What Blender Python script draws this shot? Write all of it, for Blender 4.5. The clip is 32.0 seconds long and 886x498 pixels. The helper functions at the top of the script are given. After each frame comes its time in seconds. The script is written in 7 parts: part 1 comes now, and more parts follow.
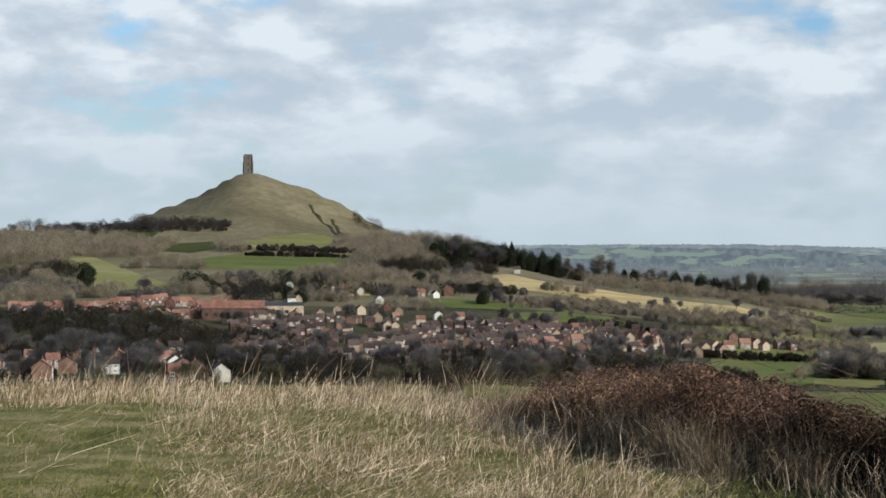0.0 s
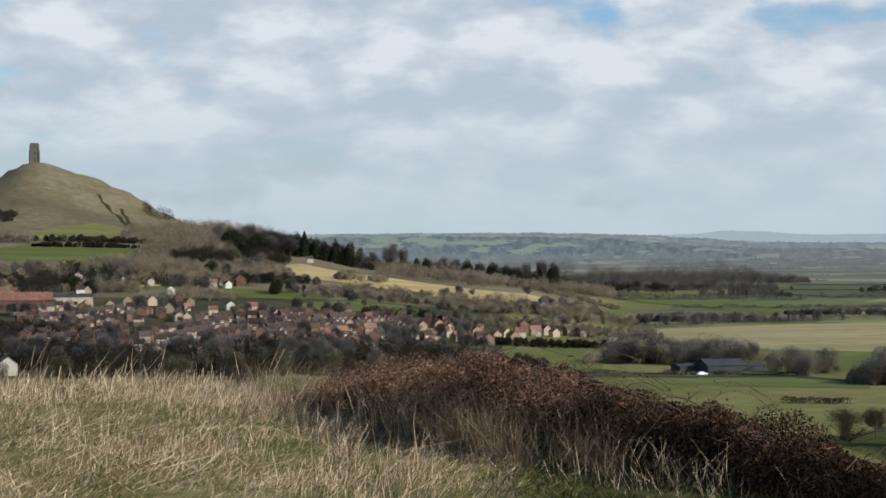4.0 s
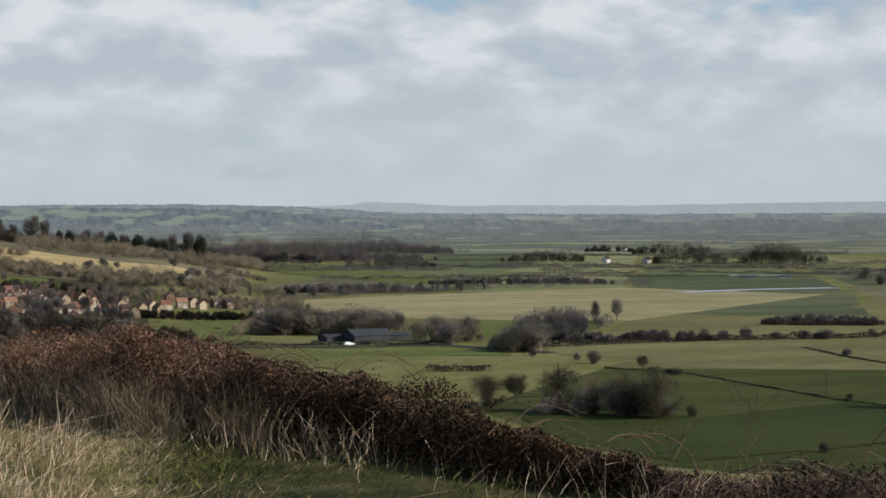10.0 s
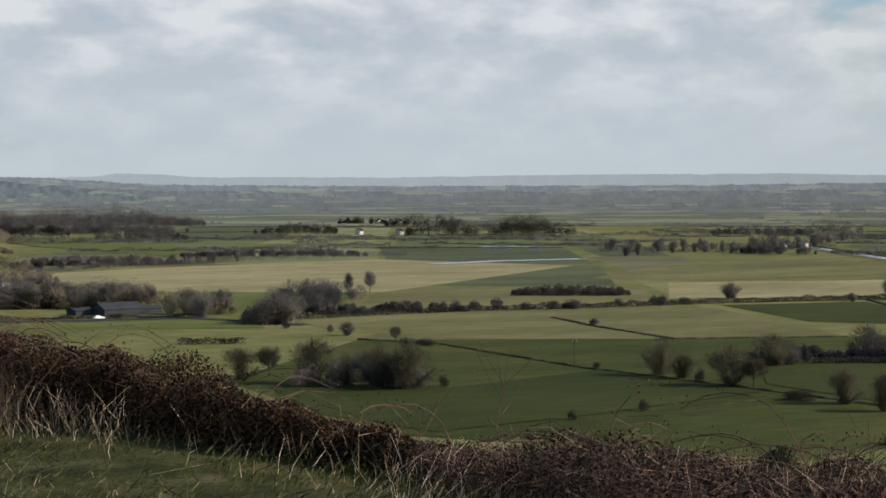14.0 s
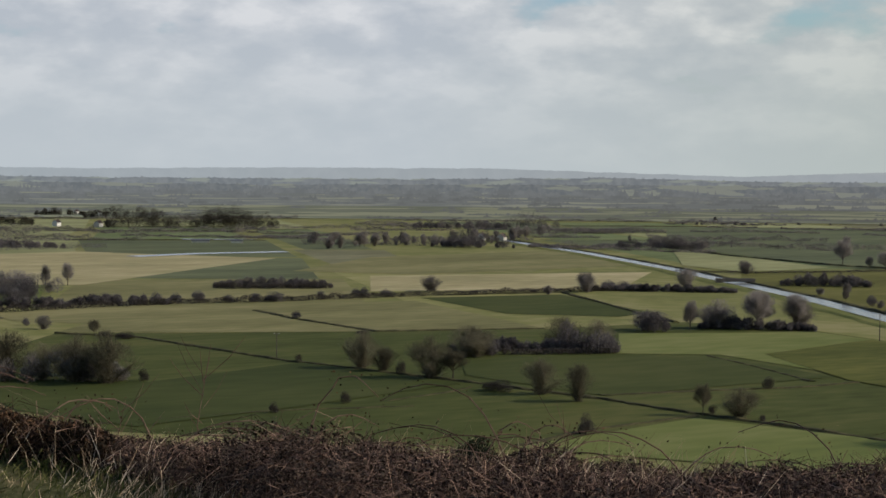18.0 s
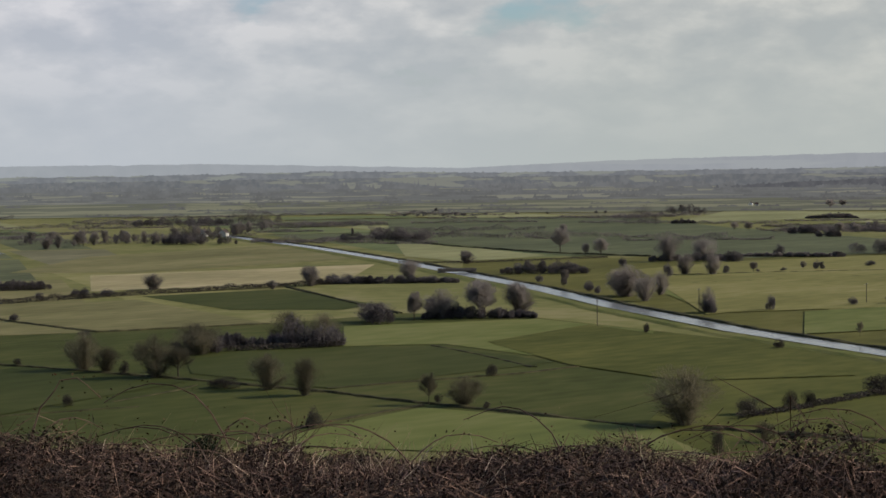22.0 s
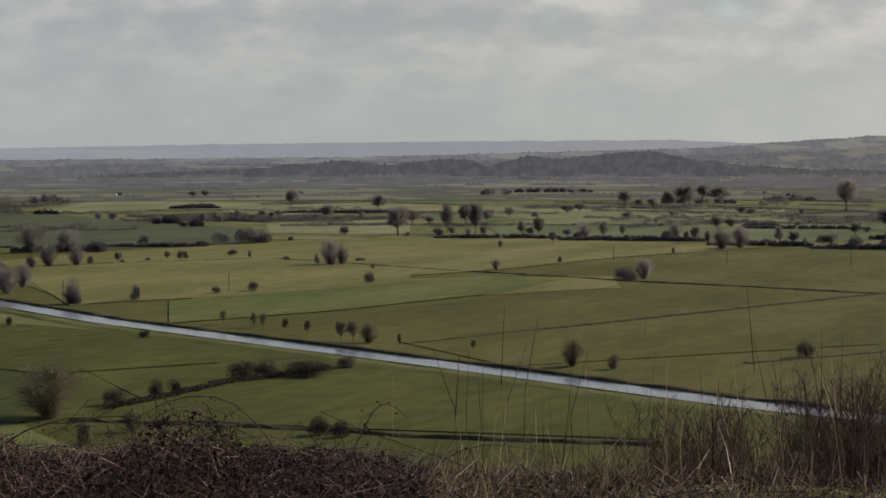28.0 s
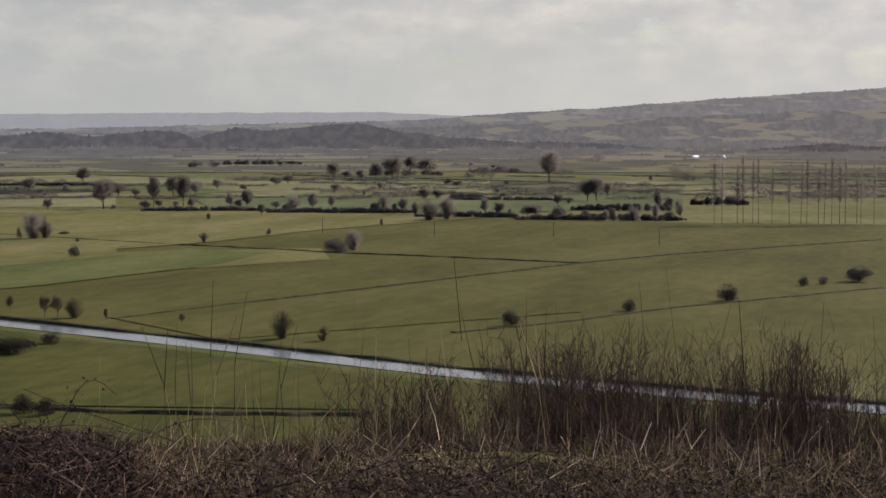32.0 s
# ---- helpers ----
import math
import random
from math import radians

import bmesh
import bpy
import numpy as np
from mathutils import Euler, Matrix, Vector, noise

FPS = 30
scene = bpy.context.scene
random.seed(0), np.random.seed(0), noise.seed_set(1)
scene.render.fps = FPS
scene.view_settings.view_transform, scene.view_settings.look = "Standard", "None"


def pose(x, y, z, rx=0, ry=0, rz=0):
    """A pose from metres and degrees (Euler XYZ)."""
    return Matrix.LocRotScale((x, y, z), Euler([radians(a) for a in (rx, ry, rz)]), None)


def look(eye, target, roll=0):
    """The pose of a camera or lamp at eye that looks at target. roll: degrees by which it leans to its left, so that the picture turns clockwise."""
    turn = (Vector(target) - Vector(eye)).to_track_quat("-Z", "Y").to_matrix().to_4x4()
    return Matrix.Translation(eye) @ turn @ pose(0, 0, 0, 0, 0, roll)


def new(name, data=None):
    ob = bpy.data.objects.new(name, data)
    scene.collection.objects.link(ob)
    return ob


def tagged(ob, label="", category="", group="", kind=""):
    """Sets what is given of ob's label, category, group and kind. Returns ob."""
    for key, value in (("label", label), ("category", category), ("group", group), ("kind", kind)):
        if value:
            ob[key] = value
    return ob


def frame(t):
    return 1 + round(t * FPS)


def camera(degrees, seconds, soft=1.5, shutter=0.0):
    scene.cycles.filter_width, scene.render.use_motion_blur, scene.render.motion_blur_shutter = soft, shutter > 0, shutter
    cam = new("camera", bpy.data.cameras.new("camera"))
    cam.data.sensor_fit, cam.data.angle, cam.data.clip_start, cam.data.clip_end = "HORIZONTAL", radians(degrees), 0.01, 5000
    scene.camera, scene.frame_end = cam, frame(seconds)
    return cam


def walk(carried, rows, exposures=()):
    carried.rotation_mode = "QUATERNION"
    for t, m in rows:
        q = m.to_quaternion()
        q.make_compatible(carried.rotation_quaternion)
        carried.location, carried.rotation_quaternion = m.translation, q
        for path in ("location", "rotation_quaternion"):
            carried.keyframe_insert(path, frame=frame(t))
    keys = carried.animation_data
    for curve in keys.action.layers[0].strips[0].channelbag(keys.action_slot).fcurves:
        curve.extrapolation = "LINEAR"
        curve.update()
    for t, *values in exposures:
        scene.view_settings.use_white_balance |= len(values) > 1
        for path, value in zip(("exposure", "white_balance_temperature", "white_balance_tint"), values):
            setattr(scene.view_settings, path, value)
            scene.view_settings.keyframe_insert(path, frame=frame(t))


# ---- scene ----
cam = camera(27.95, 32.0, soft=1.6)
EYE = (0.0, 0.0, 52.0)

# seconds, turn to the right, upward tilt and lean in degrees: a slow turn on the spot
TURNS = (
    (0, 0.00, 0.07, 0.06),  (0.5, 0.30, -0.14, 0.14),  (1, 0.75, -0.13, 0.16),
    (1.5, 2.27, 0.04, -0.01),  (2, 3.42, -0.24, 0.01),  (2.5, 4.25, -0.06, 0.30),
    (4.5, 7.97, -0.33, -0.30),  (5, 9.67, -0.15, -0.14),  (5.5, 11.08, -0.35, -0.14),
    (6, 11.44, -0.57, -0.13),  (6.5, 11.74, -0.80, -0.11),  (7, 12.52, -0.61, -0.17),
    (7.5, 13.12, -0.57, -0.20),  (8, 13.82, -0.62, -0.25),  (8.5, 14.81, -0.69, -0.25),
    (9, 16.27, -0.79, -0.46),  (9.5, 17.41, -1.05, -0.42),  (10, 17.98, -1.25, -0.27),
    (10.5, 18.63, -1.34, -0.18),  (11, 19.70, -1.56, -0.15),  (11.5, 20.79, -1.70, -0.08),
    (12, 21.85, -1.76, -0.07),  (12.5, 22.87, -1.72, -0.12),  (13, 23.60, -2.10, -0.24),
    (13.5, 24.57, -2.29, -0.22),  (14, 25.91, -2.18, -0.13),  (14.5, 27.69, -1.79, -0.01),
    (16.5, 32.29, -1.73, 0.27),  (17, 33.07, -2.06, 0.52),  (17.5, 34.55, -2.03, 0.59),
    (18, 35.47, -2.38, 0.49),  (18.5, 36.43, -2.52, 0.66),  (19, 37.18, -2.84, 0.53),
    (19.5, 37.60, -3.05, 0.50),  (20, 38.32, -2.98, 0.41),  (20.5, 39.59, -2.75, 0.20),
    (21, 40.93, -2.49, -0.26),  (21.5, 42.51, -2.73, -0.77),  (22, 44.37, -2.58, -0.57),
    (22.5, 47.22, -2.66, -0.20),  (23, 49.90, -2.71, 0.17),  (23.5, 49.64, -2.61, 0.09),
    (24, 49.59, -2.73, 0.20),  (24.5, 51.39, -2.64, 0.44),  (26.5, 58.80, -2.41, 0.20),
    (27, 60.21, -2.73, 0.02),  (27.5, 62.44, -2.73, -0.30),  (28, 64.64, -3.01, -0.09),
    (28.5, 66.31, -3.24, -0.10),  (29, 67.52, -3.26, -0.26),  (29.5, 69.06, -3.17, -0.10),
    (30, 69.89, -3.38, -0.14),  (30.5, 70.99, -3.50, -0.22),  (31, 72.01, -3.80, -0.12),
    (31.5, 72.86, -3.92, 0.07),  (32, 74.00, -3.91, 0.06),
)


def facing(turn, tilt, lean):
    a, b = radians(turn), radians(tilt)
    way = Vector((math.sin(a) * math.cos(b), math.cos(a) * math.cos(b), math.sin(b)))
    return look(EYE, Vector(EYE) + way * 10, lean)


walk(cam, [(t, facing(a, b, c)) for t, a, b, c in TURNS], exposures=((0, 0.12, 6150, 9), (4, 0.04, 6230, 10), (8, -0.06, 6400, 11), (14, -0.02, 6500, 12), (19, -0.1, 6620, 14), (23, -0.14, 6680, 17), (24.5, -0.18, 6690, 17.5), (26.5, -0.43, 6630, 18), (27.2, -0.42, 6640, 18.5), (28, -0.34, 6650, 19), (30, -0.22, 6700, 21), (32, -0.1, 6750, 23)))

RIM_AZ = (-180, -40, -14, -5, 0, 3, 5, 9, 15, 20, 24, 30, 40, 60, 90, 130, 180)
RIM_D = (30, 22, 21, 20, 19, 15, 14, 12.5, 11, 10, 9.5, 9, 8.6, 8.3, 8, 14, 30)
CREST_AZ = (-180, -60, -25, -6, 0, 2.3, 3.9, 5.7, 7.5, 9.3, 10.4, 11.3, 12.2, 180)
CREST_D = (1800, 1800, 1700, 1700, 1600, 1400, 1300, 1270, 1250, 1220, 1210, 1200, 1200, 1200)
CREST_Z = (0, 40, 72, 70, 56, 39, 30, 24, 19.5, 16, 10, 5, 0, 0)


def smooth(t):
    t = np.clip(t, 0, 1)
    return t * t * (3 - 2 * t)


def ground(x, y):
    """Height of the land: the viewpoint hill, the flat moor, the town's rise and the steep conical hill."""
    x, y = np.asarray(x, float), np.asarray(y, float)
    d = np.hypot(x, y)
    az = np.degrees(np.arctan2(x, y))
    base = 8 * (1 - smooth((az - 1) / 10)) * smooth((az + 90) / 40)
    cd, cz = np.interp(az, CREST_AZ, CREST_D), np.interp(az, CREST_AZ, CREST_Z)
    rise = np.where(d < cd, ((np.clip(d, 850, None) - 850) / (cd - 850)).clip(0, 1) ** 1.25, 1 - smooth((d - cd - 150) / (500 + 14 * np.clip(2 - az, 0, 60))))
    land = base * (1 - smooth((d - 1900) / 900)) + np.clip(cz - base, 0, None) * rise
    # the steep hill: a ridge with a sharper western end
    tx, ty = x + 207, y - 1889
    e = tx * 0.994 + ty * 0.109
    n = -tx * 0.109 + ty * 0.994
    tor = np.interp(e, (-150, -92, -56, -14, 6, 38, 66, 100, 135, 180, 260), (0, 25, 38, 62, 64, 59, 52, 40, 21, 8, 0)) * np.exp(-np.where(n < 0, n / 150, n / 260) ** 2)
    # worn terraces round the steep hill
    land = land + tor + 1.5 * np.sin(tor * 0.62 + 0.02 * e) * np.clip(tor / 12, 0, 1)
    rim = np.interp(az, RIM_AZ, RIM_D)
    over = np.clip(d - rim, 0, None)
    steeper = smooth((az - 13) / 12) * (az < 120)
    fall, ease = 0.235 + 0.075 * steeper, 2.5 - 1.5 * steeper
    hill = 50.4 - fall * (over - ease * (1 - np.exp(-over / ease)))
    return np.where(hill > land + 3, hill, land + 3 * np.exp(np.clip((hill - land - 3) / 3, -40, 0)) * (hill > land - 60))

# ---------------- sky, sun ----------------
SUN_AZ, SUN_EL = 124.0, 29.0
world = bpy.data.worlds.new("sky")
scene.world = world
world.use_nodes = True
nt = world.node_tree
nt.nodes.clear()


def wnode(kind, **sets):
    n = nt.nodes.new(kind)
    for k, v in sets.items():
        n.inputs[k.replace("_", " ")].default_value = v
    return n


def wmath(op, a, b=None):
    n = nt.nodes.new("ShaderNodeMath")
    n.operation = op
    for i, v in enumerate((a, b)):
        if v is None:
            continue
        if isinstance(v, (int, float)):
            n.inputs[i].default_value = v
        else:
            nt.links.new(v, n.inputs[i])
    return n.outputs[0]


sky = nt.nodes.new("ShaderNodeTexSky")
sky.sky_type = "NISHITA"
sky.sun_disc = False
sky.sun_elevation, sky.sun_rotation = radians(SUN_EL), radians(SUN_AZ)
sky.dust_density = 1.6
coord = nt.nodes.new("ShaderNodeTexCoord")
sep = nt.nodes.new("ShaderNodeSeparateXYZ")
nt.links.new(coord.outputs["Generated"], sep.inputs[0])
# heaped clouds in bands, thinning upwards to blue, dissolving into haze at the horizon and warmer towards the sun
def cloud_noise(scale, detail, rough, shift, flatten=2.1, warp=0.0):
    m = nt.nodes.new("ShaderNodeMapping")
    m.inputs["Location"].default_value = shift
    m.inputs["Scale"].default_value = (1, 1, flatten)
    nt.links.new(coord.outputs["Generated"], m.inputs["Vector"])
    n = wnode("ShaderNodeTexNoise", Scale=scale, Detail=detail, Roughness=rough, Distortion=warp)
    nt.links.new(m.outputs[0], n.inputs["Vector"])
    return n.outputs["Fac"]


def wramp(fac, stops):
    r = nt.nodes.new("ShaderNodeValToRGB")
    e = r.color_ramp.elements
    while len(e) < len(stops):
        e.new(0.5)
    for s, (p, c) in zip(e, stops):
        s.position, s.color = p, (*c, 1)
    nt.links.new(fac, r.inputs[0])
    return r.outputs[0]


def wmix(fac, a, b, mode="MIX"):
    n = nt.nodes.new("ShaderNodeMix")
    n.data_type, n.blend_type = "RGBA", mode
    for sock, v in ((n.inputs[0], fac), (n.inputs[6], a), (n.inputs[7], b)):
        if isinstance(v, (int, float, tuple)):
            sock.default_value = v
        else:
            nt.links.new(v, sock)
    return n.outputs[2]


heaps = cloud_noise(15.0, 8, 0.52, (3.1, 1.7, 0.4), 2.3, 0.05)
banks = cloud_noise(3.2, 4, 0.5, (0.6, 4.4, 2.0), 2.6)
puffs = cloud_noise(30.0, 8, 0.52, (8.3, 2.2, 4.0), 2.2, 0.05)
upper = cloud_noise(15.0, 8, 0.52, (3.1, 1.7, 0.4 + 0.05), 2.3, 0.05)
amount = wmath("SUBTRACT", wmath("ADD", wmath("MULTIPLY", heaps, 0.55), wmath("MULTIPLY", banks, 0.45)), wmath("MULTIPLY", sep.outputs["Z"], 0.62))
cover = wramp(amount, ((0.32, (0.0, 0.0, 0.0)), (0.4, (1, 1, 1))))
# brighter where the cloud thins out above, greyer underneath
lit = wmath("ADD", wmath("MULTIPLY", wmath("SUBTRACT", heaps, upper), 1.3), wmath("MULTIPLY", puffs, 0.9))
shade = wramp(lit, ((0.22, (4.9, 5.5, 6.15)), (0.45, (5.9, 6.4, 6.9)), (0.68, (7.5, 7.85, 8.15))))
deck = wmix(cover, wmix(1.0, sky.outputs[0], (1.0, 1.25, 1.5, 1), "MULTIPLY"), shade)
haze = wramp(sep.outputs["Z"], ((0.0, (0.95,) * 3), (0.035, (0.72,) * 3), (0.085, (0.12,) * 3), (0.12, (0,) * 3)))
lowsky = wmix(haze, deck, (5.35, 6.05, 6.45, 1))
toward = nt.nodes.new("ShaderNodeVectorMath")
toward.operation = "DOT_PRODUCT"
toward.inputs[1].default_value = (math.sin(radians(SUN_AZ)), math.cos(radians(SUN_AZ)), 0.0)
nt.links.new(coord.outputs["Generated"], toward.inputs[0])
tint = wramp(toward.outputs["Value"], ((0.0, (0.96, 0.97, 0.97)), (0.27, (0.885, 0.9, 0.82)), (0.5, (0.905, 0.91, 0.805)), (0.72, (1.08, 1.05, 0.91)), (0.83, (1.1, 1.065, 0.945))))
lowsky = wmix(1.0, lowsky, tint, "MULTIPLY")
background = wnode("ShaderNodeBackground", Strength=0.1)
nt.links.new(lowsky, background.inputs[0])
wout = nt.nodes.new("ShaderNodeOutputWorld")
nt.links.new(background.outputs[0], wout.inputs[0])

sun_data = bpy.data.lights.new("sun", "SUN")
sun_data.energy, sun_data.angle, sun_data.color = 4.7, radians(0.6), (1.0, 0.93, 0.82)
sun = new("sun", sun_data)
sa, se = radians(SUN_AZ), radians(SUN_EL)
sun.matrix_world = look((math.sin(sa) * math.cos(se) * 100, math.cos(sa) * math.cos(se) * 100, math.sin(se) * 100), (0, 0, 0))

# ---------------- materials ----------------
def material(name, stops, scale=1.0, fine_scale=None, rough=0.9, metal=0.0, bump=0.0, bump_scale=None, per_object=0.0, coords="Object", island=0.0, gloss=0.04, span=0.36, streak=None, thin=0.0):
    """Two scales of noise between the colours in stops; optional relief and variation from object to object."""
    m = bpy.data.materials.new(name)
    m.use_nodes = True
    t = m.node_tree
    b = t.nodes["Principled BSDF"]
    b.inputs["Roughness"].default_value, b.inputs["Metallic"].default_value = rough, metal
    if "Specular IOR Level" in b.inputs:
        b.inputs["Specular IOR Level"].default_value = gloss
    tc = t.nodes.new("ShaderNodeTexCoord")
    n1, n2 = t.nodes.new("ShaderNodeTexNoise"), t.nodes.new("ShaderNodeTexNoise")
    n1.inputs["Scale"].default_value, n1.inputs["Detail"].default_value = scale, 4
    n2.inputs["Scale"].default_value, n2.inputs["Detail"].default_value = fine_scale or scale * 9, 5
    if coords == "World":
        geo = t.nodes.new("ShaderNodeNewGeometry")
        src = geo.outputs["Position"]
    else:
        src = tc.outputs["Object"]
    if streak:
        mp = t.nodes.new("ShaderNodeMapping")
        mp.inputs["Rotation"].default_value = (0, 0, radians(streak[0]))
        mp.inputs["Scale"].default_value = (1, streak[1], 1)
        t.links.new(src, mp.inputs["Vector"])
    for n in (n1, n2):
        t.links.new(mp.outputs[0] if streak else src, n.inputs["Vector"])
    blend = t.nodes.new("ShaderNodeMath")
    blend.operation = "MULTIPLY_ADD"
    blend.inputs[1].default_value = 0.6
    half = t.nodes.new("ShaderNodeMath")
    half.operation = "MULTIPLY"
    half.inputs[1].default_value = 0.4
    t.links.new(n2.outputs["Fac"], half.inputs[0])
    t.links.new(n1.outputs["Fac"], blend.inputs[0])
    t.links.new(half.outputs[0], blend.inputs[2])
    fac = blend.outputs[0]
    for amount, kind, out in ((per_object, "ShaderNodeObjectInfo", "Random"), (island, "ShaderNodeNewGeometry", "Random Per Island")):
        if amount:
            info = t.nodes.new(kind)
            shift = t.nodes.new("ShaderNodeMath")
            shift.operation = "MULTIPLY_ADD"
            shift.inputs[1].default_value, shift.inputs[2].default_value = amount, -amount / 2
            t.links.new(info.outputs[out], shift.inputs[0])
            add = t.nodes.new("ShaderNodeMath")
            t.links.new(fac, add.inputs[0])
            t.links.new(shift.outputs[0], add.inputs[1])
            fac = add.outputs[0]
    r = t.nodes.new("ShaderNodeValToRGB")
    e = r.color_ramp.elements
    while len(e) < len(stops):
        e.new(0.5)
    for i, (s, c) in enumerate(zip(e, stops)):
        s.position = 0.5 - span / 2 + span * i / max(1, len(stops) - 1)
        s.color = (*c, 1)
    t.links.new(fac, r.inputs[0])
    t.links.new(r.outputs[0], b.inputs["Base Color"])
    if thin:
        tr, mx = t.nodes.new("ShaderNodeBsdfTranslucent"), t.nodes.new("ShaderNodeMixShader")
        mx.inputs[0].default_value = thin
        t.links.new(r.outputs[0], tr.inputs[0])
        t.links.new(b.outputs[0], mx.inputs[1])
        t.links.new(tr.outputs[0], mx.inputs[2])
        t.links.new(mx.outputs[0], t.nodes["Material Output"].inputs[0])
    if bump:
        bn, bt = t.nodes.new("ShaderNodeBump"), t.nodes.new("ShaderNodeTexNoise")
        bt.inputs["Scale"].default_value, bt.inputs["Detail"].default_value = bump_scale or scale * 20, 6
        bn.inputs["Strength"].default_value = bump
        t.links.new(src, bt.inputs["Vector"])
        t.links.new(bt.outputs["Fac"], bn.inputs["Height"])
        t.links.new(bn.outputs[0], b.inputs["Normal"])
    return m


M_LAND = material("moor_grass", ((0.098, 0.102, 0.032), (0.142, 0.139, 0.048), (0.196, 0.176, 0.078)), 0.012, 0.1, bump=0.3, bump_scale=0.4, coords="World", span=0.26)
M_RUSHY = material("rushy_pasture", ((0.068, 0.065, 0.018), (0.091, 0.088, 0.023), (0.125, 0.111, 0.037)), 0.008, 0.06, coords="World", span=0.28, streak=(-64, 3.0), bump=0.2, bump_scale=0.5)
# meadow green darkened to carry the cloud shade below the hill
M_SHADED_MEADOW = material("shaded_meadow", ((0.036, 0.043, 0.011), (0.052, 0.060, 0.016), (0.077, 0.077, 0.024)), 0.01, 0.08, coords="World", span=0.28, streak=(-64, 3.0), bump=0.2, bump_scale=0.5)
M_TURF = material("short_turf", ((0.066, 0.066, 0.018), (0.138, 0.126, 0.044), (0.27, 0.205, 0.112)), 2.2, 26.0, bump=0.8, bump_scale=38, coords="World", span=0.26)
# darker copy of the turf: cloud shade put into its colour
M_SHADED_TURF = material("shaded_turf", ((0.018, 0.021, 0.007), (0.045, 0.047, 0.016), (0.11, 0.092, 0.046)), 2.4, 26.0, bump=0.8, bump_scale=38, coords="World", span=0.3)
M_FIELD_GREEN = material("field_green", ((0.076, 0.093, 0.026), (0.105, 0.118, 0.034), (0.143, 0.145, 0.052)), 0.008, 0.06, coords="World", span=0.28, streak=(-64, 3.0), bump=0.2, bump_scale=0.5)
# dark pasture green, deepened for cloud shade on fields below the hill
M_FIELD_DARK = material("field_dark_green", ((0.031, 0.040, 0.011), (0.042, 0.050, 0.014), (0.058, 0.062, 0.019)), 0.008, 0.06, coords="World", span=0.28, streak=(-64, 3.0), bump=0.2, bump_scale=0.5)
M_FIELD_OLIVE = material("field_olive", ((0.130, 0.128, 0.041), (0.179, 0.170, 0.062), (0.242, 0.214, 0.100)), 0.007, 0.06, coords="World", span=0.28, streak=(-64, 3.0), bump=0.2, bump_scale=0.5)
M_FIELD_STRAW = material("field_straw", ((0.192, 0.168, 0.081), (0.262, 0.224, 0.115), (0.343, 0.288, 0.162)), 0.008, 0.07, coords="World", span=0.28, streak=(-64, 3.0), bump=0.2, bump_scale=0.5)
M_FIELD_BROWN = material("field_brown", ((0.101, 0.096, 0.039), (0.141, 0.130, 0.055), (0.191, 0.169, 0.077)), 0.008, 0.07, coords="World", span=0.28, streak=(-64, 3.0), bump=0.2, bump_scale=0.5)
M_HEATH = material("hill_grass", ((0.091, 0.078, 0.045), (0.137, 0.116, 0.067), (0.212, 0.174, 0.107)), 0.012, 0.12, bump=0.3, bump_scale=0.4, coords="World")
M_GARDEN = material("garden_ground", ((0.03, 0.032, 0.016), (0.055, 0.05, 0.028), (0.09, 0.085, 0.04)), 0.05, 0.5, coords="World")
M_STRAW = material("dry_grass", ((0.164, 0.110, 0.063), (0.363, 0.260, 0.159), (0.771, 0.607, 0.430)), 1.5, 12, island=0.6, thin=0.2)
M_DEAD = material("dead_stalks", ((0.09, 0.06, 0.037), (0.2, 0.14, 0.088), (0.42, 0.32, 0.2)), 1.5, 12, island=0.5, thin=0.25)
M_BLADE = material("green_grass", ((0.07, 0.085, 0.018), (0.135, 0.143, 0.036), (0.25, 0.22, 0.085)), 1.5, 12, island=0.4, thin=0.25)
# darker copy of the grass blades, cloud shade in the colour
M_SHADED_GRASS = material("shaded_grass", ((0.021, 0.028, 0.008), (0.042, 0.052, 0.014), (0.099, 0.095, 0.035)), 1.5, 12, island=0.4)
M_CANE = material("bramble_cane", ((0.048, 0.029, 0.023), (0.098, 0.059, 0.044), (0.225, 0.145, 0.104)), 2, 15, island=0.6)
# dark leafy bramble, its colour deepened further for cloud shade
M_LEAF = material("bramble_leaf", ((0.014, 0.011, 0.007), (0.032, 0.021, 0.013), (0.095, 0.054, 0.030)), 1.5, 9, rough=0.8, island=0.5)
M_RUST = material("rusty_leaf", ((0.066, 0.035, 0.019), (0.168, 0.091, 0.050), (0.337, 0.205, 0.118)), 1.5, 9, rough=0.8, island=0.5, thin=0.25)
M_UMBER = material("umber_leaf", ((0.045, 0.025, 0.017), (0.111, 0.062, 0.040), (0.255, 0.149, 0.098)), 1.5, 9, rough=0.8, island=0.5, thin=0.2)
M_WITHERED = material("withered_leaf", ((0.024, 0.017, 0.013), (0.047, 0.034, 0.025), (0.089, 0.063, 0.046)), 1.5, 9, rough=0.8, island=0.5)
M_WOODLAND = material("woodland_twigs", ((0.130, 0.108, 0.077), (0.227, 0.187, 0.132), (0.363, 0.298, 0.207)), 0.11, 0.9, island=0.12, coords="World", span=0.24, thin=0.35)
M_STUBBLE = material("stubble_field", ((0.282, 0.215, 0.099), (0.380, 0.287, 0.136), (0.478, 0.365, 0.179)), 0.02, 0.15, coords="World", span=0.28, streak=(-64, 3.0), bump=0.2, bump_scale=0.5)
M_BLUE = material("blue_tarpaulin", ((0.03, 0.06, 0.14), (0.05, 0.09, 0.2)), 1, 6, rough=0.5, gloss=0.3)
M_RUBBER = material("rubber", ((0.015, 0.015, 0.016), (0.025, 0.025, 0.026)), 4, 20, rough=0.8)
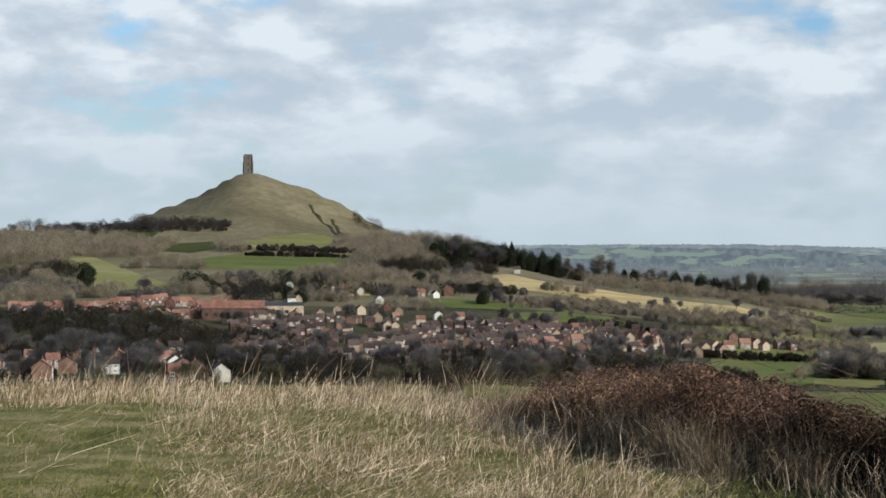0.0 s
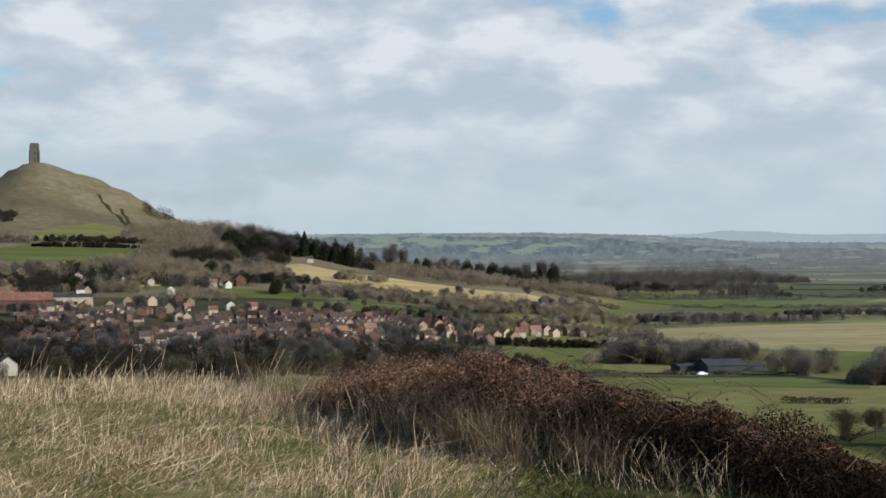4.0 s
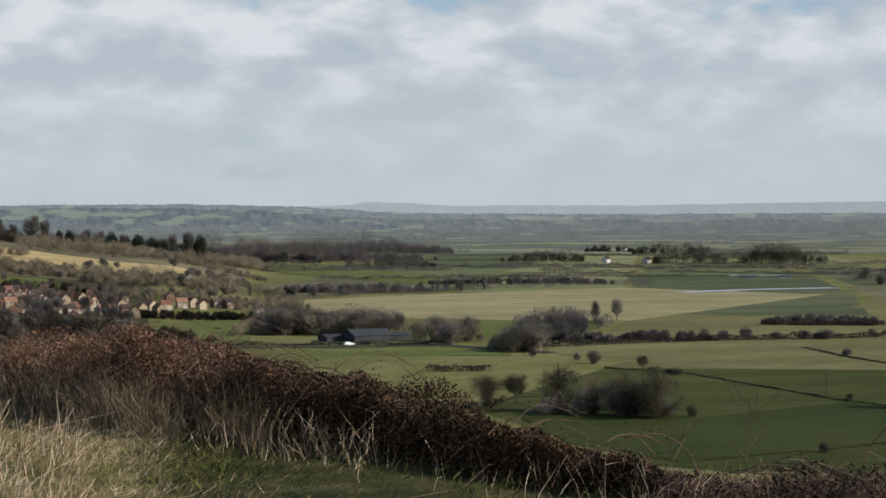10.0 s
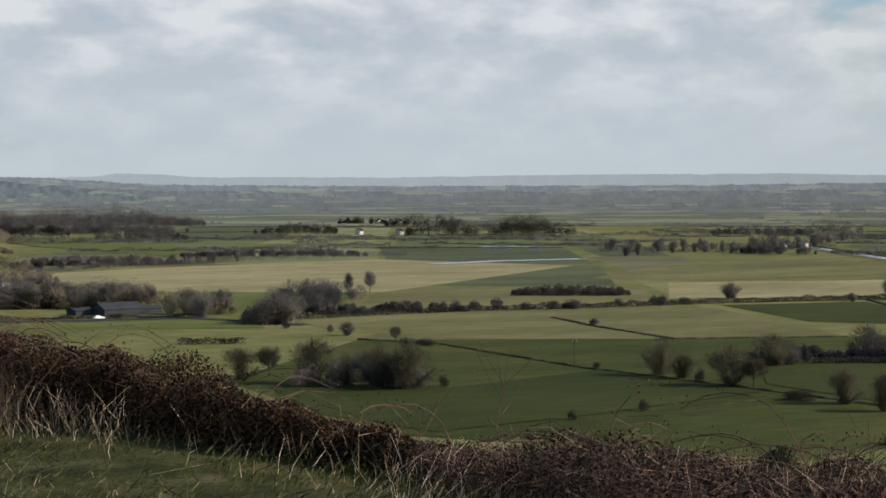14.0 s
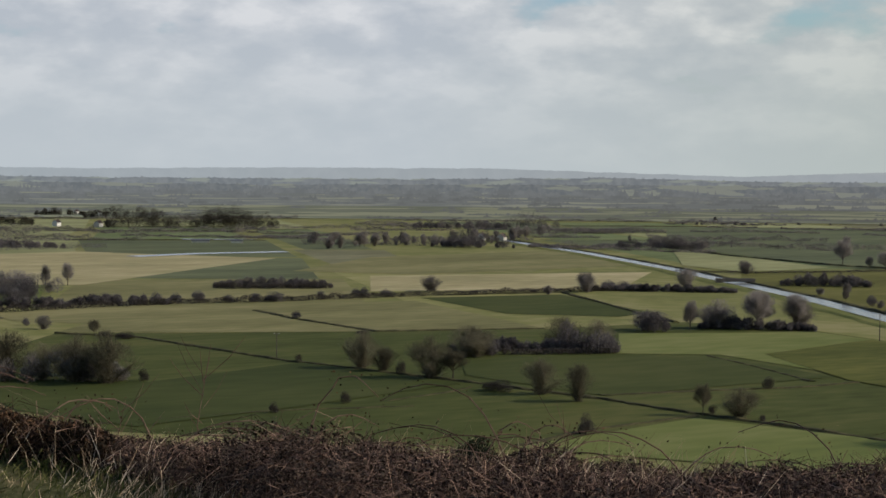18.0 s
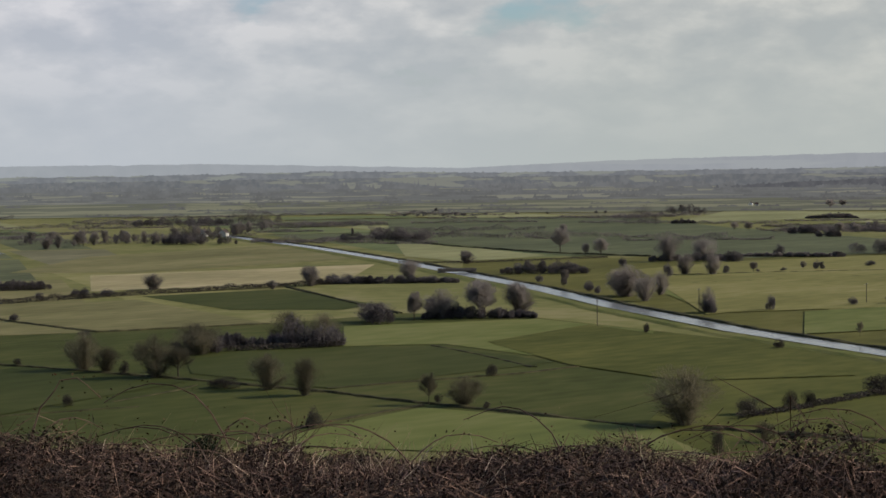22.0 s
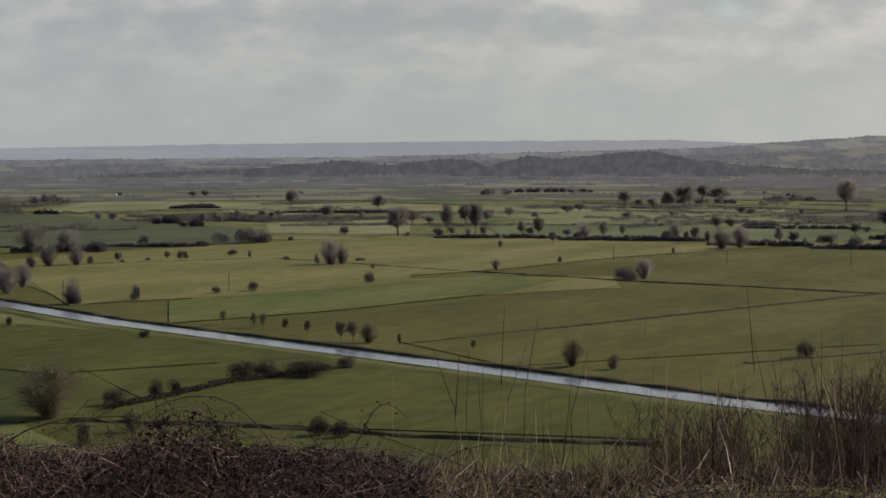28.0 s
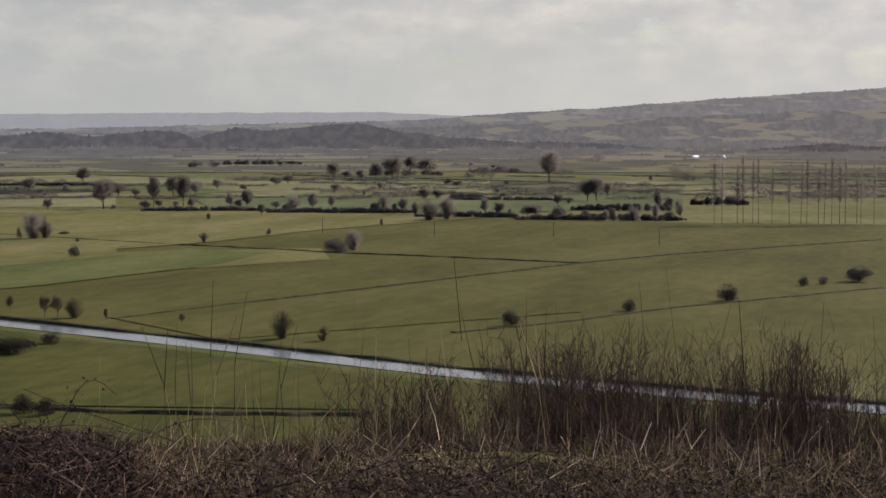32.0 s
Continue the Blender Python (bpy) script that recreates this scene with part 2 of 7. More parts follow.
M_CHROME = material("wheel_metal", ((0.35, 0.35, 0.36), (0.5, 0.5, 0.5)), 4, 20, rough=0.35, metal=0.8)
# copse twigs, lightened and greyed in the colour for haze
M_DIM = material("grey_wood_twigs", ((0.056, 0.048, 0.049), (0.104, 0.092, 0.088), (0.182, 0.159, 0.147)), 0.11, 0.9, island=0.14, coords="World", span=0.24, thin=0.4)
# dark copy of the twigs; in the town it carries cloud shade
M_DUSK = material("dark_wood_twigs", ((0.016, 0.014, 0.011), (0.032, 0.028, 0.020), (0.068, 0.057, 0.039)), 0.11, 0.9, island=0.14, coords="World", span=0.24, thin=0.3)
M_BARK = material("bark", ((0.06, 0.05, 0.037), (0.1, 0.085, 0.062)), 3, 20, bump=0.4)
M_TWIG = material("twigs", ((0.062, 0.055, 0.036), (0.115, 0.102, 0.065), (0.194, 0.170, 0.109)), 2, 15, island=0.35, per_object=0.4, thin=0.55)
# paler copy of the twigs with distance haze in its base colour
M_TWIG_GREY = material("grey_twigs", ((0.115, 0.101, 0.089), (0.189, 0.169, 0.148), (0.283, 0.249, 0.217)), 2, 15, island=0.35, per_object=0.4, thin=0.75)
M_HEDGE = material("hedge_leaf", ((0.028, 0.024, 0.02), (0.05, 0.043, 0.036), (0.09, 0.076, 0.06)), 2, 15, rough=0.8, island=0.3, per_object=0.25, thin=0.25)
# hedge and wood twigs, also greyed in the colour for haze
M_HEDGE_GREY = material("hazed_hedge_twigs", ((0.067, 0.061, 0.062), (0.115, 0.103, 0.100), (0.188, 0.168, 0.157)), 2, 15, rough=0.8, island=0.3, per_object=0.25, thin=0.6)
M_GREYWOOD = material("hazed_wood_twigs", ((0.089, 0.079, 0.077), (0.151, 0.133, 0.125), (0.252, 0.217, 0.194)), 0.11, 0.9, island=0.14, coords="World", span=0.24, thin=0.5)
M_LEA = material("green_lea", ((0.048, 0.053, 0.012), (0.071, 0.075, 0.018), (0.099, 0.097, 0.025)), 0.01, 0.08, coords="World", span=0.28, streak=(-64, 3.0), bump=0.2, bump_scale=0.5)
M_MARSH = material("yellowed_pasture", ((0.118, 0.112, 0.035), (0.158, 0.148, 0.049), (0.212, 0.186, 0.077)), 0.008, 0.06, coords="World", span=0.28, streak=(-64, 3.0), bump=0.2, bump_scale=0.5)
# far moor grasses: distance haze is put into these greyer base colours
M_MOOR_PALE = material("hazed_pale_moor_grass", ((0.135, 0.140, 0.063), (0.188, 0.188, 0.086), (0.245, 0.240, 0.118)), 0.006, 0.05, coords="World", span=0.28, streak=(-64, 3.0))
M_MOOR_GREEN = material("hazed_green_moor_grass", ((0.078, 0.095, 0.039), (0.110, 0.129, 0.054), (0.149, 0.166, 0.071)), 0.006, 0.05, coords="World", span=0.28, streak=(-64, 3.0))
M_MOOR_DULL = material("hazed_dull_moor_grass", ((0.060, 0.068, 0.035), (0.083, 0.092, 0.047), (0.114, 0.121, 0.060)), 0.006, 0.05, coords="World", span=0.28, streak=(-64, 3.0))
M_MOOR_BROWN = material("hazed_brown_moor_grass", ((0.090, 0.085, 0.047), (0.126, 0.119, 0.066), (0.168, 0.157, 0.089)), 0.006, 0.05, coords="World", span=0.28, streak=(-64, 3.0))
M_EVERGREEN = material("evergreen", ((0.013, 0.017, 0.01), (0.024, 0.029, 0.016), (0.042, 0.046, 0.025)), 2, 15, island=0.3)
M_WATER = material("river_water", ((0.13, 0.135, 0.125), (0.17, 0.175, 0.16)), 0.05, 0.5, rough=0.2, bump=0.05, bump_scale=1.2, coords="World", gloss=0.5)
M_DITCH = material("ditch_rushes", ((0.02, 0.02, 0.01), (0.045, 0.042, 0.02), (0.09, 0.075, 0.035)), 0.3, 2, coords="World")
M_BANK = material("bank_grass", ((0.07, 0.085, 0.022), (0.11, 0.115, 0.035), (0.16, 0.145, 0.055)), 0.05, 0.6, coords="World")
M_STONE = material("tower_stone", ((0.08, 0.07, 0.06), (0.14, 0.125, 0.105)), 0.3, 2, bump=0.3)
M_BRICK = material("red_brick", ((0.068, 0.038, 0.030), (0.119, 0.068, 0.051), (0.204, 0.128, 0.093)), 0.3, 3, per_object=0.3, island=0.4)
M_BUFF = material("buff_brick", ((0.2, 0.15, 0.105), (0.32, 0.25, 0.175), (0.46, 0.37, 0.27)), 0.3, 3, per_object=0.3, island=0.4)
M_RENDER = material("pale_render", ((0.383, 0.357, 0.299), (0.493, 0.468, 0.404), (0.578, 0.561, 0.501)), 0.3, 3, per_object=0.5)
M_TILE = material("clay_tiles", ((0.12, 0.062, 0.045), (0.2, 0.102, 0.072), (0.29, 0.16, 0.115)), 0.4, 4, per_object=0.3, island=0.4)
M_SLATE = material("brown_tiles", ((0.027, 0.021, 0.019), (0.051, 0.038, 0.033), (0.094, 0.071, 0.061)), 0.4, 4, rough=0.6, per_object=0.3, island=0.4)
M_GLASS = material("window_glass", ((0.02, 0.025, 0.03), (0.05, 0.055, 0.06)), 1, 5, rough=0.15, gloss=0.4)
M_GLINT = material("glasshouse_roof", ((0.8, 0.82, 0.84), (0.9, 0.91, 0.92)), 0.2, 2, rough=0.16, metal=0.9)
M_WHITE = material("white_paint", ((0.7, 0.7, 0.68), (0.8, 0.8, 0.78)), 1, 6, rough=0.5, gloss=0.4)
M_SHEET = material("grey_sheeting", ((0.034, 0.036, 0.04), (0.058, 0.061, 0.067)), 0.2, 2, rough=0.75, gloss=0.1)
M_TARMAC = material("asphalt", ((0.04, 0.04, 0.042), (0.06, 0.06, 0.062)), 0.2, 3)
M_POLE = material("pole_wood", ((0.06, 0.05, 0.04), (0.1, 0.085, 0.07)), 2, 12)
M_DOOR = material("painted_door", ((0.05, 0.08, 0.1), (0.2, 0.06, 0.05), (0.3, 0.3, 0.28)), 0.5, 4, per_object=0.9)


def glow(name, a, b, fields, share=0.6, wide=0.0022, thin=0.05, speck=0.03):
    """Plain glowing far backdrop, haze put into its colours: hazy woods between a and b with strips of paler fields,
    bluer away from the sun.
    """
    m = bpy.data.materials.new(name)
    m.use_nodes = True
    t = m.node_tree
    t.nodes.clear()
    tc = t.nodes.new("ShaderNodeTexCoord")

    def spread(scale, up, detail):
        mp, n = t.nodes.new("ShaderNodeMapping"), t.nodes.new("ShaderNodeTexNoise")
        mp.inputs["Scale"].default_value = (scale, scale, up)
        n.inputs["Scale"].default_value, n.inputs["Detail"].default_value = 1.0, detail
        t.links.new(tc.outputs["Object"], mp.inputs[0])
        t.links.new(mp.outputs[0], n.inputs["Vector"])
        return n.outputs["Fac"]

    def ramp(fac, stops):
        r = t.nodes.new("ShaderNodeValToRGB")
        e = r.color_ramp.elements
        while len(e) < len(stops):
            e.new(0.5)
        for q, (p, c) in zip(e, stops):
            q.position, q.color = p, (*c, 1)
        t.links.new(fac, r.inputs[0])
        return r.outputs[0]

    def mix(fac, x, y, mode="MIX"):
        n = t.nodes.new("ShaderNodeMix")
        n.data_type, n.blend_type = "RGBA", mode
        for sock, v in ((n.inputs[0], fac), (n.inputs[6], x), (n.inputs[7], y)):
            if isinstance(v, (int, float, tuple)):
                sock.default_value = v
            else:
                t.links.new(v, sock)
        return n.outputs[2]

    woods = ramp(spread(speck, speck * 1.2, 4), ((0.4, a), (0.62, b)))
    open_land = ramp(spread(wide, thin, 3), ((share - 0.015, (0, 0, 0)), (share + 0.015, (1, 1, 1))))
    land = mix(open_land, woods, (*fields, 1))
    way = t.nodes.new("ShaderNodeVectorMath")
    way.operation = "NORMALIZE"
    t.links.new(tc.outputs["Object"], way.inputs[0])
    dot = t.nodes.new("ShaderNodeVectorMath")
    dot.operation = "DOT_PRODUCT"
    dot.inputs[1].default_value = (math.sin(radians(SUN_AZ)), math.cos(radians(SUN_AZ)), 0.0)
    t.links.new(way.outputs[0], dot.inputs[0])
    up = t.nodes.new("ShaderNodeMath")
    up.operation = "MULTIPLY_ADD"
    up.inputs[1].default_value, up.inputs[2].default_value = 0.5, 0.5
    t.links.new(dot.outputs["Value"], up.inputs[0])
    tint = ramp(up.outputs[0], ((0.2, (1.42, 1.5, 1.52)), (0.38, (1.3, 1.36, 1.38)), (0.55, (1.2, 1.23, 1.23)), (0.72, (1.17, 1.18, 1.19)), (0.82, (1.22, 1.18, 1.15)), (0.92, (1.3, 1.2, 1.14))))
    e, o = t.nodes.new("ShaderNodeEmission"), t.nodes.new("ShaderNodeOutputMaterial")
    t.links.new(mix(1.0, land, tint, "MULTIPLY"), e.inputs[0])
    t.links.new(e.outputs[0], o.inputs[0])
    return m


# ---------------- building blocks ----------------
def mesh_of(name, verts, faces, mat, shade_smooth=False):
    me = bpy.data.meshes.new(name)
    me.from_pydata([tuple(v) for v in verts] if not isinstance(verts, np.ndarray) else verts.tolist(), [], faces if not isinstance(faces, np.ndarray) else faces.tolist())
    if mat:
        me.materials.append(mat)
    if shade_smooth:
        me.polygons.foreach_set("use_smooth", [True] * len(me.polygons))
    me.update()
    return me


def child(name, me, parent, label=""):
    ob = new(name, me)
    ob.parent = parent
    if label:
        tagged(ob, label)
    return ob


def place(x, y, sink=0.0):
    return float(ground(x, y)) - sink


def box_verts(x0, x1, y0, y1, z0, z1):
    return [(x0, y0, z0), (x1, y0, z0), (x1, y1, z0), (x0, y1, z0), (x0, y0, z1), (x1, y0, z1), (x1, y1, z1), (x0, y1, z1)]


BOX = [(3, 2, 1, 0), (4, 5, 6, 7), (0, 1, 5, 4), (1, 2, 6, 5), (2, 3, 7, 6), (3, 0, 4, 7)]


def boxes_mesh(name, boxes, mat):
    v, f = [], []
    for b in boxes:
        k = len(v)
        v += box_verts(*b)
        f += [tuple(i + k for i in q) for q in BOX]
    return mesh_of(name, v, f, mat)


def tube(points, radii, sides=5):
    """Tapered tube along points; returns verts and faces."""
    v, f = [], []
    for i, (p, r) in enumerate(zip(points, radii)):
        p = Vector(p)
        ahead = Vector(points[min(i + 1, len(points) - 1)]) - Vector(points[max(i - 1, 0)])
        q = ahead.to_track_quat("Z", "Y")
        for k in range(sides):
            a = 2 * math.pi * k / sides
            v.append(p + q @ Vector((math.cos(a) * r, math.sin(a) * r, 0)))
    for i in range(len(points) - 1):
        for k in range(sides):
            a, b = i * sides + k, i * sides + (k + 1) % sides
            f.append((a, b, b + sides, a + sides))
    f.append(tuple(range((len(points) - 1) * sides, len(points) * sides)))
    return v, f


def merge(parts):
    v, f = [], []
    for pv, pf in parts:
        k = len(v)
        v += list(pv)
        f += [tuple(i + k for i in q) for q in pf]
    return v, f


def slivers(base, tip, width, rng):
    """Thin four-sided strokes from base to tip (arrays n x 3): twigs, blades, stalks."""
    n = len(base)
    way = tip - base
    side = np.cross(way, rng.normal(size=(n, 3)))
    side /= np.linalg.norm(side, axis=1)[:, None] + 1e-9
    w = (np.asarray(width) * np.ones(n))[:, None]
    v = np.empty((n, 4, 3))
    v[:, 0], v[:, 1] = base - side * w / 2, base + side * w / 2
    v[:, 2], v[:, 3] = tip + side * w * 0.2, tip - side * w * 0.2
    return v.reshape(-1, 3), np.arange(4 * n).reshape(n, 4)


def flakes(centre, size, rng):
    """Small leaf-like four-cornered flakes of random lie."""
    n = len(centre)
    a = rng.normal(size=(n, 3))
    a /= np.linalg.norm(a, axis=1)[:, None]
    b = np.cross(a, rng.normal(size=(n, 3)))
    b /= np.linalg.norm(b, axis=1)[:, None]
    s = (np.asarray(size) * np.ones(n))[:, None]
    v = np.empty((n, 4, 3))
    v[:, 0], v[:, 1], v[:, 2], v[:, 3] = centre - a * s, centre - b * s * 0.55, centre + a * s, centre + b * s * 0.55
    return v.reshape(-1, 3), np.arange(4 * n).reshape(n, 4)


def join_arrays(parts):
    v, f, k = [], [], 0
    for pv, pf in parts:
        v.append(np.asarray(pv, float))
        f += (np.asarray(pf) + k).tolist()
        k += len(pv)
    return np.concatenate(v), f


# ---------------- trees and shrubs, of unit height and width ----------------
def fan(foot, knee, top, n, rng, start, spread, up):
    """Twigs springing from a curved limb: two generations."""
    s = rng.uniform(start, 1, n)[:, None]
    p = foot * (1 - s) ** 2 + 2 * knee * s * (1 - s) + top * s * s
    out = rng.normal(0, spread, (n, 3)) + np.stack([p[:, 0] * 0.35, p[:, 1] * 0.35, rng.uniform(up * 0.2, up, n)], -1)
    q = p + out * rng.uniform(0.5, 1.0, (n, 1))
    q2 = q + out * 0.35 + rng.normal(0, spread * 0.55, (n, 3))
    return [(p, q), (q, q2), (p * 0.4 + q * 0.6, q * 0.6 + q2 * 0.4 + rng.normal(0, spread * 0.6, (n, 3)))]


def crown_of(strokes, rng, thin, reach=0.5):
    base = np.concatenate([p for p, q in strokes])
    tip = np.concatenate([q for p, q in strokes])
    for arr in (base, tip):
        arr[:, 2] = np.clip(arr[:, 2], 0.01, 1.0)
        lim = np.hypot(arr[:, 0], arr[:, 1])
        dome = reach * np.sqrt(np.clip(1 - ((arr[:, 2] - 0.52) / 0.53) ** 2, 0.03, 1))
        arr[:, :2] *= np.minimum(1, dome / np.maximum(lim, 1e-6))[:, None]
    return slivers(base, tip, rng.uniform(thin * 0.6, thin * 1.4, len(base)), rng)


def haze(rng, n, clumps, middle, half, wide):
    """Short fine twigs in rounded clumps that fill a domed head."""
    d = rng.normal(size=(clumps, 3))
    d /= np.linalg.norm(d, axis=1)[:, None]
    c = d * rng.uniform(0.3, 0.75, clumps)[:, None] * np.array((wide, wide, half)) + np.array((0, 0, middle))
    k = rng.integers(0, clumps, n)
    e = rng.normal(size=(n, 3))
    e /= np.linalg.norm(e, axis=1)[:, None]
    p = c[k] + e * (rng.uniform(0, 1, n) ** 0.5 * 0.19)[:, None]
    out = (p - np.array((0, 0, middle * 0.5))) * 0.1 + rng.normal(0, 0.024, (n, 3))
    return [(p, p + out)]


def willow_meshes(seed, stems=9, twigs=3400, thin=0.0052, twig=None):
    rng = np.random.default_rng(seed)
    limbs, strokes = [], []
    for i in range(stems):
        a = 2 * math.pi * (i + rng.uniform(-0.4, 0.4)) / stems
        lean = rng.uniform(0.05, 1.0)
        top = np.array((math.cos(a) * 0.36 * lean, math.sin(a) * 0.36 * lean, 0.84 - 0.5 * lean + rng.uniform(-0.08, 0.08)))
        foot = np.array((math.cos(a) * 0.05, math.sin(a) * 0.05, -0.03))
        knee = (foot + top) / 2 + np.array((-math.cos(a) * 0.03, -math.sin(a) * 0.03, 0.0))
        limbs.append(tube([foot, knee, top], [0.014, 0.009, 0.003], 5))
        strokes += fan(foot, knee, top, twigs // stems // 2, rng, 0.06, 0.07, 0.12)
    strokes += haze(rng, twigs * 5 // 4, 22, 0.55, 0.4, 0.46)
    return mesh_of("trunk", *merge(limbs), M_BARK), mesh_of("crown", *crown_of(strokes, rng, thin * 0.85, 0.6), twig or M_TWIG)


def tree_meshes(seed, twigs=3200, stem=0.25, thin=0.005, twig=None):
    rng = np.random.default_rng(seed)
    limbs, strokes = [tube([(0, 0, -0.03), (0.01, 0, stem), (0.0, 0.02, 0.78)], [0.028, 0.02, 0.005], 6)], []
    for i in range(13):
        a = i * 2.4 + rng.uniform(-0.4, 0.4)
        z0 = stem * 0.8 + 0.45 * (i / 13)
        r = 0.4 * (1 - 0.45 * (i / 13)) * rng.uniform(0.7, 1.1)
        foot, top = np.array((0, 0, z0)), np.array((math.cos(a) * r, math.sin(a) * r, min(0.9, z0 + rng.uniform(0.12, 0.32))))
        knee = (foot + top) / 2 + np.array((0, 0, 0.05))
        limbs.append(tube([foot, knee, top], [0.012, 0.008, 0.003], 4))
        strokes += fan(foot, knee, top, twigs // 26, rng, 0.3, 0.06, 0.13)
    strokes += haze(rng, twigs * 5 // 4, 20, 0.62, 0.34, 0.46)
    return mesh_of("trunk", *merge(limbs), M_BARK), mesh_of("crown", *crown_of(strokes, rng, thin * 0.85, 0.56), twig or M_TWIG)


def poplar_meshes(seed):
    rng = np.random.default_rng(seed)
    bend = rng.uniform(-0.12, 0.12)
    trunk = tube([(0, 0, -0.02), (bend, 0.02, 0.5), (bend * 0.6, 0, 0.97)], [0.034, 0.024, 0.006], 6)
    n = 300
    z = rng.uniform(0.3, 0.98, n) ** 0.8
    p = np.stack([bend * np.minimum(z * 2, 1), 0 * z, z], -1)
    wide = np.clip(1.25 - z, 0.15, 0.75) * 0.4
    q = p + np.stack([rng.normal(0, 1, n) * wide, rng.normal(0, 1, n) * wide, rng.uniform(0.04, 0.13, n)], -1)
    return mesh_of("trunk", *trunk, M_BARK), mesh_of("crown", *slivers(p, q, 0.011, rng), M_TWIG_GREY)


def bush_meshes(seed, leaves=7500, mat=None, pointed=False, flake=0.62):
    rng = np.random.default_rng(seed)
    lobes = [(np.array((math.cos(a) * 0.24, math.sin(a) * 0.24, rng.uniform(0.16, 0.6))), rng.uniform(0.18, 0.3)) for a in rng.uniform(0, 6.28, 9)] + [(np.array((0, 0, 0.66)), 0.28), (np.array((0, 0, 0.24)), 0.38)]
    pts = []
    for k in range(leaves):
        c, r = lobes[k % len(lobes)]
        d = rng.normal(size=3)
        d /= np.linalg.norm(d)
        p = c + d * r * rng.uniform(0.3, 1.12) ** 0.6
        if pointed:
            z = rng.uniform(0.05, 1.0)
            a, rr = rng.uniform(0, 6.28), 0.42 * (1 - z) ** 0.75 * rng.uniform(0.6, 1.1)
            p = np.array((math.cos(a) * rr, math.sin(a) * rr, z))
        pts.append((p[0], p[1], min(max(p[2], 0.0), 1.02)))
    v, f = flakes(np.array(pts), rng.uniform(0.014, 0.034, leaves) * flake, rng)
    stems = merge([tube([(0.02 * i, 0, -0.04), (0.05 * math.cos(i * 2), 0.05 * math.sin(i * 2), 0.3), (0.14 * math.cos(i * 2), 0.14 * math.sin(i * 2), 0.6)], [0.03, 0.02, 0.006], 5) for i in range(3)])
    return mesh_of("trunk", *stems, M_BARK), mesh_of("crown", v, f, mat or M_HEDGE)


KINDS = {}


def prototype(kind, variants, part_names, name):
    KINDS[kind] = (variants, part_names, name)


prototype("willow", [willow_meshes(s, 8 + s % 3) for s in range(4)], ("trunk", "crown"), "willow_tree")
prototype("tree", [tree_meshes(s + 20) for s in range(4)], ("trunk", "crown"), "bare_tree")
prototype("poplar", [poplar_meshes(s + 30) for s in range(4)], ("trunk", "crown"), "poplar_tree")
prototype("bush", [bush_meshes(s + 40) for s in range(4)], ("trunk", "crown"), "hawthorn_bush")
prototype("scrub", [willow_meshes(s + 90, 11, 2000) for s in range(3)], ("trunk", "crown"), "scrub_bush")
prototype("evergreen", [bush_meshes(s + 60, 8000, M_EVERGREEN, False, 1.0) for s in range(2)], ("trunk", "crown"), "evergreen_tree")
prototype("conifer", [bush_meshes(s + 70, 8000, M_EVERGREEN, True, 1.0) for s in range(2)], ("trunk", "crown"), "conifer_tree")
# far kinds: similar trees in the haze-greyed twig colours
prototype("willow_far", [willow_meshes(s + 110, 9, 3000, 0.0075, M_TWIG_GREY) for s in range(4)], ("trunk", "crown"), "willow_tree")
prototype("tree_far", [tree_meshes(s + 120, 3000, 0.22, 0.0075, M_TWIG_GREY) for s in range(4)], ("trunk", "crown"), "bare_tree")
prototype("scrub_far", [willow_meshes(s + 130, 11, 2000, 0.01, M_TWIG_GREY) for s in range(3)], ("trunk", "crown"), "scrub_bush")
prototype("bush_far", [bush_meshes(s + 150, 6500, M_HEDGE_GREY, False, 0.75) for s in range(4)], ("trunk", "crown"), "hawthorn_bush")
PICK = random.Random(5)


def plant(kind, x, y, h, w, label, category, group="", z=None):
    # beyond 600 m the haze-coloured far kind is planted
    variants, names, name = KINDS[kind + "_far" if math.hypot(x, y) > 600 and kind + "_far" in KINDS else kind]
    limbs, crown = variants[PICK.randrange(len(variants))]
    root = new(name)
    root.matrix_world = Matrix.LocRotScale((x, y, place(x, y) if z is None else z), Euler((0, 0, PICK.uniform(0, 6.28))), (w, w, h))
    root.empty_display_size = 0.5
    child(names[0], limbs, root)
    child(names[1], crown, root)
    return tagged(root, label, category, group)


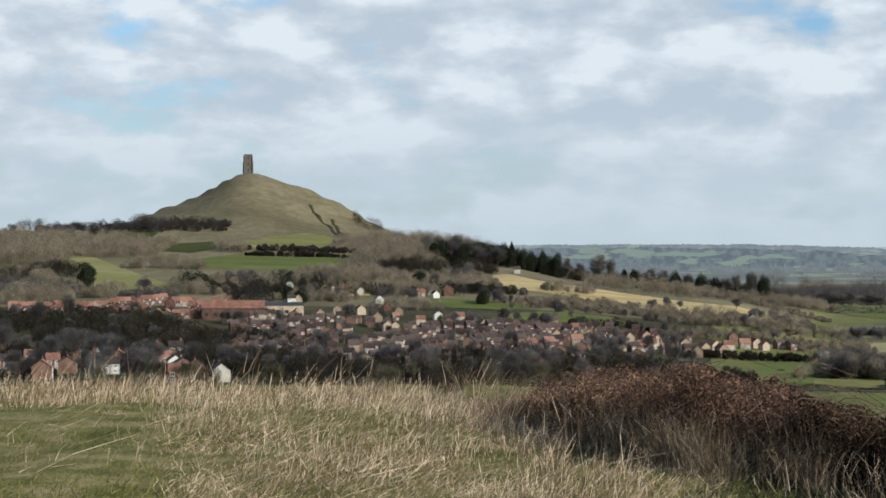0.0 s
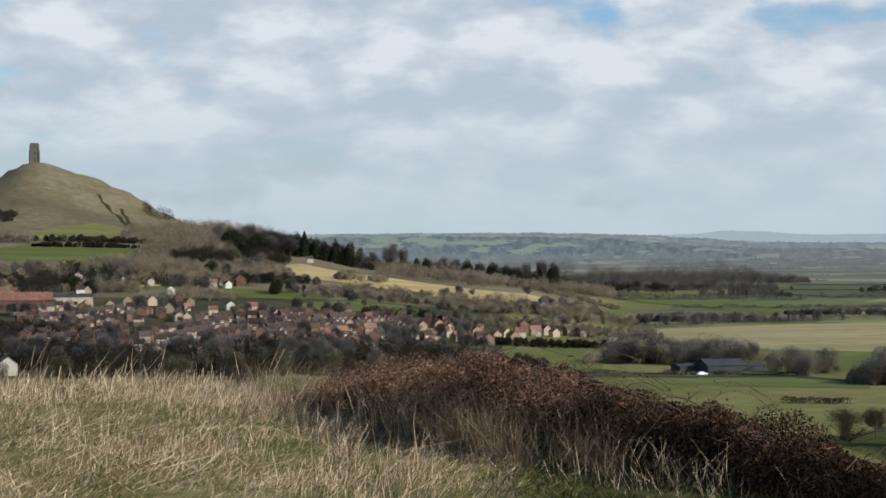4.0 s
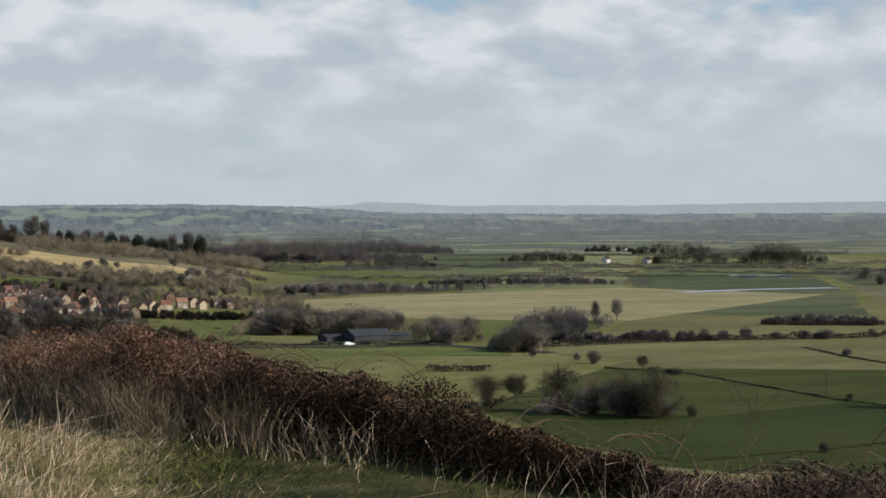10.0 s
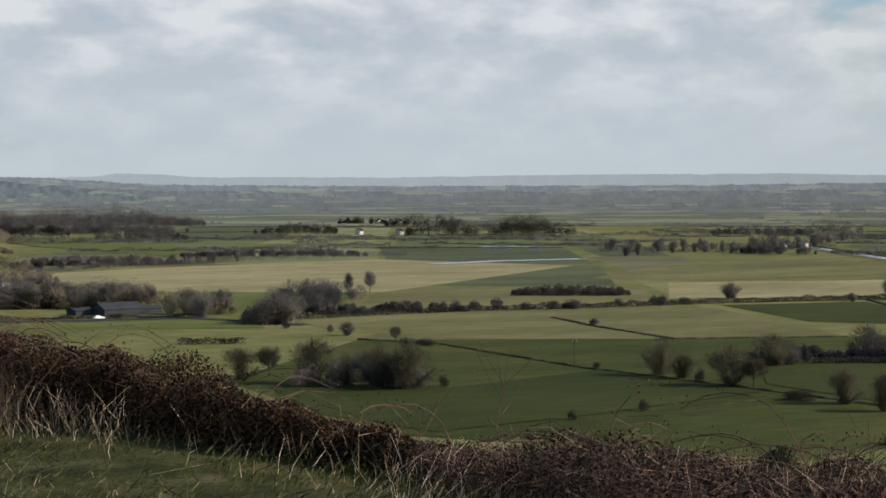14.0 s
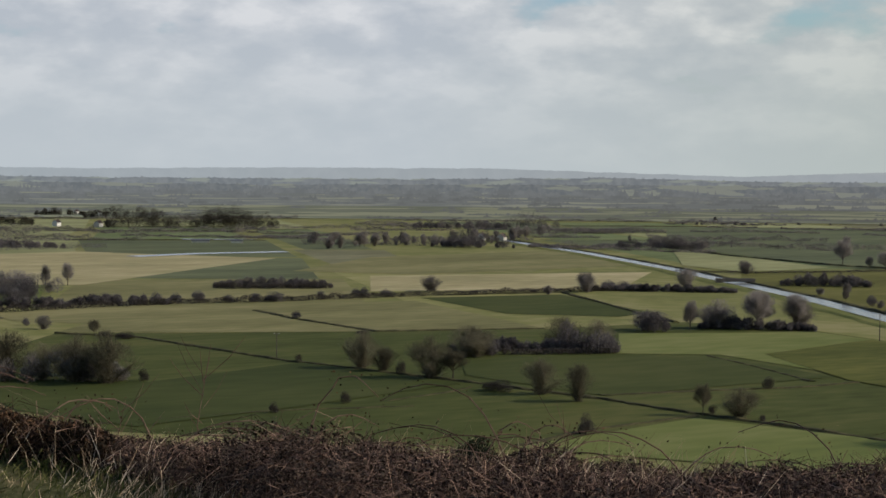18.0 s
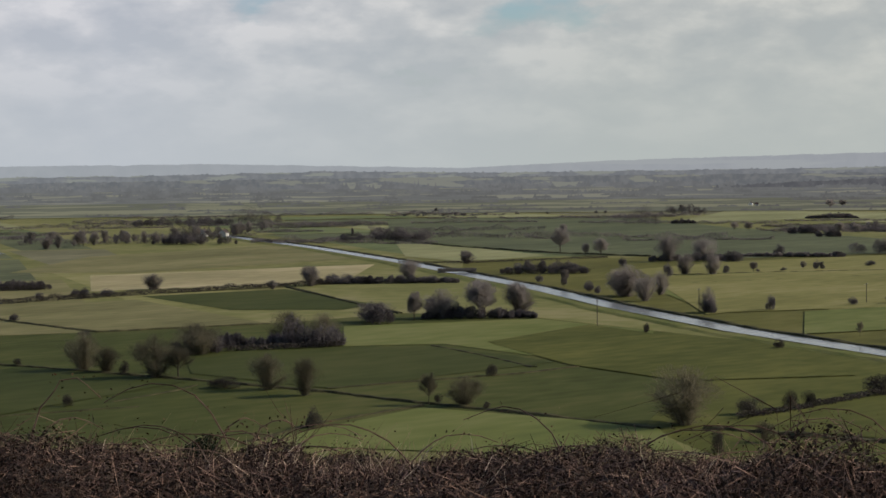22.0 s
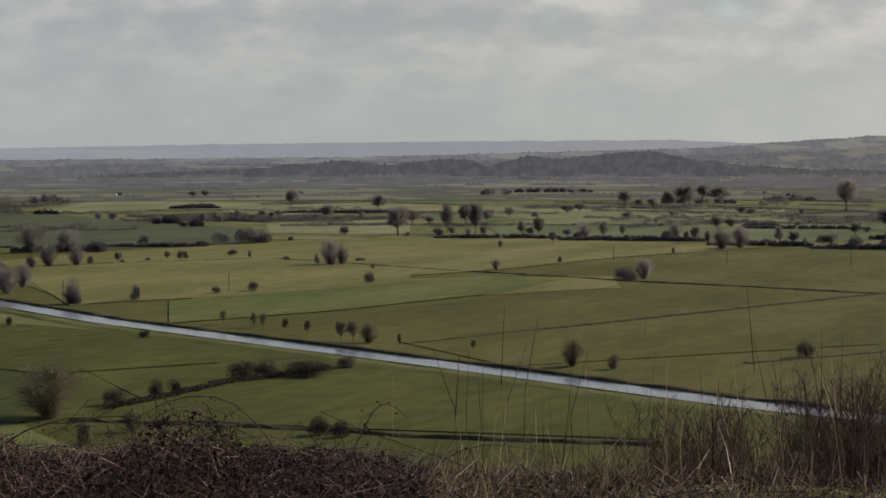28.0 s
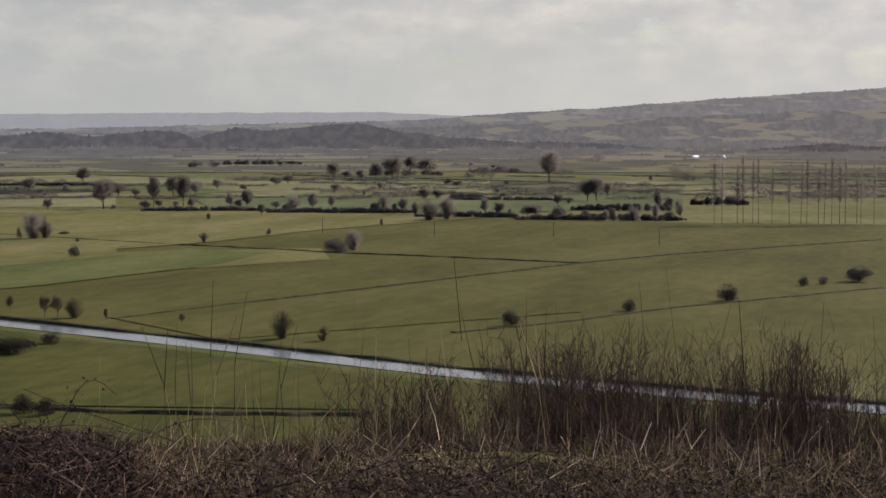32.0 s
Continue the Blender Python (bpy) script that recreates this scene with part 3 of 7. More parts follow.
# ---------------- land ----------------
def land_sheet():
    az = np.concatenate([np.arange(-180, -24, 6.0), np.arange(-24, 16, 0.22), np.arange(16, 98, 0.7), np.arange(98, 180, 6.0)])
    d = np.concatenate([(0.0, 0.3), np.arange(0.6, 30, 0.5), np.geomspace(30, 300, 38)[:-1], np.arange(300, 1500, 16.0), np.arange(1500, 2250, 13.0), np.geomspace(2250, 4950, 26)])
    a, r = np.meshgrid(np.radians(az), d)
    x, y = r * np.sin(a), r * np.cos(a)
    x[d < 0.5] += 0.13
    y[d < 0.5] += 0.09
    z = ground(x, y)
    rough = np.array([noise.noise((px * 0.9, py * 0.9, 0.3)) for px, py in zip(x[d < 40].ravel(), y[d < 40].ravel())]).reshape(-1, len(az))
    z[d < 40] += 0.07 * rough
    v = np.stack([x, y, z], -1).reshape(-1, 3)
    na, nr = len(az), len(d)
    i, j = np.meshgrid(np.arange(nr - 1), np.arange(na), indexing="ij")
    k = (j + 1) % na
    f = np.stack([i * na + j, (i + 1) * na + j, (i + 1) * na + k, i * na + k], -1).reshape(-1, 4)[:, ::-1]
    me = mesh_of("ground", v, f, M_LAND, True)
    for m in (M_TURF, M_HEATH, M_GARDEN, M_SHADED_TURF):
        me.materials.append(m)
    pick = np.where(d[:-1, None] < 90, 1, 0) * np.ones(na, int)[None]
    steep = np.hypot((x[:-1] + 190) / 200, (y[:-1] - 1890) / 260) < 1
    rough_hill = (d[:-1, None] > 1060) & (d[:-1, None] < 2300) & (az[None] < 11.5) & (az[None] > -60)
    town = (d[:-1, None] > 580) & (d[:-1, None] < 1060) & (az[None] < 8.4) & (az[None] > -30)
    wander = np.array([noise.noise((px * 0.35, py * 0.35, 7.7)) for px, py in zip(x[:-1].ravel(), y[:-1].ravel())]).reshape(nr - 1, na)
    # turf before the brambles gets the colour darkened for cloud shade
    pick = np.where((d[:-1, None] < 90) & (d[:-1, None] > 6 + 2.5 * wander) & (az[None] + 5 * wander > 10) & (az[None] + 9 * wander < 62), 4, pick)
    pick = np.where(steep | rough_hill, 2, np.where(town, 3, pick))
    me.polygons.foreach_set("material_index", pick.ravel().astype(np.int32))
    ob = new("ground", me)
    tagged(ob, "rolling winter pasture, flat moor and grassy viewpoint hill", "ground", kind="structure")


land_sheet()


def field(corners, mat, label, lift=0.14, cuts=0):
    bm = bmesh.new()
    bm.faces.new([bm.verts.new((x, y, 0)) for x, y in corners])
    if bm.faces[:][0].normal.z < 0:
        bmesh.ops.reverse_faces(bm, faces=bm.faces[:])
    bmesh.ops.triangulate(bm, faces=bm.faces[:])
    if cuts:
        bmesh.ops.subdivide_edges(bm, edges=bm.edges[:], cuts=cuts, use_grid_fill=True)
    for v in bm.verts:
        v.co.z = place(v.co.x, v.co.y) + lift
    bm.normal_update()
    for f in bm.faces:
        if f.normal.z < 0:
            f.normal_flip()
    me = bpy.data.meshes.new("field")
    bm.to_mesh(me)
    bm.free()
    me.materials.append(mat)
    return tagged(new("field", me), label, "field", kind="structure")


field(((150, 440), (230, 537), (323, 491), (379, 472), (440, 468), (455, 420), (382, 300), (341, 266), (276, 225), (208, 262), (150, 330)), M_SHADED_MEADOW, "deep green meadows below the hill, darkened for cloud shade", 0.035)
field(((455, 420), (430, 300), (400, 215), (360, 120), (340, 50), (250, 60), (230, 150), (276, 225), (341, 266), (382, 300)), M_LEA, "yellow-green meadow between hill and river", 0.034)
field(((700, 700), (640, 640), (575, 520), (470, 335), (410, 200), (352, 45), (430, -40), (900, -20), (985, 30), (975, 150), (990, 280), (1000, 430), (960, 570), (860, 620)), M_RUSHY, "wide olive-brown moor pastures beyond the river", 0.033)
LAYER = 0.0
MADE = []
for corners, mat, label in (
    (((208, 907), (245, 1011), (329, 1047), (479, 1087), (550, 948), (339, 762), (254, 809)), M_FIELD_STRAW, "wide pale straw-olive moor pasture in winter sun"),
    (((170, 655), (236, 643), (218, 594), (135, 627)), M_FIELD_GREEN, "bright green pasture beside the road"),
    (((239, 627), (361, 624), (314, 542), (267, 549), (237, 586)), M_FIELD_BROWN, "dull brown-green pasture below a dark hedge"),
    (((301, 624), (416, 604), (379, 472), (323, 491), (231, 539)), M_FIELD_BROWN, "brown-olive rough pasture"),
    (((428, 617), (494, 604), (459, 506), (435, 498), (407, 530)), M_FIELD_DARK, "deep green winter pasture"),
    (((433, 663), (498, 763), (655, 723), (537, 615)), M_FIELD_STRAW, "pale straw field between dark hedges"),
    (((484, 818), (610, 935), (787, 962), (695, 777), (527, 765)), M_FIELD_BROWN, "brown-olive moor field"),
    (((344, 394), (388, 444), (450, 414), (440, 355), (382, 308), (359, 323), (368, 376)), M_FIELD_GREEN, "green pasture beside the river"),
    (((297, 408), (342, 391), (361, 368), (353, 318), (275, 319), (272, 371)), M_FIELD_DARK, "dark green pasture between ditches"),
    (((156, 422), (196, 400), (252, 420), (261, 358), (202, 340), (159, 331), (148, 366)), M_FIELD_DARK, "dark green pasture at the foot of the hill"),
    (((208, 267), (266, 279), (278, 224), (258, 201), (233, 221)), M_FIELD_GREEN, "bright green meadow at the foot of the hill"),
    (((558, 391), (661, 348), (719, 261), (659, 235), (524, 313)), M_MARSH, "broad olive meadow beyond the river"),
    (((442, 224), (621, 126), (491, 100), (401, 172)), M_RUSHY, "olive-brown meadow beyond the river"),
    (((587, 473), (787, 415), (676, 357), (534, 412)), M_FIELD_GREEN, "green meadow with scattered bushes"),
    (((335, 212), (383, 182), (349, 118), (308, 104), (296, 162), (291, 198)), M_LEA, "deep green meadow beside the river bank"),
    (((380, 370), (444, 385), (417, 304), (378, 241), (341, 266), (350, 311)), M_LEA, "deep green pasture with molehills beside the river"),
    (((1264, 1373), (1448, 1204), (1218, 901), (1074, 648), (921, 555), (808, 598), (806, 645), (789, 709), (913, 992)), M_MOOR_DULL, "dull green moor beyond the river, greyed for haze"),
    (((860, 928), (832, 828), (780, 709), (732, 701), (702, 707), (721, 769)), M_MOOR_PALE, "pale strip of pasture beside the river, greyed for haze"),
    (((1270, 1016), (1511, 1147), (1720, 1270), (1640, 830), (1491, 741), (1325, 799), (1476, 988), (1300, 988)), M_MOOR_PALE, "pale distant pasture, greyed for haze"),
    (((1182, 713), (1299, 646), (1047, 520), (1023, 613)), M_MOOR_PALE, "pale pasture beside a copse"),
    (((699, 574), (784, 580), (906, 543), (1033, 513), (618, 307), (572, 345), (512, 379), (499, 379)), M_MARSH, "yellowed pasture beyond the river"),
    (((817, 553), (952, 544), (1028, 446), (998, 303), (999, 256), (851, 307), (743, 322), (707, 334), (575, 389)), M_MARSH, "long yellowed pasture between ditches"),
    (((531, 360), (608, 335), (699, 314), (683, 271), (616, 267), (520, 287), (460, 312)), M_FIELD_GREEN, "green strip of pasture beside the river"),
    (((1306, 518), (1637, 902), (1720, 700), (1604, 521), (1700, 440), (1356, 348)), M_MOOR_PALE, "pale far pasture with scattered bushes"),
    (((1245, 559), (1238, 359), (1527, 224), (1171, 171), (1037, 266), (1057, 459)), M_MOOR_GREEN, "green pasture among far trees, greyed for haze"),
    (((350, 1877), (373, 1726), (436, 1311), (367, 1194), (330, 1438)), M_FIELD_GREEN, "green field sloping below dark woods"),
):
    LAYER += 0.012
    MADE.append(corners)
    field(corners, mat, label, 0.07 + LAYER)
for corners, mat, label in (
    (((37, 1319), (49, 1334), (68, 1291), (87, 1268), (106, 1258), (124, 1243), (143, 1231), (160, 1214), (178, 1202), (194, 1190), (214, 1188), (222, 1178), (212, 1135), (197, 1114), (179, 1096), (161, 1096), (148, 1112), (131, 1126), (114, 1134), (98, 1158), (81, 1179), (63, 1197), (52, 1208), (41, 1230), (35, 1261)), M_STUBBLE, "long straw-coloured hillside pasture above the town"),
    (((-202, 1387), (-168, 1456), (-104, 1465), (-72, 1421), (-77, 1327), (-128, 1321), (-179, 1327)), M_FIELD_GREEN, "green hillside field below the conical hill"),
    (((-180, 1520), (-172, 1575), (-150, 1622), (-128, 1650), (-108, 1640), (-92, 1612), (-72, 1600), (-66, 1560), (-84, 1530), (-120, 1512)), M_FIELD_OLIVE, "sunlit brown-olive slope of the conical hill"),
    (((-307, 1422), (-281, 1417), (-235, 1312), (-208, 1249), (-180, 1190), (-201, 1158), (-228, 1148), (-243, 1238), (-275, 1323)), M_FIELD_OLIVE, "pale olive sloping pasture among woods"),
    (((-83, 1169), (-68, 1223), (-47, 1197), (-47, 1139), (-69, 1127)), M_STUBBLE, "small straw-coloured paddock among houses"),
    (((-302, 1577), (-281, 1658), (-262, 1640), (-262, 1538), (-274, 1480)), M_FIELD_DARK, "green hillside field among dark hedges"),
    (((-232, 1467), (-232, 1545), (-204, 1570), (-190, 1507), (-206, 1461)), M_FIELD_DARK, "small green field at the foot of the conical hill"),
    (((-346, 1390), (-333, 1378), (-287, 1194), (-265, 1092), (-285, 1100)), M_FIELD_GREEN, "narrow green field on the wooded hillside"),
    (((-12, 1128), (13, 1126), (41, 1100), (57, 1081), (35, 1053), (5, 1063), (-12, 1084)), M_FIELD_GREEN, "green paddock below hillside villas"),
    (((38, 1032), (59, 1056), (79, 1056), (99, 1052), (107, 1014), (96, 989), (81, 996), (55, 991), (36, 989)), M_FIELD_GREEN, "green paddock above the terraces"),
    (((-55, 490), (-52, 566), (4, 572), (30, 566), (48, 500), (0, 470)), M_FIELD_GREEN, "green meadow between hill and town"),
    (((98, 732), (133, 811), (182, 859), (144, 692), (91, 671)), M_FIELD_GREEN, "green playing field beside the road"),
):
    field(corners, mat, label, 0.3, 7)


def inside(x, y, poly):
    hit = False
    for (x0, y0), (x1, y1) in zip(poly, poly[1:] + poly[:1]):
        if (y0 > y) != (y1 > y) and x < (x1 - x0) * (y - y0) / (y1 - y0) + x0:
            hit = not hit
    return hit


# the far moor is a patchwork of pastures laid out along the straight river
PATCH = random.Random(21)
ALONG, ACROSS = Vector((0.4326, 0.9016)), Vector((0.9016, -0.4326))
START = Vector((343, 45))
KINDS_OF_FIELD = ((M_FIELD_OLIVE, "pale olive moor pasture"), (M_FIELD_GREEN, "green moor pasture"), (M_FIELD_DARK, "dark green moor pasture"), (M_FIELD_BROWN, "brown rushy moor pasture"), (M_FIELD_OLIVE, "pale olive moor pasture"), (M_FIELD_STRAW, "straw-coloured moor pasture"), (M_FIELD_BROWN, "brown rushy moor pasture"))
# pastures beyond 930 m take the haze-greyed grasses
KINDS_OF_MOOR = ((M_MOOR_PALE, "pale moor pasture, greyed for haze"), (M_MOOR_GREEN, "green moor pasture, greyed for haze"), (M_MOOR_DULL, "dull green moor pasture, greyed for haze"), (M_MOOR_BROWN, "brown rushy moor pasture"), (M_MOOR_GREEN, "green moor pasture, greyed for haze"), (M_MOOR_DULL, "dull green moor pasture, greyed for haze"))
EDGES = []
v = -1300.0
while v < 2300:
    wide = PATCH.uniform(60, 170)
    u = -900.0 + PATCH.uniform(-60, 60)
    while u < 2300:
        long = PATCH.uniform(90, 360)
        shift = [PATCH.uniform(-9, 9) for _ in range(8)]
        quad = [START + ALONG * (p + shift[2 * i]) + ACROSS * (q + shift[2 * i + 1]) for i, (p, q) in enumerate(((u + 6, v + 6), (u + long - 6, v + 6), (u + long - 6, v + wide - 6), (u + 6, v + wide - 6)))]
        mid = START + ALONG * (u + long / 2) + ACROSS * (v + wide / 2)
        far, turn = mid.length, math.degrees(math.atan2(mid.x, mid.y))
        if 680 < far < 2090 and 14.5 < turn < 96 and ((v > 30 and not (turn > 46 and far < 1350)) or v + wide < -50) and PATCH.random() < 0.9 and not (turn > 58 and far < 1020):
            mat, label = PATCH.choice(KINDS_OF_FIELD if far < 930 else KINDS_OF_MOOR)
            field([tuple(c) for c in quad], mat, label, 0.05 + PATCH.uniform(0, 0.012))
            if not any(inside(mid.x, mid.y, list(p)) for p in MADE):
                EDGES.append([tuple(c) for c in quad])
        u += long
    v += wide


def strip(name, points, width, mat, label, category, lift=0.1, height=0.0, step=6.0, wobble=0.0, seed=1):
    """A ribbon along a line on the land: a river, a road, or a low rough-edged ditch line."""
    rng = np.random.default_rng(seed)
    pts = []
    for (x0, y0), (x1, y1) in zip(points[:-1], points[1:]):
        n = max(1, int(math.hypot(x1 - x0, y1 - y0) / step))
        pts += [(x0 + (x1 - x0) * i / n, y0 + (y1 - y0) * i / n) for i in range(n)]
    pts.append(points[-1])
    v, f = [], []
    for i, (x, y) in enumerate(pts):
        x2, y2 = pts[min(i + 1, len(pts) - 1)]
        x1, y1 = pts[max(i - 1, 0)]
        l = math.hypot(x2 - x1, y2 - y1) or 1
        nx, ny = -(y2 - y1) / l, (x2 - x1) / l
        w = width / 2 * (1 + rng.uniform(-wobble, wobble))
        h = height * rng.uniform(0.5, 1.2)
        row = ((-w, 0.0), (-w * 0.5, h), (w * 0.5, h * 0.9), (w, 0.0)) if height else ((-w, 0.0), (w, 0.0))
        for s, up in row:
            px, py = x + nx * s, y + ny * s
            v.append((px, py, place(px, py) + lift + up))
    k = 4 if height else 2
    for i in range(len(pts) - 1):
        for j in range(k - 1):
            f.append((i * k + j, i * k + j + 1, (i + 1) * k + j + 1, (i + 1) * k + j))
    f = [q[::-1] for q in f]
    return tagged(new(name, mesh_of(name, v, f, mat)), label, category, kind="structure")


# the long embanked river
RIVER = ((912, 1232), (876, 1155), (774, 919), (683, 735), (628, 634), (565, 520), (508, 428), (457, 334), (422, 251), (394, 182), (360, 103), (342, 45), (330, -8), (318, -70))


def beside(points, off):
    out = []
    for i, (x, y) in enumerate(points):
        (x0, y0), (x1, y1) = points[max(i - 1, 0)], points[min(i + 1, len(points) - 1)]
        l = math.hypot(x1 - x0, y1 - y0)
        out.append((x - (y1 - y0) / l * off, y + (x1 - x0) / l * off))
    return tuple(out)


strip("water", RIVER, 10.0, M_WATER, "long pale grey river reflecting the sky", "river", 0.3, step=12)
strip("river_bank", beside(RIVER, 7.2), 4.6, M_DITCH, "dark rushy far bank of the river", "river bank", 0.05, 0.85, 8, 0.22, 4)
strip("river_bank", beside(RIVER, -9.6), 9, M_BANK, "grassy near bank of the river", "river bank", 0.05, 0.5, 8, 0.2, 4)
strip("water", ((480, 1003), (533, 1022), (600, 1023)), 15, M_WATER, "shallow floodwater lying on the moor", "floodwater", 0.3)
strip("water", ((640, 1250), (690, 1222)), 14, M_WATER, "small pale flood pool before a wood", "floodwater", 0.3)
strip("road", ((80, 700), (105, 669), (132, 668), (170, 655), (209, 652), (236, 600)), 6, M_TARMAC, "narrow asphalt road along a hedge", "road", 0.25)


def footbridge(x, y, turn):
    root = new("bridge")
    root.matrix_world = pose(x, y, place(x, y), 0, 0, turn)
    child("deck", boxes_mesh("deck", [(-9, 9, -2.2, 2.2, 0.9, 1.4)], M_STONE), root)
    for side in (-1, 1):
        child("parapet", boxes_mesh("parapet", [(-9.5, 9.5, side * 2.2 - 0.2, side * 2.2 + 0.2, 1.4, 2.4)], M_STONE), root, "dark stone parapet")
        child("abutment", boxes_mesh("abutment", [(min(side * 6.5, side * 9.5), max(side * 6.5, side * 9.5), -2.4, 2.4, -0.5, 0.9)], M_STONE), root)
    tagged(root, "low dark stone farm bridge across the river", "bridge")


footbridge(624, 628, -28)
for points, width, high in (
    (((230, 537), (247, 511), (251, 425), (263, 366), (271, 314), (271, 291), (275, 252), (275, 221)), 2.6, 0.5),
    (((207, 268), (235, 278), (269, 282)), 2.0, 0.3),
    (((275, 321), (300, 315), (328, 307), (349, 307)), 2.0, 0.3),
    (((363, 376), (353, 347), (340, 314)), 2.0, 0.3),
    (((283, 215), (291, 179), (293, 162), (293, 144), (303, 100)), 3.4, 0.6),
    (((437, 218), (480, 204), (582, 168), (667, 138), (730, 109), (850, 32)), 3.0, 0.4),
    (((725, 339), (718, 308), (694, 242), (686, 197), (669, 136)), 3.0, 0.5),
    (((622, 359), (757, 337)), 2.0, 0.3),
    (((614, 495), (690, 467), (809, 426)), 2.0, 0.3),
    (((658, 539), (721, 505), (776, 464), (725, 339)), 3.0, 0.5),
    # this dark strip stands for the shade along a hedge
    (((432, 121), (466, 99), (511, 77), (533, 62), (594, 22)), 2.6, 0.3),
    (((448, 625), (504, 615), (446, 491), (436, 468)), 3.0, 0.6),
    (((333, 589), (326, 547), (323, 491), (379, 472)), 3.0, 0.5),
    (((943, 1074), (835, 844), (802, 715), (806, 651)), 5.0, 1.0),
    (((827, 1051), (863, 990), (931, 971)), 4.0, 0.6),
    (((153, 339), (195, 338), (226, 328)), 1.4, 0.2),
    (((226, 339), (248, 345), (258, 350)), 1.4, 0.2),
):
    strip("ditch", points, width, M_DITCH, "rushy drainage ditch or painted hedge-shade line dividing pastures", "ditch", 0.04, high, 3, 0.4, len(points))


for quad in EDGES:
    for k in (0, 1):
        ex, ey = quad[k + 1][0] - quad[k][0], quad[k + 1][1] - quad[k][1]
        aslant = abs(ex * quad[k][0] + ey * quad[k][1]) / math.hypot(ex, ey) / math.hypot(*quad[k])
        if PATCH.random() < 0.75 and math.hypot(*quad[k]) < 1900 and aslant < 0.85:
            strip("ditch", (quad[k], quad[k + 1]), PATCH.uniform(2.0, 4.0), M_DITCH, "rushy drainage ditch dividing far pastures", "ditch", 0.07, PATCH.uniform(0.3, 0.9), 9, 0.4, k + 2)
for line in (((-133, 1785), (-125, 1759), (-108, 1708), (-94, 1635)), ((-109, 1753), (-102, 1712), (-86, 1606))):
    strip("path", line, 4, M_DITCH, "worn dark footpath climbing the conical hill", "path", 0.3, 0.5, 6, 0.3)


def hedge(points, high, wide, label, mat=None, density=60, seed=3):
    """A hedge: one leafy, uneven band along a line."""
    rng = np.random.default_rng(seed)
    cs, hs = [], []
    for (x0, y0), (x1, y1) in zip(points[:-1], points[1:]):
        l = math.hypot(x1 - x0, y1 - y0)
        n = int(l * density)
        s = rng.uniform(0, 1, n)
        lump = 0.65 + 0.45 * np.array([noise.noise((q * l / 5.0, seed * 3.1, 0)) for q in s])
        x, y = x0 + (x1 - x0) * s + rng.normal(0, wide / 3, n), y0 + (y1 - y0) * s + rng.normal(0, wide / 3, n)
        z = ground(x, y) + high * lump * rng.uniform(0, 1, n) ** 0.7
        cs.append(np.stack([x, y, z], -1))
    c = np.concatenate(cs)
    v, f = flakes(c, rng.uniform(0.14, 0.4, len(c)) * min(1.0, high / 2.2), rng)
    ob = new("hedge", mesh_of("hedge", v, f, mat or M_HEDGE))
    return tagged(ob, label, "hedge", kind="structure")


for points, high, wide in (
    (((231, 626), (292, 633), (330, 634), (370, 627), (417, 627), (454, 623), (500, 617), (545, 612)), 3.3, 3.0),
    (((172, 547), (191, 542)), 3.2, 3), (((382, 711), (427, 687)), 3.2, 3), (((302, 415), (343, 395)), 2.6, 2.4),
    (((298, 218), (322, 217), (344, 218), (377, 209)), 1.8, 2), (((442, 429), (457, 423)), 2.5, 2.2), (((630, 601), (668, 581)), 4.5, 4),
    (((671, 721), (695, 689), (781, 664)), 1.6, 2), (((233, 1012), (300, 1066), (336, 1068), (393, 1110), (520, 1130)), 5, 5),
    (((105, 676), (132, 676), (175, 664), (215, 655)), 2.0, 2), (((180, 870), (208, 900), (233, 1012)), 5, 8),
):
    hedge(points, high, wide, "dark unclipped winter hedge on the moor", M_HEDGE_GREY if high == 5 else None, 36 if high == 5 else 60, int(points[0][0]))

# ---------------- far hills: a plain backdrop ----------------
def backdrop(name, dist, az_el, lump, mat, label, seed, low=-0.75, crowns=0.3):
    az = np.arange(-180, 180.1, 0.025)
    a, e = zip(*az_el)
    el = np.interp(az, a, e) + np.array([lump * (noise.noise((q * 1.3, seed, 0)) * 0.6 + noise.noise((q * 7.0, seed, 4)) * 0.3 + max(0.0, noise.noise((q * 11.0, seed, 9))) * crowns) for q in az])
    rad = np.radians(az)
    v = []
    for e_ in (np.full_like(az, low), el):
        v.append(np.stack([dist * np.sin(rad), dist * np.cos(rad), EYE[2] + dist * np.tan(np.radians(e_))], -1))
    n = len(az)
    v = np.concatenate(v)
    i = np.arange(n - 1)
    f = np.stack([i, i + 1, n + i + 1, n + i], -1)
    ob = new(name, mesh_of(name, v, f, mat))
    return tagged(ob, label, "hills", kind="structure")


# painted haze colours that the far tree lines blend between by distance
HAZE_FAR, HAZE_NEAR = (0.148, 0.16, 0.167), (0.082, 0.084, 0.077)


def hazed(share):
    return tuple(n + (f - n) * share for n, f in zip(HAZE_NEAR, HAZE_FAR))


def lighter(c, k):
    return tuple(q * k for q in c)


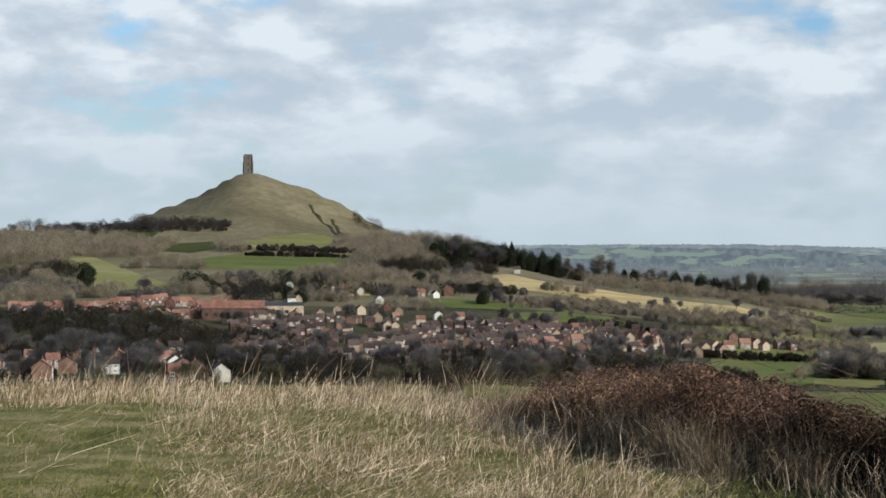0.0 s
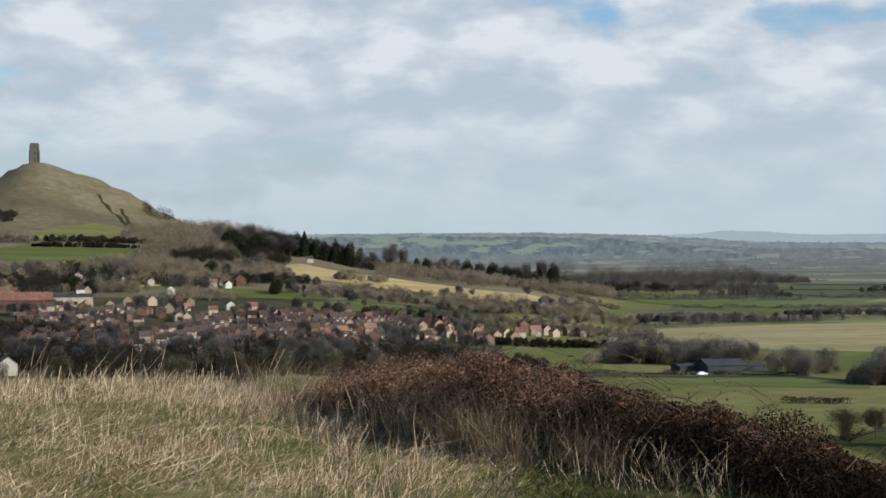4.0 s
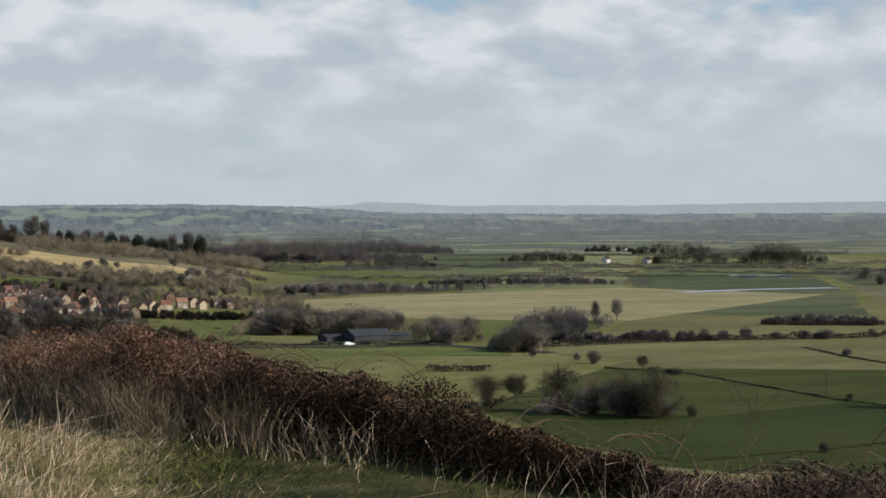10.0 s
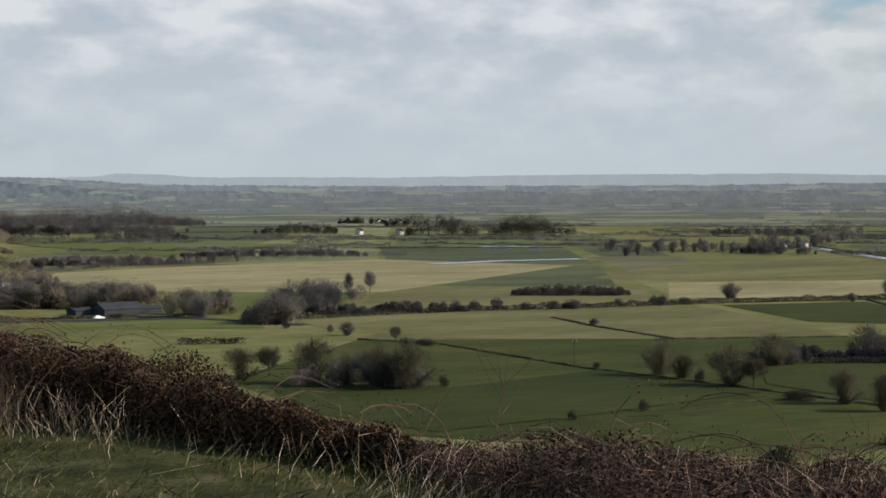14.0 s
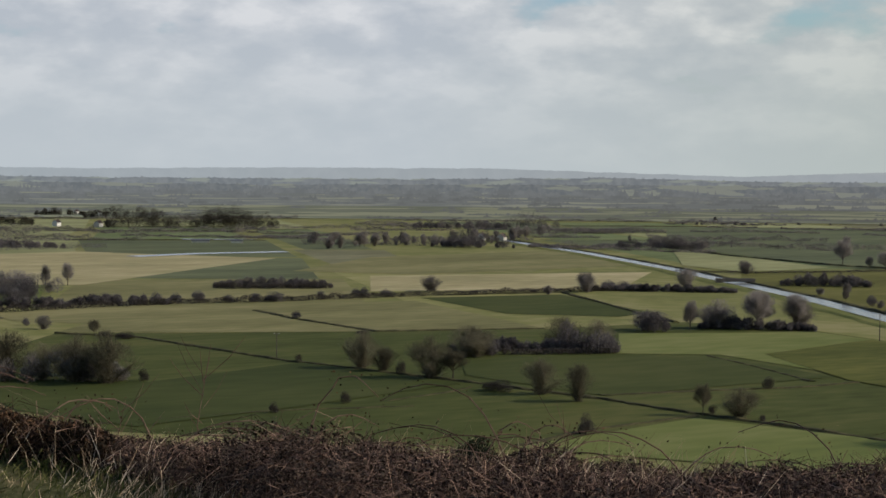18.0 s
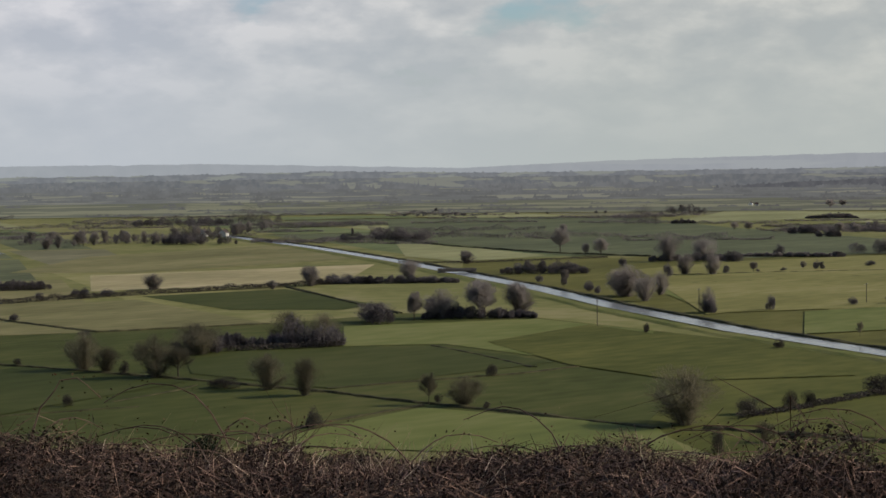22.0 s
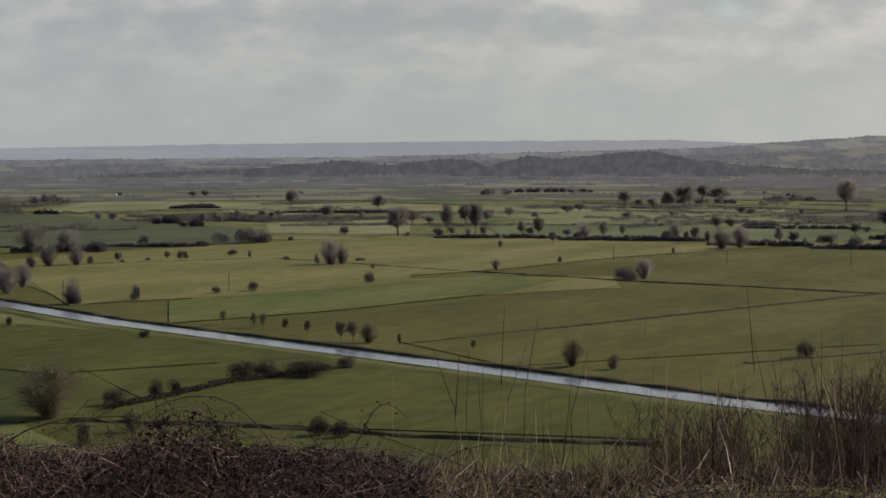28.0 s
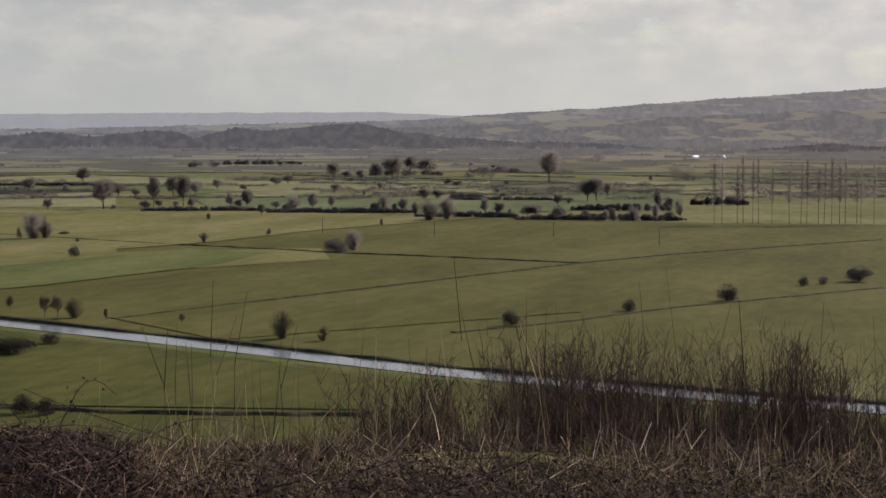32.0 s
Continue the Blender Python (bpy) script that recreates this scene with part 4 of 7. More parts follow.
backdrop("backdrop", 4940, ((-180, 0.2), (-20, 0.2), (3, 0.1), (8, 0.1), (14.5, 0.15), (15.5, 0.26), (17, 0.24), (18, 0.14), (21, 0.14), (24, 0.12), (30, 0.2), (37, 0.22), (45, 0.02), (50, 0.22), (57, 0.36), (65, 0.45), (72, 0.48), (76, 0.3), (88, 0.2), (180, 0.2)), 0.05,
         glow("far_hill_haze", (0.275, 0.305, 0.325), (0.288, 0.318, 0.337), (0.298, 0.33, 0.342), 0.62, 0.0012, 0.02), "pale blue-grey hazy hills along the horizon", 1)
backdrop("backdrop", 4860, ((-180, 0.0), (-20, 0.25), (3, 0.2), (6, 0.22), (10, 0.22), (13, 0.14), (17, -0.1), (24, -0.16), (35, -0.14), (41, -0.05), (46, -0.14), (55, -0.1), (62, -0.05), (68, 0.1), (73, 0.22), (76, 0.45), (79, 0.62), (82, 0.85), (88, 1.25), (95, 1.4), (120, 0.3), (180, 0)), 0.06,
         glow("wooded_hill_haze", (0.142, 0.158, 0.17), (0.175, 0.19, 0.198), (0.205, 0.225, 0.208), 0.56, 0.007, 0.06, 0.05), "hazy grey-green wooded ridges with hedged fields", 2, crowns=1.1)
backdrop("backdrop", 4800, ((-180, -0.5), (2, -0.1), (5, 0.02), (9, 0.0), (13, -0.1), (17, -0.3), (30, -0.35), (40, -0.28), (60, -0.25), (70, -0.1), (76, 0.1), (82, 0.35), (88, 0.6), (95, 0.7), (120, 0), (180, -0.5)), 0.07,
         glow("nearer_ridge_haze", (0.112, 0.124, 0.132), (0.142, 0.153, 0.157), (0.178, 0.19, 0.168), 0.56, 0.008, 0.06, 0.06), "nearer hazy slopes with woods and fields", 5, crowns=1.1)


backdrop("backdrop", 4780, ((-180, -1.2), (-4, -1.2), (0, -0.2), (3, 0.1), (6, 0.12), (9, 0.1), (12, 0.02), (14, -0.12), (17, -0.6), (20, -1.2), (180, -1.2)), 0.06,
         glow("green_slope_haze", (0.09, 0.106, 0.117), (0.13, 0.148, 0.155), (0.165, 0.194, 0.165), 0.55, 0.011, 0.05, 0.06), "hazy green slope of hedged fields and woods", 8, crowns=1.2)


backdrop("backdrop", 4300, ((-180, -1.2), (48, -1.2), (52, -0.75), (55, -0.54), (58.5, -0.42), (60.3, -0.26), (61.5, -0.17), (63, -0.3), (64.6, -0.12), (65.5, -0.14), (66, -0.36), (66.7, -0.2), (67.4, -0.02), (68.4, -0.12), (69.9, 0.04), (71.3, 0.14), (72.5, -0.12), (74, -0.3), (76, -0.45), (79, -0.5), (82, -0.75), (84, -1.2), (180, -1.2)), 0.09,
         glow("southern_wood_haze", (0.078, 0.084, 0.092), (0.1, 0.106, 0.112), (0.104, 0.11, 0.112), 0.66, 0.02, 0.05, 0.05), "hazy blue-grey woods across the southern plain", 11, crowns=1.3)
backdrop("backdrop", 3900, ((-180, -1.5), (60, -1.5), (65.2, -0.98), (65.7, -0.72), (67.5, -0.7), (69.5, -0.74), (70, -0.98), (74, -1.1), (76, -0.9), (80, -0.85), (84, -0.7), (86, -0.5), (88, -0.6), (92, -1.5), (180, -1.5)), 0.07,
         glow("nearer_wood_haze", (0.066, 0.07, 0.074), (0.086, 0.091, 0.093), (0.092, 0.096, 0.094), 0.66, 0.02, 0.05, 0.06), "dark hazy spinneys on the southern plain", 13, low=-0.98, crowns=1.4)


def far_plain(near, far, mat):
    """The far moor as a plain backdrop: a flat ring of hazy pale and dark fields that glow, haze painted into their
    colours.
    """
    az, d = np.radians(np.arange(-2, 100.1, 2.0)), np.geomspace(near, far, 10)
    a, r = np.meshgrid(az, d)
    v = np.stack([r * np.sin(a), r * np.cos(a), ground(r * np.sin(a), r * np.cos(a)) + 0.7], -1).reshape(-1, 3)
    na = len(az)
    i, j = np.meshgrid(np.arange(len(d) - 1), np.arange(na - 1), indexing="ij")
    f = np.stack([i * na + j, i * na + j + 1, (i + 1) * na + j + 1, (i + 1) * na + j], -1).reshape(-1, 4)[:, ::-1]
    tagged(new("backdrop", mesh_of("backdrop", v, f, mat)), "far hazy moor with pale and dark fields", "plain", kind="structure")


# two glowing rings, the farther with more haze in its colours
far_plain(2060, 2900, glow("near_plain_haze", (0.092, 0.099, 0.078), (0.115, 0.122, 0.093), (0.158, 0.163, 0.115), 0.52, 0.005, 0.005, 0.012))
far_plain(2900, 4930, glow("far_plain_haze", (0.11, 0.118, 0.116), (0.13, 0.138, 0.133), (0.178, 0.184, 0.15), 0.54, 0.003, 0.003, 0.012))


def far_line(dist, high, share, seed, gaps, label):
    """A far hedgerow or wood edge as a flat backdrop with an uneven, broken top, glowing in a painted haze colour."""
    az = np.arange(1, 99, 0.025)
    q = az * dist / 2400
    body = np.array([noise.noise((a * 0.35, seed * 7.7, 0)) + 0.5 * noise.noise((a * 1.3, seed * 3.3, 2)) for a in q]) - gaps
    crowns = np.array([noise.noise((a * 9.0, seed, 5)) * 0.7 + noise.noise((a * 27.0, seed, 8)) * 0.5 for a in q])
    top = np.clip(body * 9, 0, 1) * high * np.clip(0.45 + 0.9 * np.maximum(crowns, -0.1), 0.3, 1.5)
    rad = np.radians(az)
    x, y = dist * np.sin(rad), dist * np.cos(rad)
    z = ground(x, y)
    n = len(az)
    v = np.concatenate([np.stack([x, y, z - 0.5], -1), np.stack([x, y, z + top - 0.4], -1)])
    i = np.nonzero((top[:-1] > 0.6) | (top[1:] > 0.6))[0]
    f = np.stack([i, i + 1, n + i + 1, n + i], -1)
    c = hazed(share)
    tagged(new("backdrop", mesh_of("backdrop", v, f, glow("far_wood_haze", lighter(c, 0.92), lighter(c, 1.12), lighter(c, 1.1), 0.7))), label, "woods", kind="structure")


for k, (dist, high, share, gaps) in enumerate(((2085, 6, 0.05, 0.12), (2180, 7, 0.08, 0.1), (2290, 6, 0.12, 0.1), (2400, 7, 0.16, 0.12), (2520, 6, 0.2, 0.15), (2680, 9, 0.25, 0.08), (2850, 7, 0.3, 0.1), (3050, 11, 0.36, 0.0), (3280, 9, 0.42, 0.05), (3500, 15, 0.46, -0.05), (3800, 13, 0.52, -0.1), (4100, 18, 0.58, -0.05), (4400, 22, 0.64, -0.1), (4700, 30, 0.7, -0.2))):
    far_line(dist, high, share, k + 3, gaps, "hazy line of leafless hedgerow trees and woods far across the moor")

# ---------------- hedgerows and woods on the moor ----------------
def wood(x, y, long, deep, high, turn, mat, label, n=0, seed=2, name="wood"):
    """A block of woodland too far off to count its trees: stems under rounded heads of fine twigs."""
    rng = np.random.default_rng(seed)
    wider = min(1.6, max(1.0, math.hypot(x, y) / 800))
    trees = max(5, int(long * deep / 40), int(long / (0.2 * high)))
    n = trees * (430 if trees < 150 else 300)
    tx, ty = rng.uniform(-0.5, 0.5, trees) * long, rng.uniform(-0.5, 0.5, trees) * deep
    th = high * rng.uniform(0.5, 1.15, trees) * (1 - 0.55 * np.abs(2 * tx / long) ** 3)
    tw = rng.uniform(0.3, 0.48, trees) * np.minimum(th * 1.15, high)
    k = rng.integers(0, trees, n)
    d = rng.normal(size=(n, 3))
    d /= np.linalg.norm(d, axis=1)[:, None]
    d *= rng.uniform(0.05, 1, n)[:, None] ** 0.36
    c, s = math.cos(turn), math.sin(turn)
    narrow = np.clip(1.1 - 0.25 * d[:, 2], 0.6, 1.3)
    lx, ly = tx[k] + d[:, 0] * tw[k] * narrow, ty[k] + d[:, 1] * tw[k] * narrow
    px, py = x + lx * c - ly * s, y + lx * s + ly * c
    p = np.stack([px, py, ground(px, py) + th[k] * (0.5 + 0.47 * d[:, 2])], -1)
    if mat is M_EVERGREEN or mat is M_HEDGE:
        v, f = flakes(p, rng.uniform(0.2, 0.42, n) * wider ** 0.5, rng)
    else:
        v, f = slivers(p, p + (rng.normal(0, 0.5, (n, 3)) + d * 0.4 + np.array((0, 0, 0.5))) * (0.5 if wider > 1.2 else 0.6), rng.uniform(0.12, 0.26, n) * wider, rng)
    stem = np.stack([x + tx * c - ty * s, y + tx * s + ty * c], -1)
    foot = np.concatenate([stem, ground(stem[:, 0], stem[:, 1])[:, None]], 1)
    v2, f2 = slivers(foot, foot + np.stack([0 * th, 0 * th, th * 0.7], -1), 0.4, rng)
    v, f = join_arrays([(v, f), (v2, f2)])
    return tagged(new(name, mesh_of(name, v, f, mat)), label, "wood", kind="stuff")


def hedgerows(seed=9):
    rng = np.random.default_rng(seed)
    parts = []
    for _ in range(110):
        a, d = radians(rng.uniform(10, 96)), math.exp(rng.uniform(math.log(1250), math.log(2060)))
        l, h = rng.uniform(40, 200), rng.uniform(2.5, 7.0)
        turn = a + math.pi / 2 + rng.normal(0, 0.3)
        n = int(90 + l * 20.0)
        s = rng.uniform(-0.5, 0.5, n) * l
        lump = 0.5 + 0.7 * np.array([noise.noise((q / 14.0, d, a * 50)) for q in s])
        x, y = d * math.sin(a) + s * math.sin(turn) + rng.normal(0, 0.8, n), d * math.cos(a) + s * math.cos(turn) + rng.normal(0, 0.8, n)
        p = np.stack([x, y, ground(x, y) + np.clip(h * lump, 0.8, None) * rng.uniform(0, 1, n) ** 0.7], -1)
        parts.append(slivers(p, p + rng.normal(0, 0.6, (n, 3)) + np.array((0, 0, 0.25)), rng.uniform(0.2, 0.45, n), rng))
    v, f = join_arrays(parts)
    tagged(new("hedgerows", mesh_of("hedgerows", v, f, M_GREYWOOD)), "grey-brown leafless hedgerows across the moor", "hedgerows", kind="stuff")


hedgerows()
wood(400, 1850, 230, 50, 17, radians(-12), M_DIM, "dark wood along the moor edge", 4200, 5)
wood(185, 728, 80, 20, 12, radians(-14), M_WOODLAND, "leafless grove behind the barn", 0, 16)
wood(228, 612, 22, 10, 9, radians(-20), M_WOODLAND, "dark grove beside the hedge", 0, 17)
wood(178, 414, 34, 8, 7, radians(-22), M_TWIG_GREY, "leafless willow scrub along a ditch", 0, 18)
wood(520, 2050, 300, 70, 16, radians(-15), M_DIM, "leafless wood along the moor edge", 3600, 6)
wood(250, 1850, 200, 60, 15, radians(0), M_DUSK, "leafless wood behind the hillside", 3200, 7)
wood(760, 430 + 600, 60, 16, 8, radians(-60), M_DIM, "dark copse beside the river", 900, 8)
wood(1010, 1390, 90, 24, 10, radians(-40), M_DIM, "dark copse at the river's end", 1200, 9)

# ---------------- trees on the moor ----------------
WILLOWS_WEST = (
    (258, 399, 9.4, 9.1), (259, 390, 6.3, 6.9), (261, 371, 10.7, 9.6), (265, 367, 7.5, 7.5), (304, 412, 8.2, 13.1), (169, 425, 11.7, 9.7),
    (176, 419, 9.0, 8.4), (181, 410, 11.5, 8.0), (186, 403, 12.5, 11.4), (156, 443, 8.2, 9.0), (165, 446, 7.9, 7.6), (185, 425, 8.1, 8.9),
    (214, 652, 9.8, 9.8), (292, 727, 9.0, 14.9), (316, 749, 10.3, 4.7), (333, 764, 10.1, 6.4), (230, 611, 11.4, 14.6), (237, 523, 5.1, 4.8),
    (233, 554, 4.6, 4.6), (215, 672, 10.1, 9.0), (226, 667, 9.4, 10.1), (206, 730, 9.7, 14.5), (193, 737, 9.7, 14.5), (175, 735, 10.8, 19.2),
)
WILLOWS_MIDDLE = (
    (518, 616, 8.5, 8.2), (339, 413, 9.4, 9.9), (345, 404, 8.8, 8.5), (301, 407, 6.8, 12.3), (407, 450, 6.6, 10.4), (419, 443, 8.9, 4.7),
    (431, 443, 9.5, 11.0), (448, 438, 12.4, 10.8), (459, 431, 10.8, 9.2), (264, 330, 8.4, 7.8), (263, 315, 8.5, 6.8), (271, 282, 6.9, 4.3),
    (275, 275, 6.5, 7.2), (551, 459, 11.4, 11.4), (575, 513, 4.4, 3.4), (690, 686, 6.2, 6.8), (457, 650, 6.6, 8.1), (893, 934, 7.4, 10.7),
    (284, 221, 11.0, 12.9), (162, 734, 10.8, 16.7),
)
WILLOWS_RIVER = (
    (466, 296, 4.4, 2.5), (461, 282, 4.6, 2.4), (460, 278, 4.6, 2.4), (456, 268, 3.7, 2.4), (450, 257, 4.0, 2.6), (437, 239, 5.7, 3.8),
    (437, 235, 6.0, 4.1), (437, 230, 5.4, 4.7), (432, 218, 3.4, 1.2), (276, 196, 3.9, 3.3), (408, 158, 6.4, 5.0), (407, 147, 3.6, 3.0),
    (430, 195, 3.0, 1.8),
)
for i, (x, y, h, w) in enumerate(WILLOWS_WEST + WILLOWS_MIDDLE + WILLOWS_RIVER):
    if h > 1.45 * w or i % 7 == 3:
        plant("tree", x, y, h * 1.05, w * 1.1, "slender leafless tree on the moor", "tree", "trees on the moor")
    else:
        plant("willow", x, y, h * 1.1, w * 1.4, "brown leafless willow with many upright stems", "tree", "trees on the moor")
BUSHES_WEST = (
    (194, 335, 2.7, 2.4), (216, 341, 3.1, 2.7), (259, 382, 4.4, 2.7), (196, 403, 3.7, 2.6), (252, 422, 2.5, 2.2), (225, 591, 3.6, 3.2),
    (233, 569, 3.1, 2.7), (327, 549, 3.3, 3.7), (315, 487, 1.5, 4.4), (318, 644, 5.0, 5.0), (333, 636, 5.9, 5.9), (325, 640, 4.6, 5.0),
    (344, 631, 3.7, 5.0), (355, 629, 4.1, 6.0), (363, 628, 4.6, 9.2), (387, 630, 4.0, 4.2), (404, 630, 4.8, 4.3), (407, 628, 5.2, 4.3),
    (419, 630, 3.6, 6.3), (242, 510, 2.5, 7.2), (239, 518, 2.2, 4.7),
)
BUSHES_MIDDLE = (
    (498, 619, 3.0, 4.0), (535, 620, 4.9, 7.3), (542, 616, 3.7, 5.2), (260, 341, 3.0, 8.2), (231, 274, 4.8, 3.7), (319, 309, 3.4, 3.4),
    (274, 282, 2.5, 2.0), (274, 267, 2.0, 1.7), (564, 489, 3.8, 4.3), (557, 479, 3.0, 2.3), (438, 356, 3.2, 1.8), (260, 195, 4.8, 2.7),
    (305, 220, 4.1, 6.0), (319, 220, 4.2, 3.7), (323, 218, 4.0, 3.2), (353, 219, 4.8, 8.0), (359, 216, 4.6, 6.7), (363, 208, 4.3, 10.0),
    (383, 208, 3.1, 5.0), (288, 162, 4.0, 4.7),
)
BUSHES_RIVER = (
    (422, 295, 3.0, 3.6), (434, 353, 3.2, 1.8), (508, 385, 5.3, 6.1), (452, 111, 4.8, 5.1),
)
BUSHES_FAR = (
    (536, 65, 5.9, 7.2), (498, 88, 3.9, 4.2), (595, 47, 3.6, 3.8), (602, 41, 3.1, 3.8), (616, 30, 6.1, 9.0),
)
for x, y, h, w in BUSHES_WEST + BUSHES_MIDDLE + BUSHES_RIVER + BUSHES_FAR:
    plant("bush", x, y, h, w * 1.1, "dark rounded hawthorn bush on the moor", "bush", "bushes on the moor")


# dense hedge banks, copses and clumps along the ditches
MASSES = (
    (328, 413, 50, 5, 3.7, -0.67, "D"), (337, 405, 10, 8, 9.8, -0.69, "D"), (342, 399, 7, 6, 9.0, -0.71, "W"), (440, 432, 40, 4, 3.7, -0.79, "D"), (434, 442, 11, 7, 9.6, -0.78, "D"), (402, 444, 10, 6, 6.7, -0.74, "D"),
    (861, 942, 62, 8, 10.7, -0.74, "D"), (804, 1088, 27, 14, 15.1, -0.64, "D"), (1078, 1365, 51, 14, 17.6, -0.67, "D"), (548, 598, 67, 4, 3.1, -0.74, "D"), (306, 414, 11, 7, 6.5, -0.64, "D"), (216, 1138, 48, 10, 6.9, -0.19, "W"),
    (293, 1092, 101, 10, 6.3, -0.26, "W"), (437, 1165, 132, 8, 5.2, -0.36, "W"), (187, 740, 62, 10, 10.4, -0.25, "B"), (219, 670, 27, 8, 9.4, -0.32, "B"), (290, 723, 45, 8, 9.8, -0.38, "W"), (233, 625, 21, 6, 7.5, -0.36, "D"),
    (267, 646, 28, 5, 3.7, -0.39, "D"), (302, 642, 40, 5, 4.0, -0.44, "D"), (406, 703, 53, 6, 4.8, -0.52, "D"), (450, 1542, 82, 18, 14.0, -0.28, "D"), (481, 2476, 128, 14, 22.0, -0.19, "D"), (581, 2216, 160, 20, 28.0, -0.26, "D"),
    (485, 1762, 151, 10, 10.2, -0.27, "D"),
)
SINGLE = (
    (425, 449, 9.6, 5.5, "tree"), (440, 432, 13.2, 10.8, "tree"), (457, 430, 12.0, 9.6, "tree"), (515, 611, 8.9, 8.6, "willow"), (491, 609, 4.2, 5.5, "willow"), (538, 614, 4.9, 7.8, "bush"),
    (545, 613, 3.4, 5.2, "bush"), (584, 620, 9.2, 11.9, "willow"), (537, 437, 10.6, 9.7, "willow"),
)
KIND_OF_COPSE = {"B": (M_WOODLAND, "tan-brown leafless grove"), "W": (M_GREYWOOD, "grey-brown leafless copse"), "D": (M_DIM, "dark grey-brown leafless copse")}
for i, (x, y, long, deep, high, turn, kind) in enumerate(MASSES):
    mat, look_of = KIND_OF_COPSE[kind]
    wood(x, y, long, deep, high, turn, mat, look_of + (" along a moor ditch" if high < 7 else " standing on the moor"), 0, 220 + i)
for x, y, h, w, kind in SINGLE:
    plant(kind, x, y, h, w * 1.1, {"tree": "spreading leafless tree beside a hedge", "willow": "bushy leafless willow beside a ditch", "bush": "dark rounded bush beside a hedge"}[kind], "tree", "trees on the moor")


def belt(points, n, kinds, high, label, seed, spread=4.0):
    """Single trees along a line across the moor."""
    rng = random.Random(seed)
    lens = [math.hypot(b[0] - a[0], b[1] - a[1]) for a, b in zip(points[:-1], points[1:])]
    for _ in range(n):
        s = rng.uniform(0, sum(lens))
        for (a, b), l in zip(zip(points[:-1], points[1:]), lens):
            if s <= l:
                break
            s -= l
        u = s / l
        h = rng.uniform(*high)
        k = rng.choice(kinds)
        if k == "bush" and math.hypot(*a) > 700:
            k = "scrub"
        plant(k, a[0] + (b[0] - a[0]) * u + rng.uniform(-spread, spread), a[1] + (b[1] - a[1]) * u + rng.uniform(-spread, spread), h, h * rng.uniform(0.6, 1.1), label[k], "tree", "hedgerow trees")


HEDGEROW = {"tree": "leafless hedgerow tree across the moor", "willow": "leafless pollard willow across the moor", "bush": "dark hedgerow bush across the moor", "scrub": "twiggy leafless hedgerow bush across the moor"}
for i, (points, n, kinds, high) in enumerate((
    (((931, 1067), (940, 1037), (911, 968)), 9, ("willow", "bush"), (5, 9)),
    (((790, 1102), (868, 1132), (1055, 1298)), 20, ("willow", "bush", "tree"), (5, 12)),
    (((650, 1054), (740, 1090), (767, 1055)), 18, ("tree", "bush", "willow"), (4, 11)),
    (((687, 1139), (758, 1111), (823, 1074)), 18, ("tree", "bush", "willow"), (4, 11)),
    (((155, 730), (214, 715)), 12, ("willow", "tree"), (8, 12)),
    (((220, 614), (287, 689)), 12, ("willow", "bush"), (5, 10)),
    (((210, 1040), (303, 1075), (390, 1100)), 26, ("bush", "willow"), (4, 8)),
)):
    belt(points, n, kinds, high, HEDGEROW, 70 + i)
for x, y, h, w in ((250, 89, 3.2, 5.5), (253, 84, 3.6, 5.0), (287, 157, 3.6, 4.2)):
    plant("bush", x, y, h, w, "dark rounded bush at the foot of the hill", "bush", "bushes on the moor")

# trees, willows and bushes beyond the river
TREES_BEYOND_A = (
    (817, 732, 13.2, 9.8), (1024, 914, 7.8, 6.1), (797, 682, 9.3, 8.0), (790, 688, 6.7, 4.0), (701, 699, 5.7, 5.7), (590, 526, 6.0, 3.5), (1178, 866, 5.6, 6.5),
    (1166, 843, 6.4, 6.4), (1157, 753, 7.9, 7.0), (1236, 792, 5.6, 4.2), (1167, 743, 6.6, 4.0), (1245, 783, 5.6, 4.2), (1249, 779, 6.5, 4.2), (1205, 738, 5.4, 4.5),
    (1265, 765, 7.5, 6.6), (1237, 739, 6.4, 4.6), (1297, 769, 5.7, 4.8), (1820, 1198, 9.7, 9.7), (1881, 1220, 8.5, 8.5), (1560, 909, 16.1, 11.5), (716, 515, 4.5, 3.4),
    (745, 506, 4.0, 2.6), (1027, 519, 17.5, 14.6), (1015, 552, 4.4, 5.1), (1271, 707, 11.1, 10.2),
)
TREES_BEYOND_B = (
    (1292, 686, 5.6, 4.6), (1513, 785, 13.0, 10.8), (1298, 723, 8.5, 9.4), (1012, 550, 5.9, 5.1), (1561, 812, 7.8, 7.8), (1210, 599, 9.4, 10.3), (1214, 587, 5.1, 6.0),
    (1069, 504, 18.0, 7.5), (1047, 490, 5.1, 5.1), (1222, 560, 13.7, 10.2), (1074, 485, 18.7, 8.2), (1258, 558, 9.6, 7.9), (1039, 464, 6.5, 4.3), (1036, 473, 5.1, 4.3),
    (1377, 591, 7.6, 7.6), (1336, 591, 6.5, 6.5), (1046, 440, 9.4, 5.0), (1047, 435, 5.8, 4.3), (1049, 430, 11.5, 7.2), (971, 389, 6.6, 4.6), (1054, 412, 5.0, 5.7),
    (1047, 385, 9.9, 5.7), (1065, 379, 7.9, 3.6), (1716, 609, 15.0, 13.9), (1485, 581, 7.1, 10.1),
)
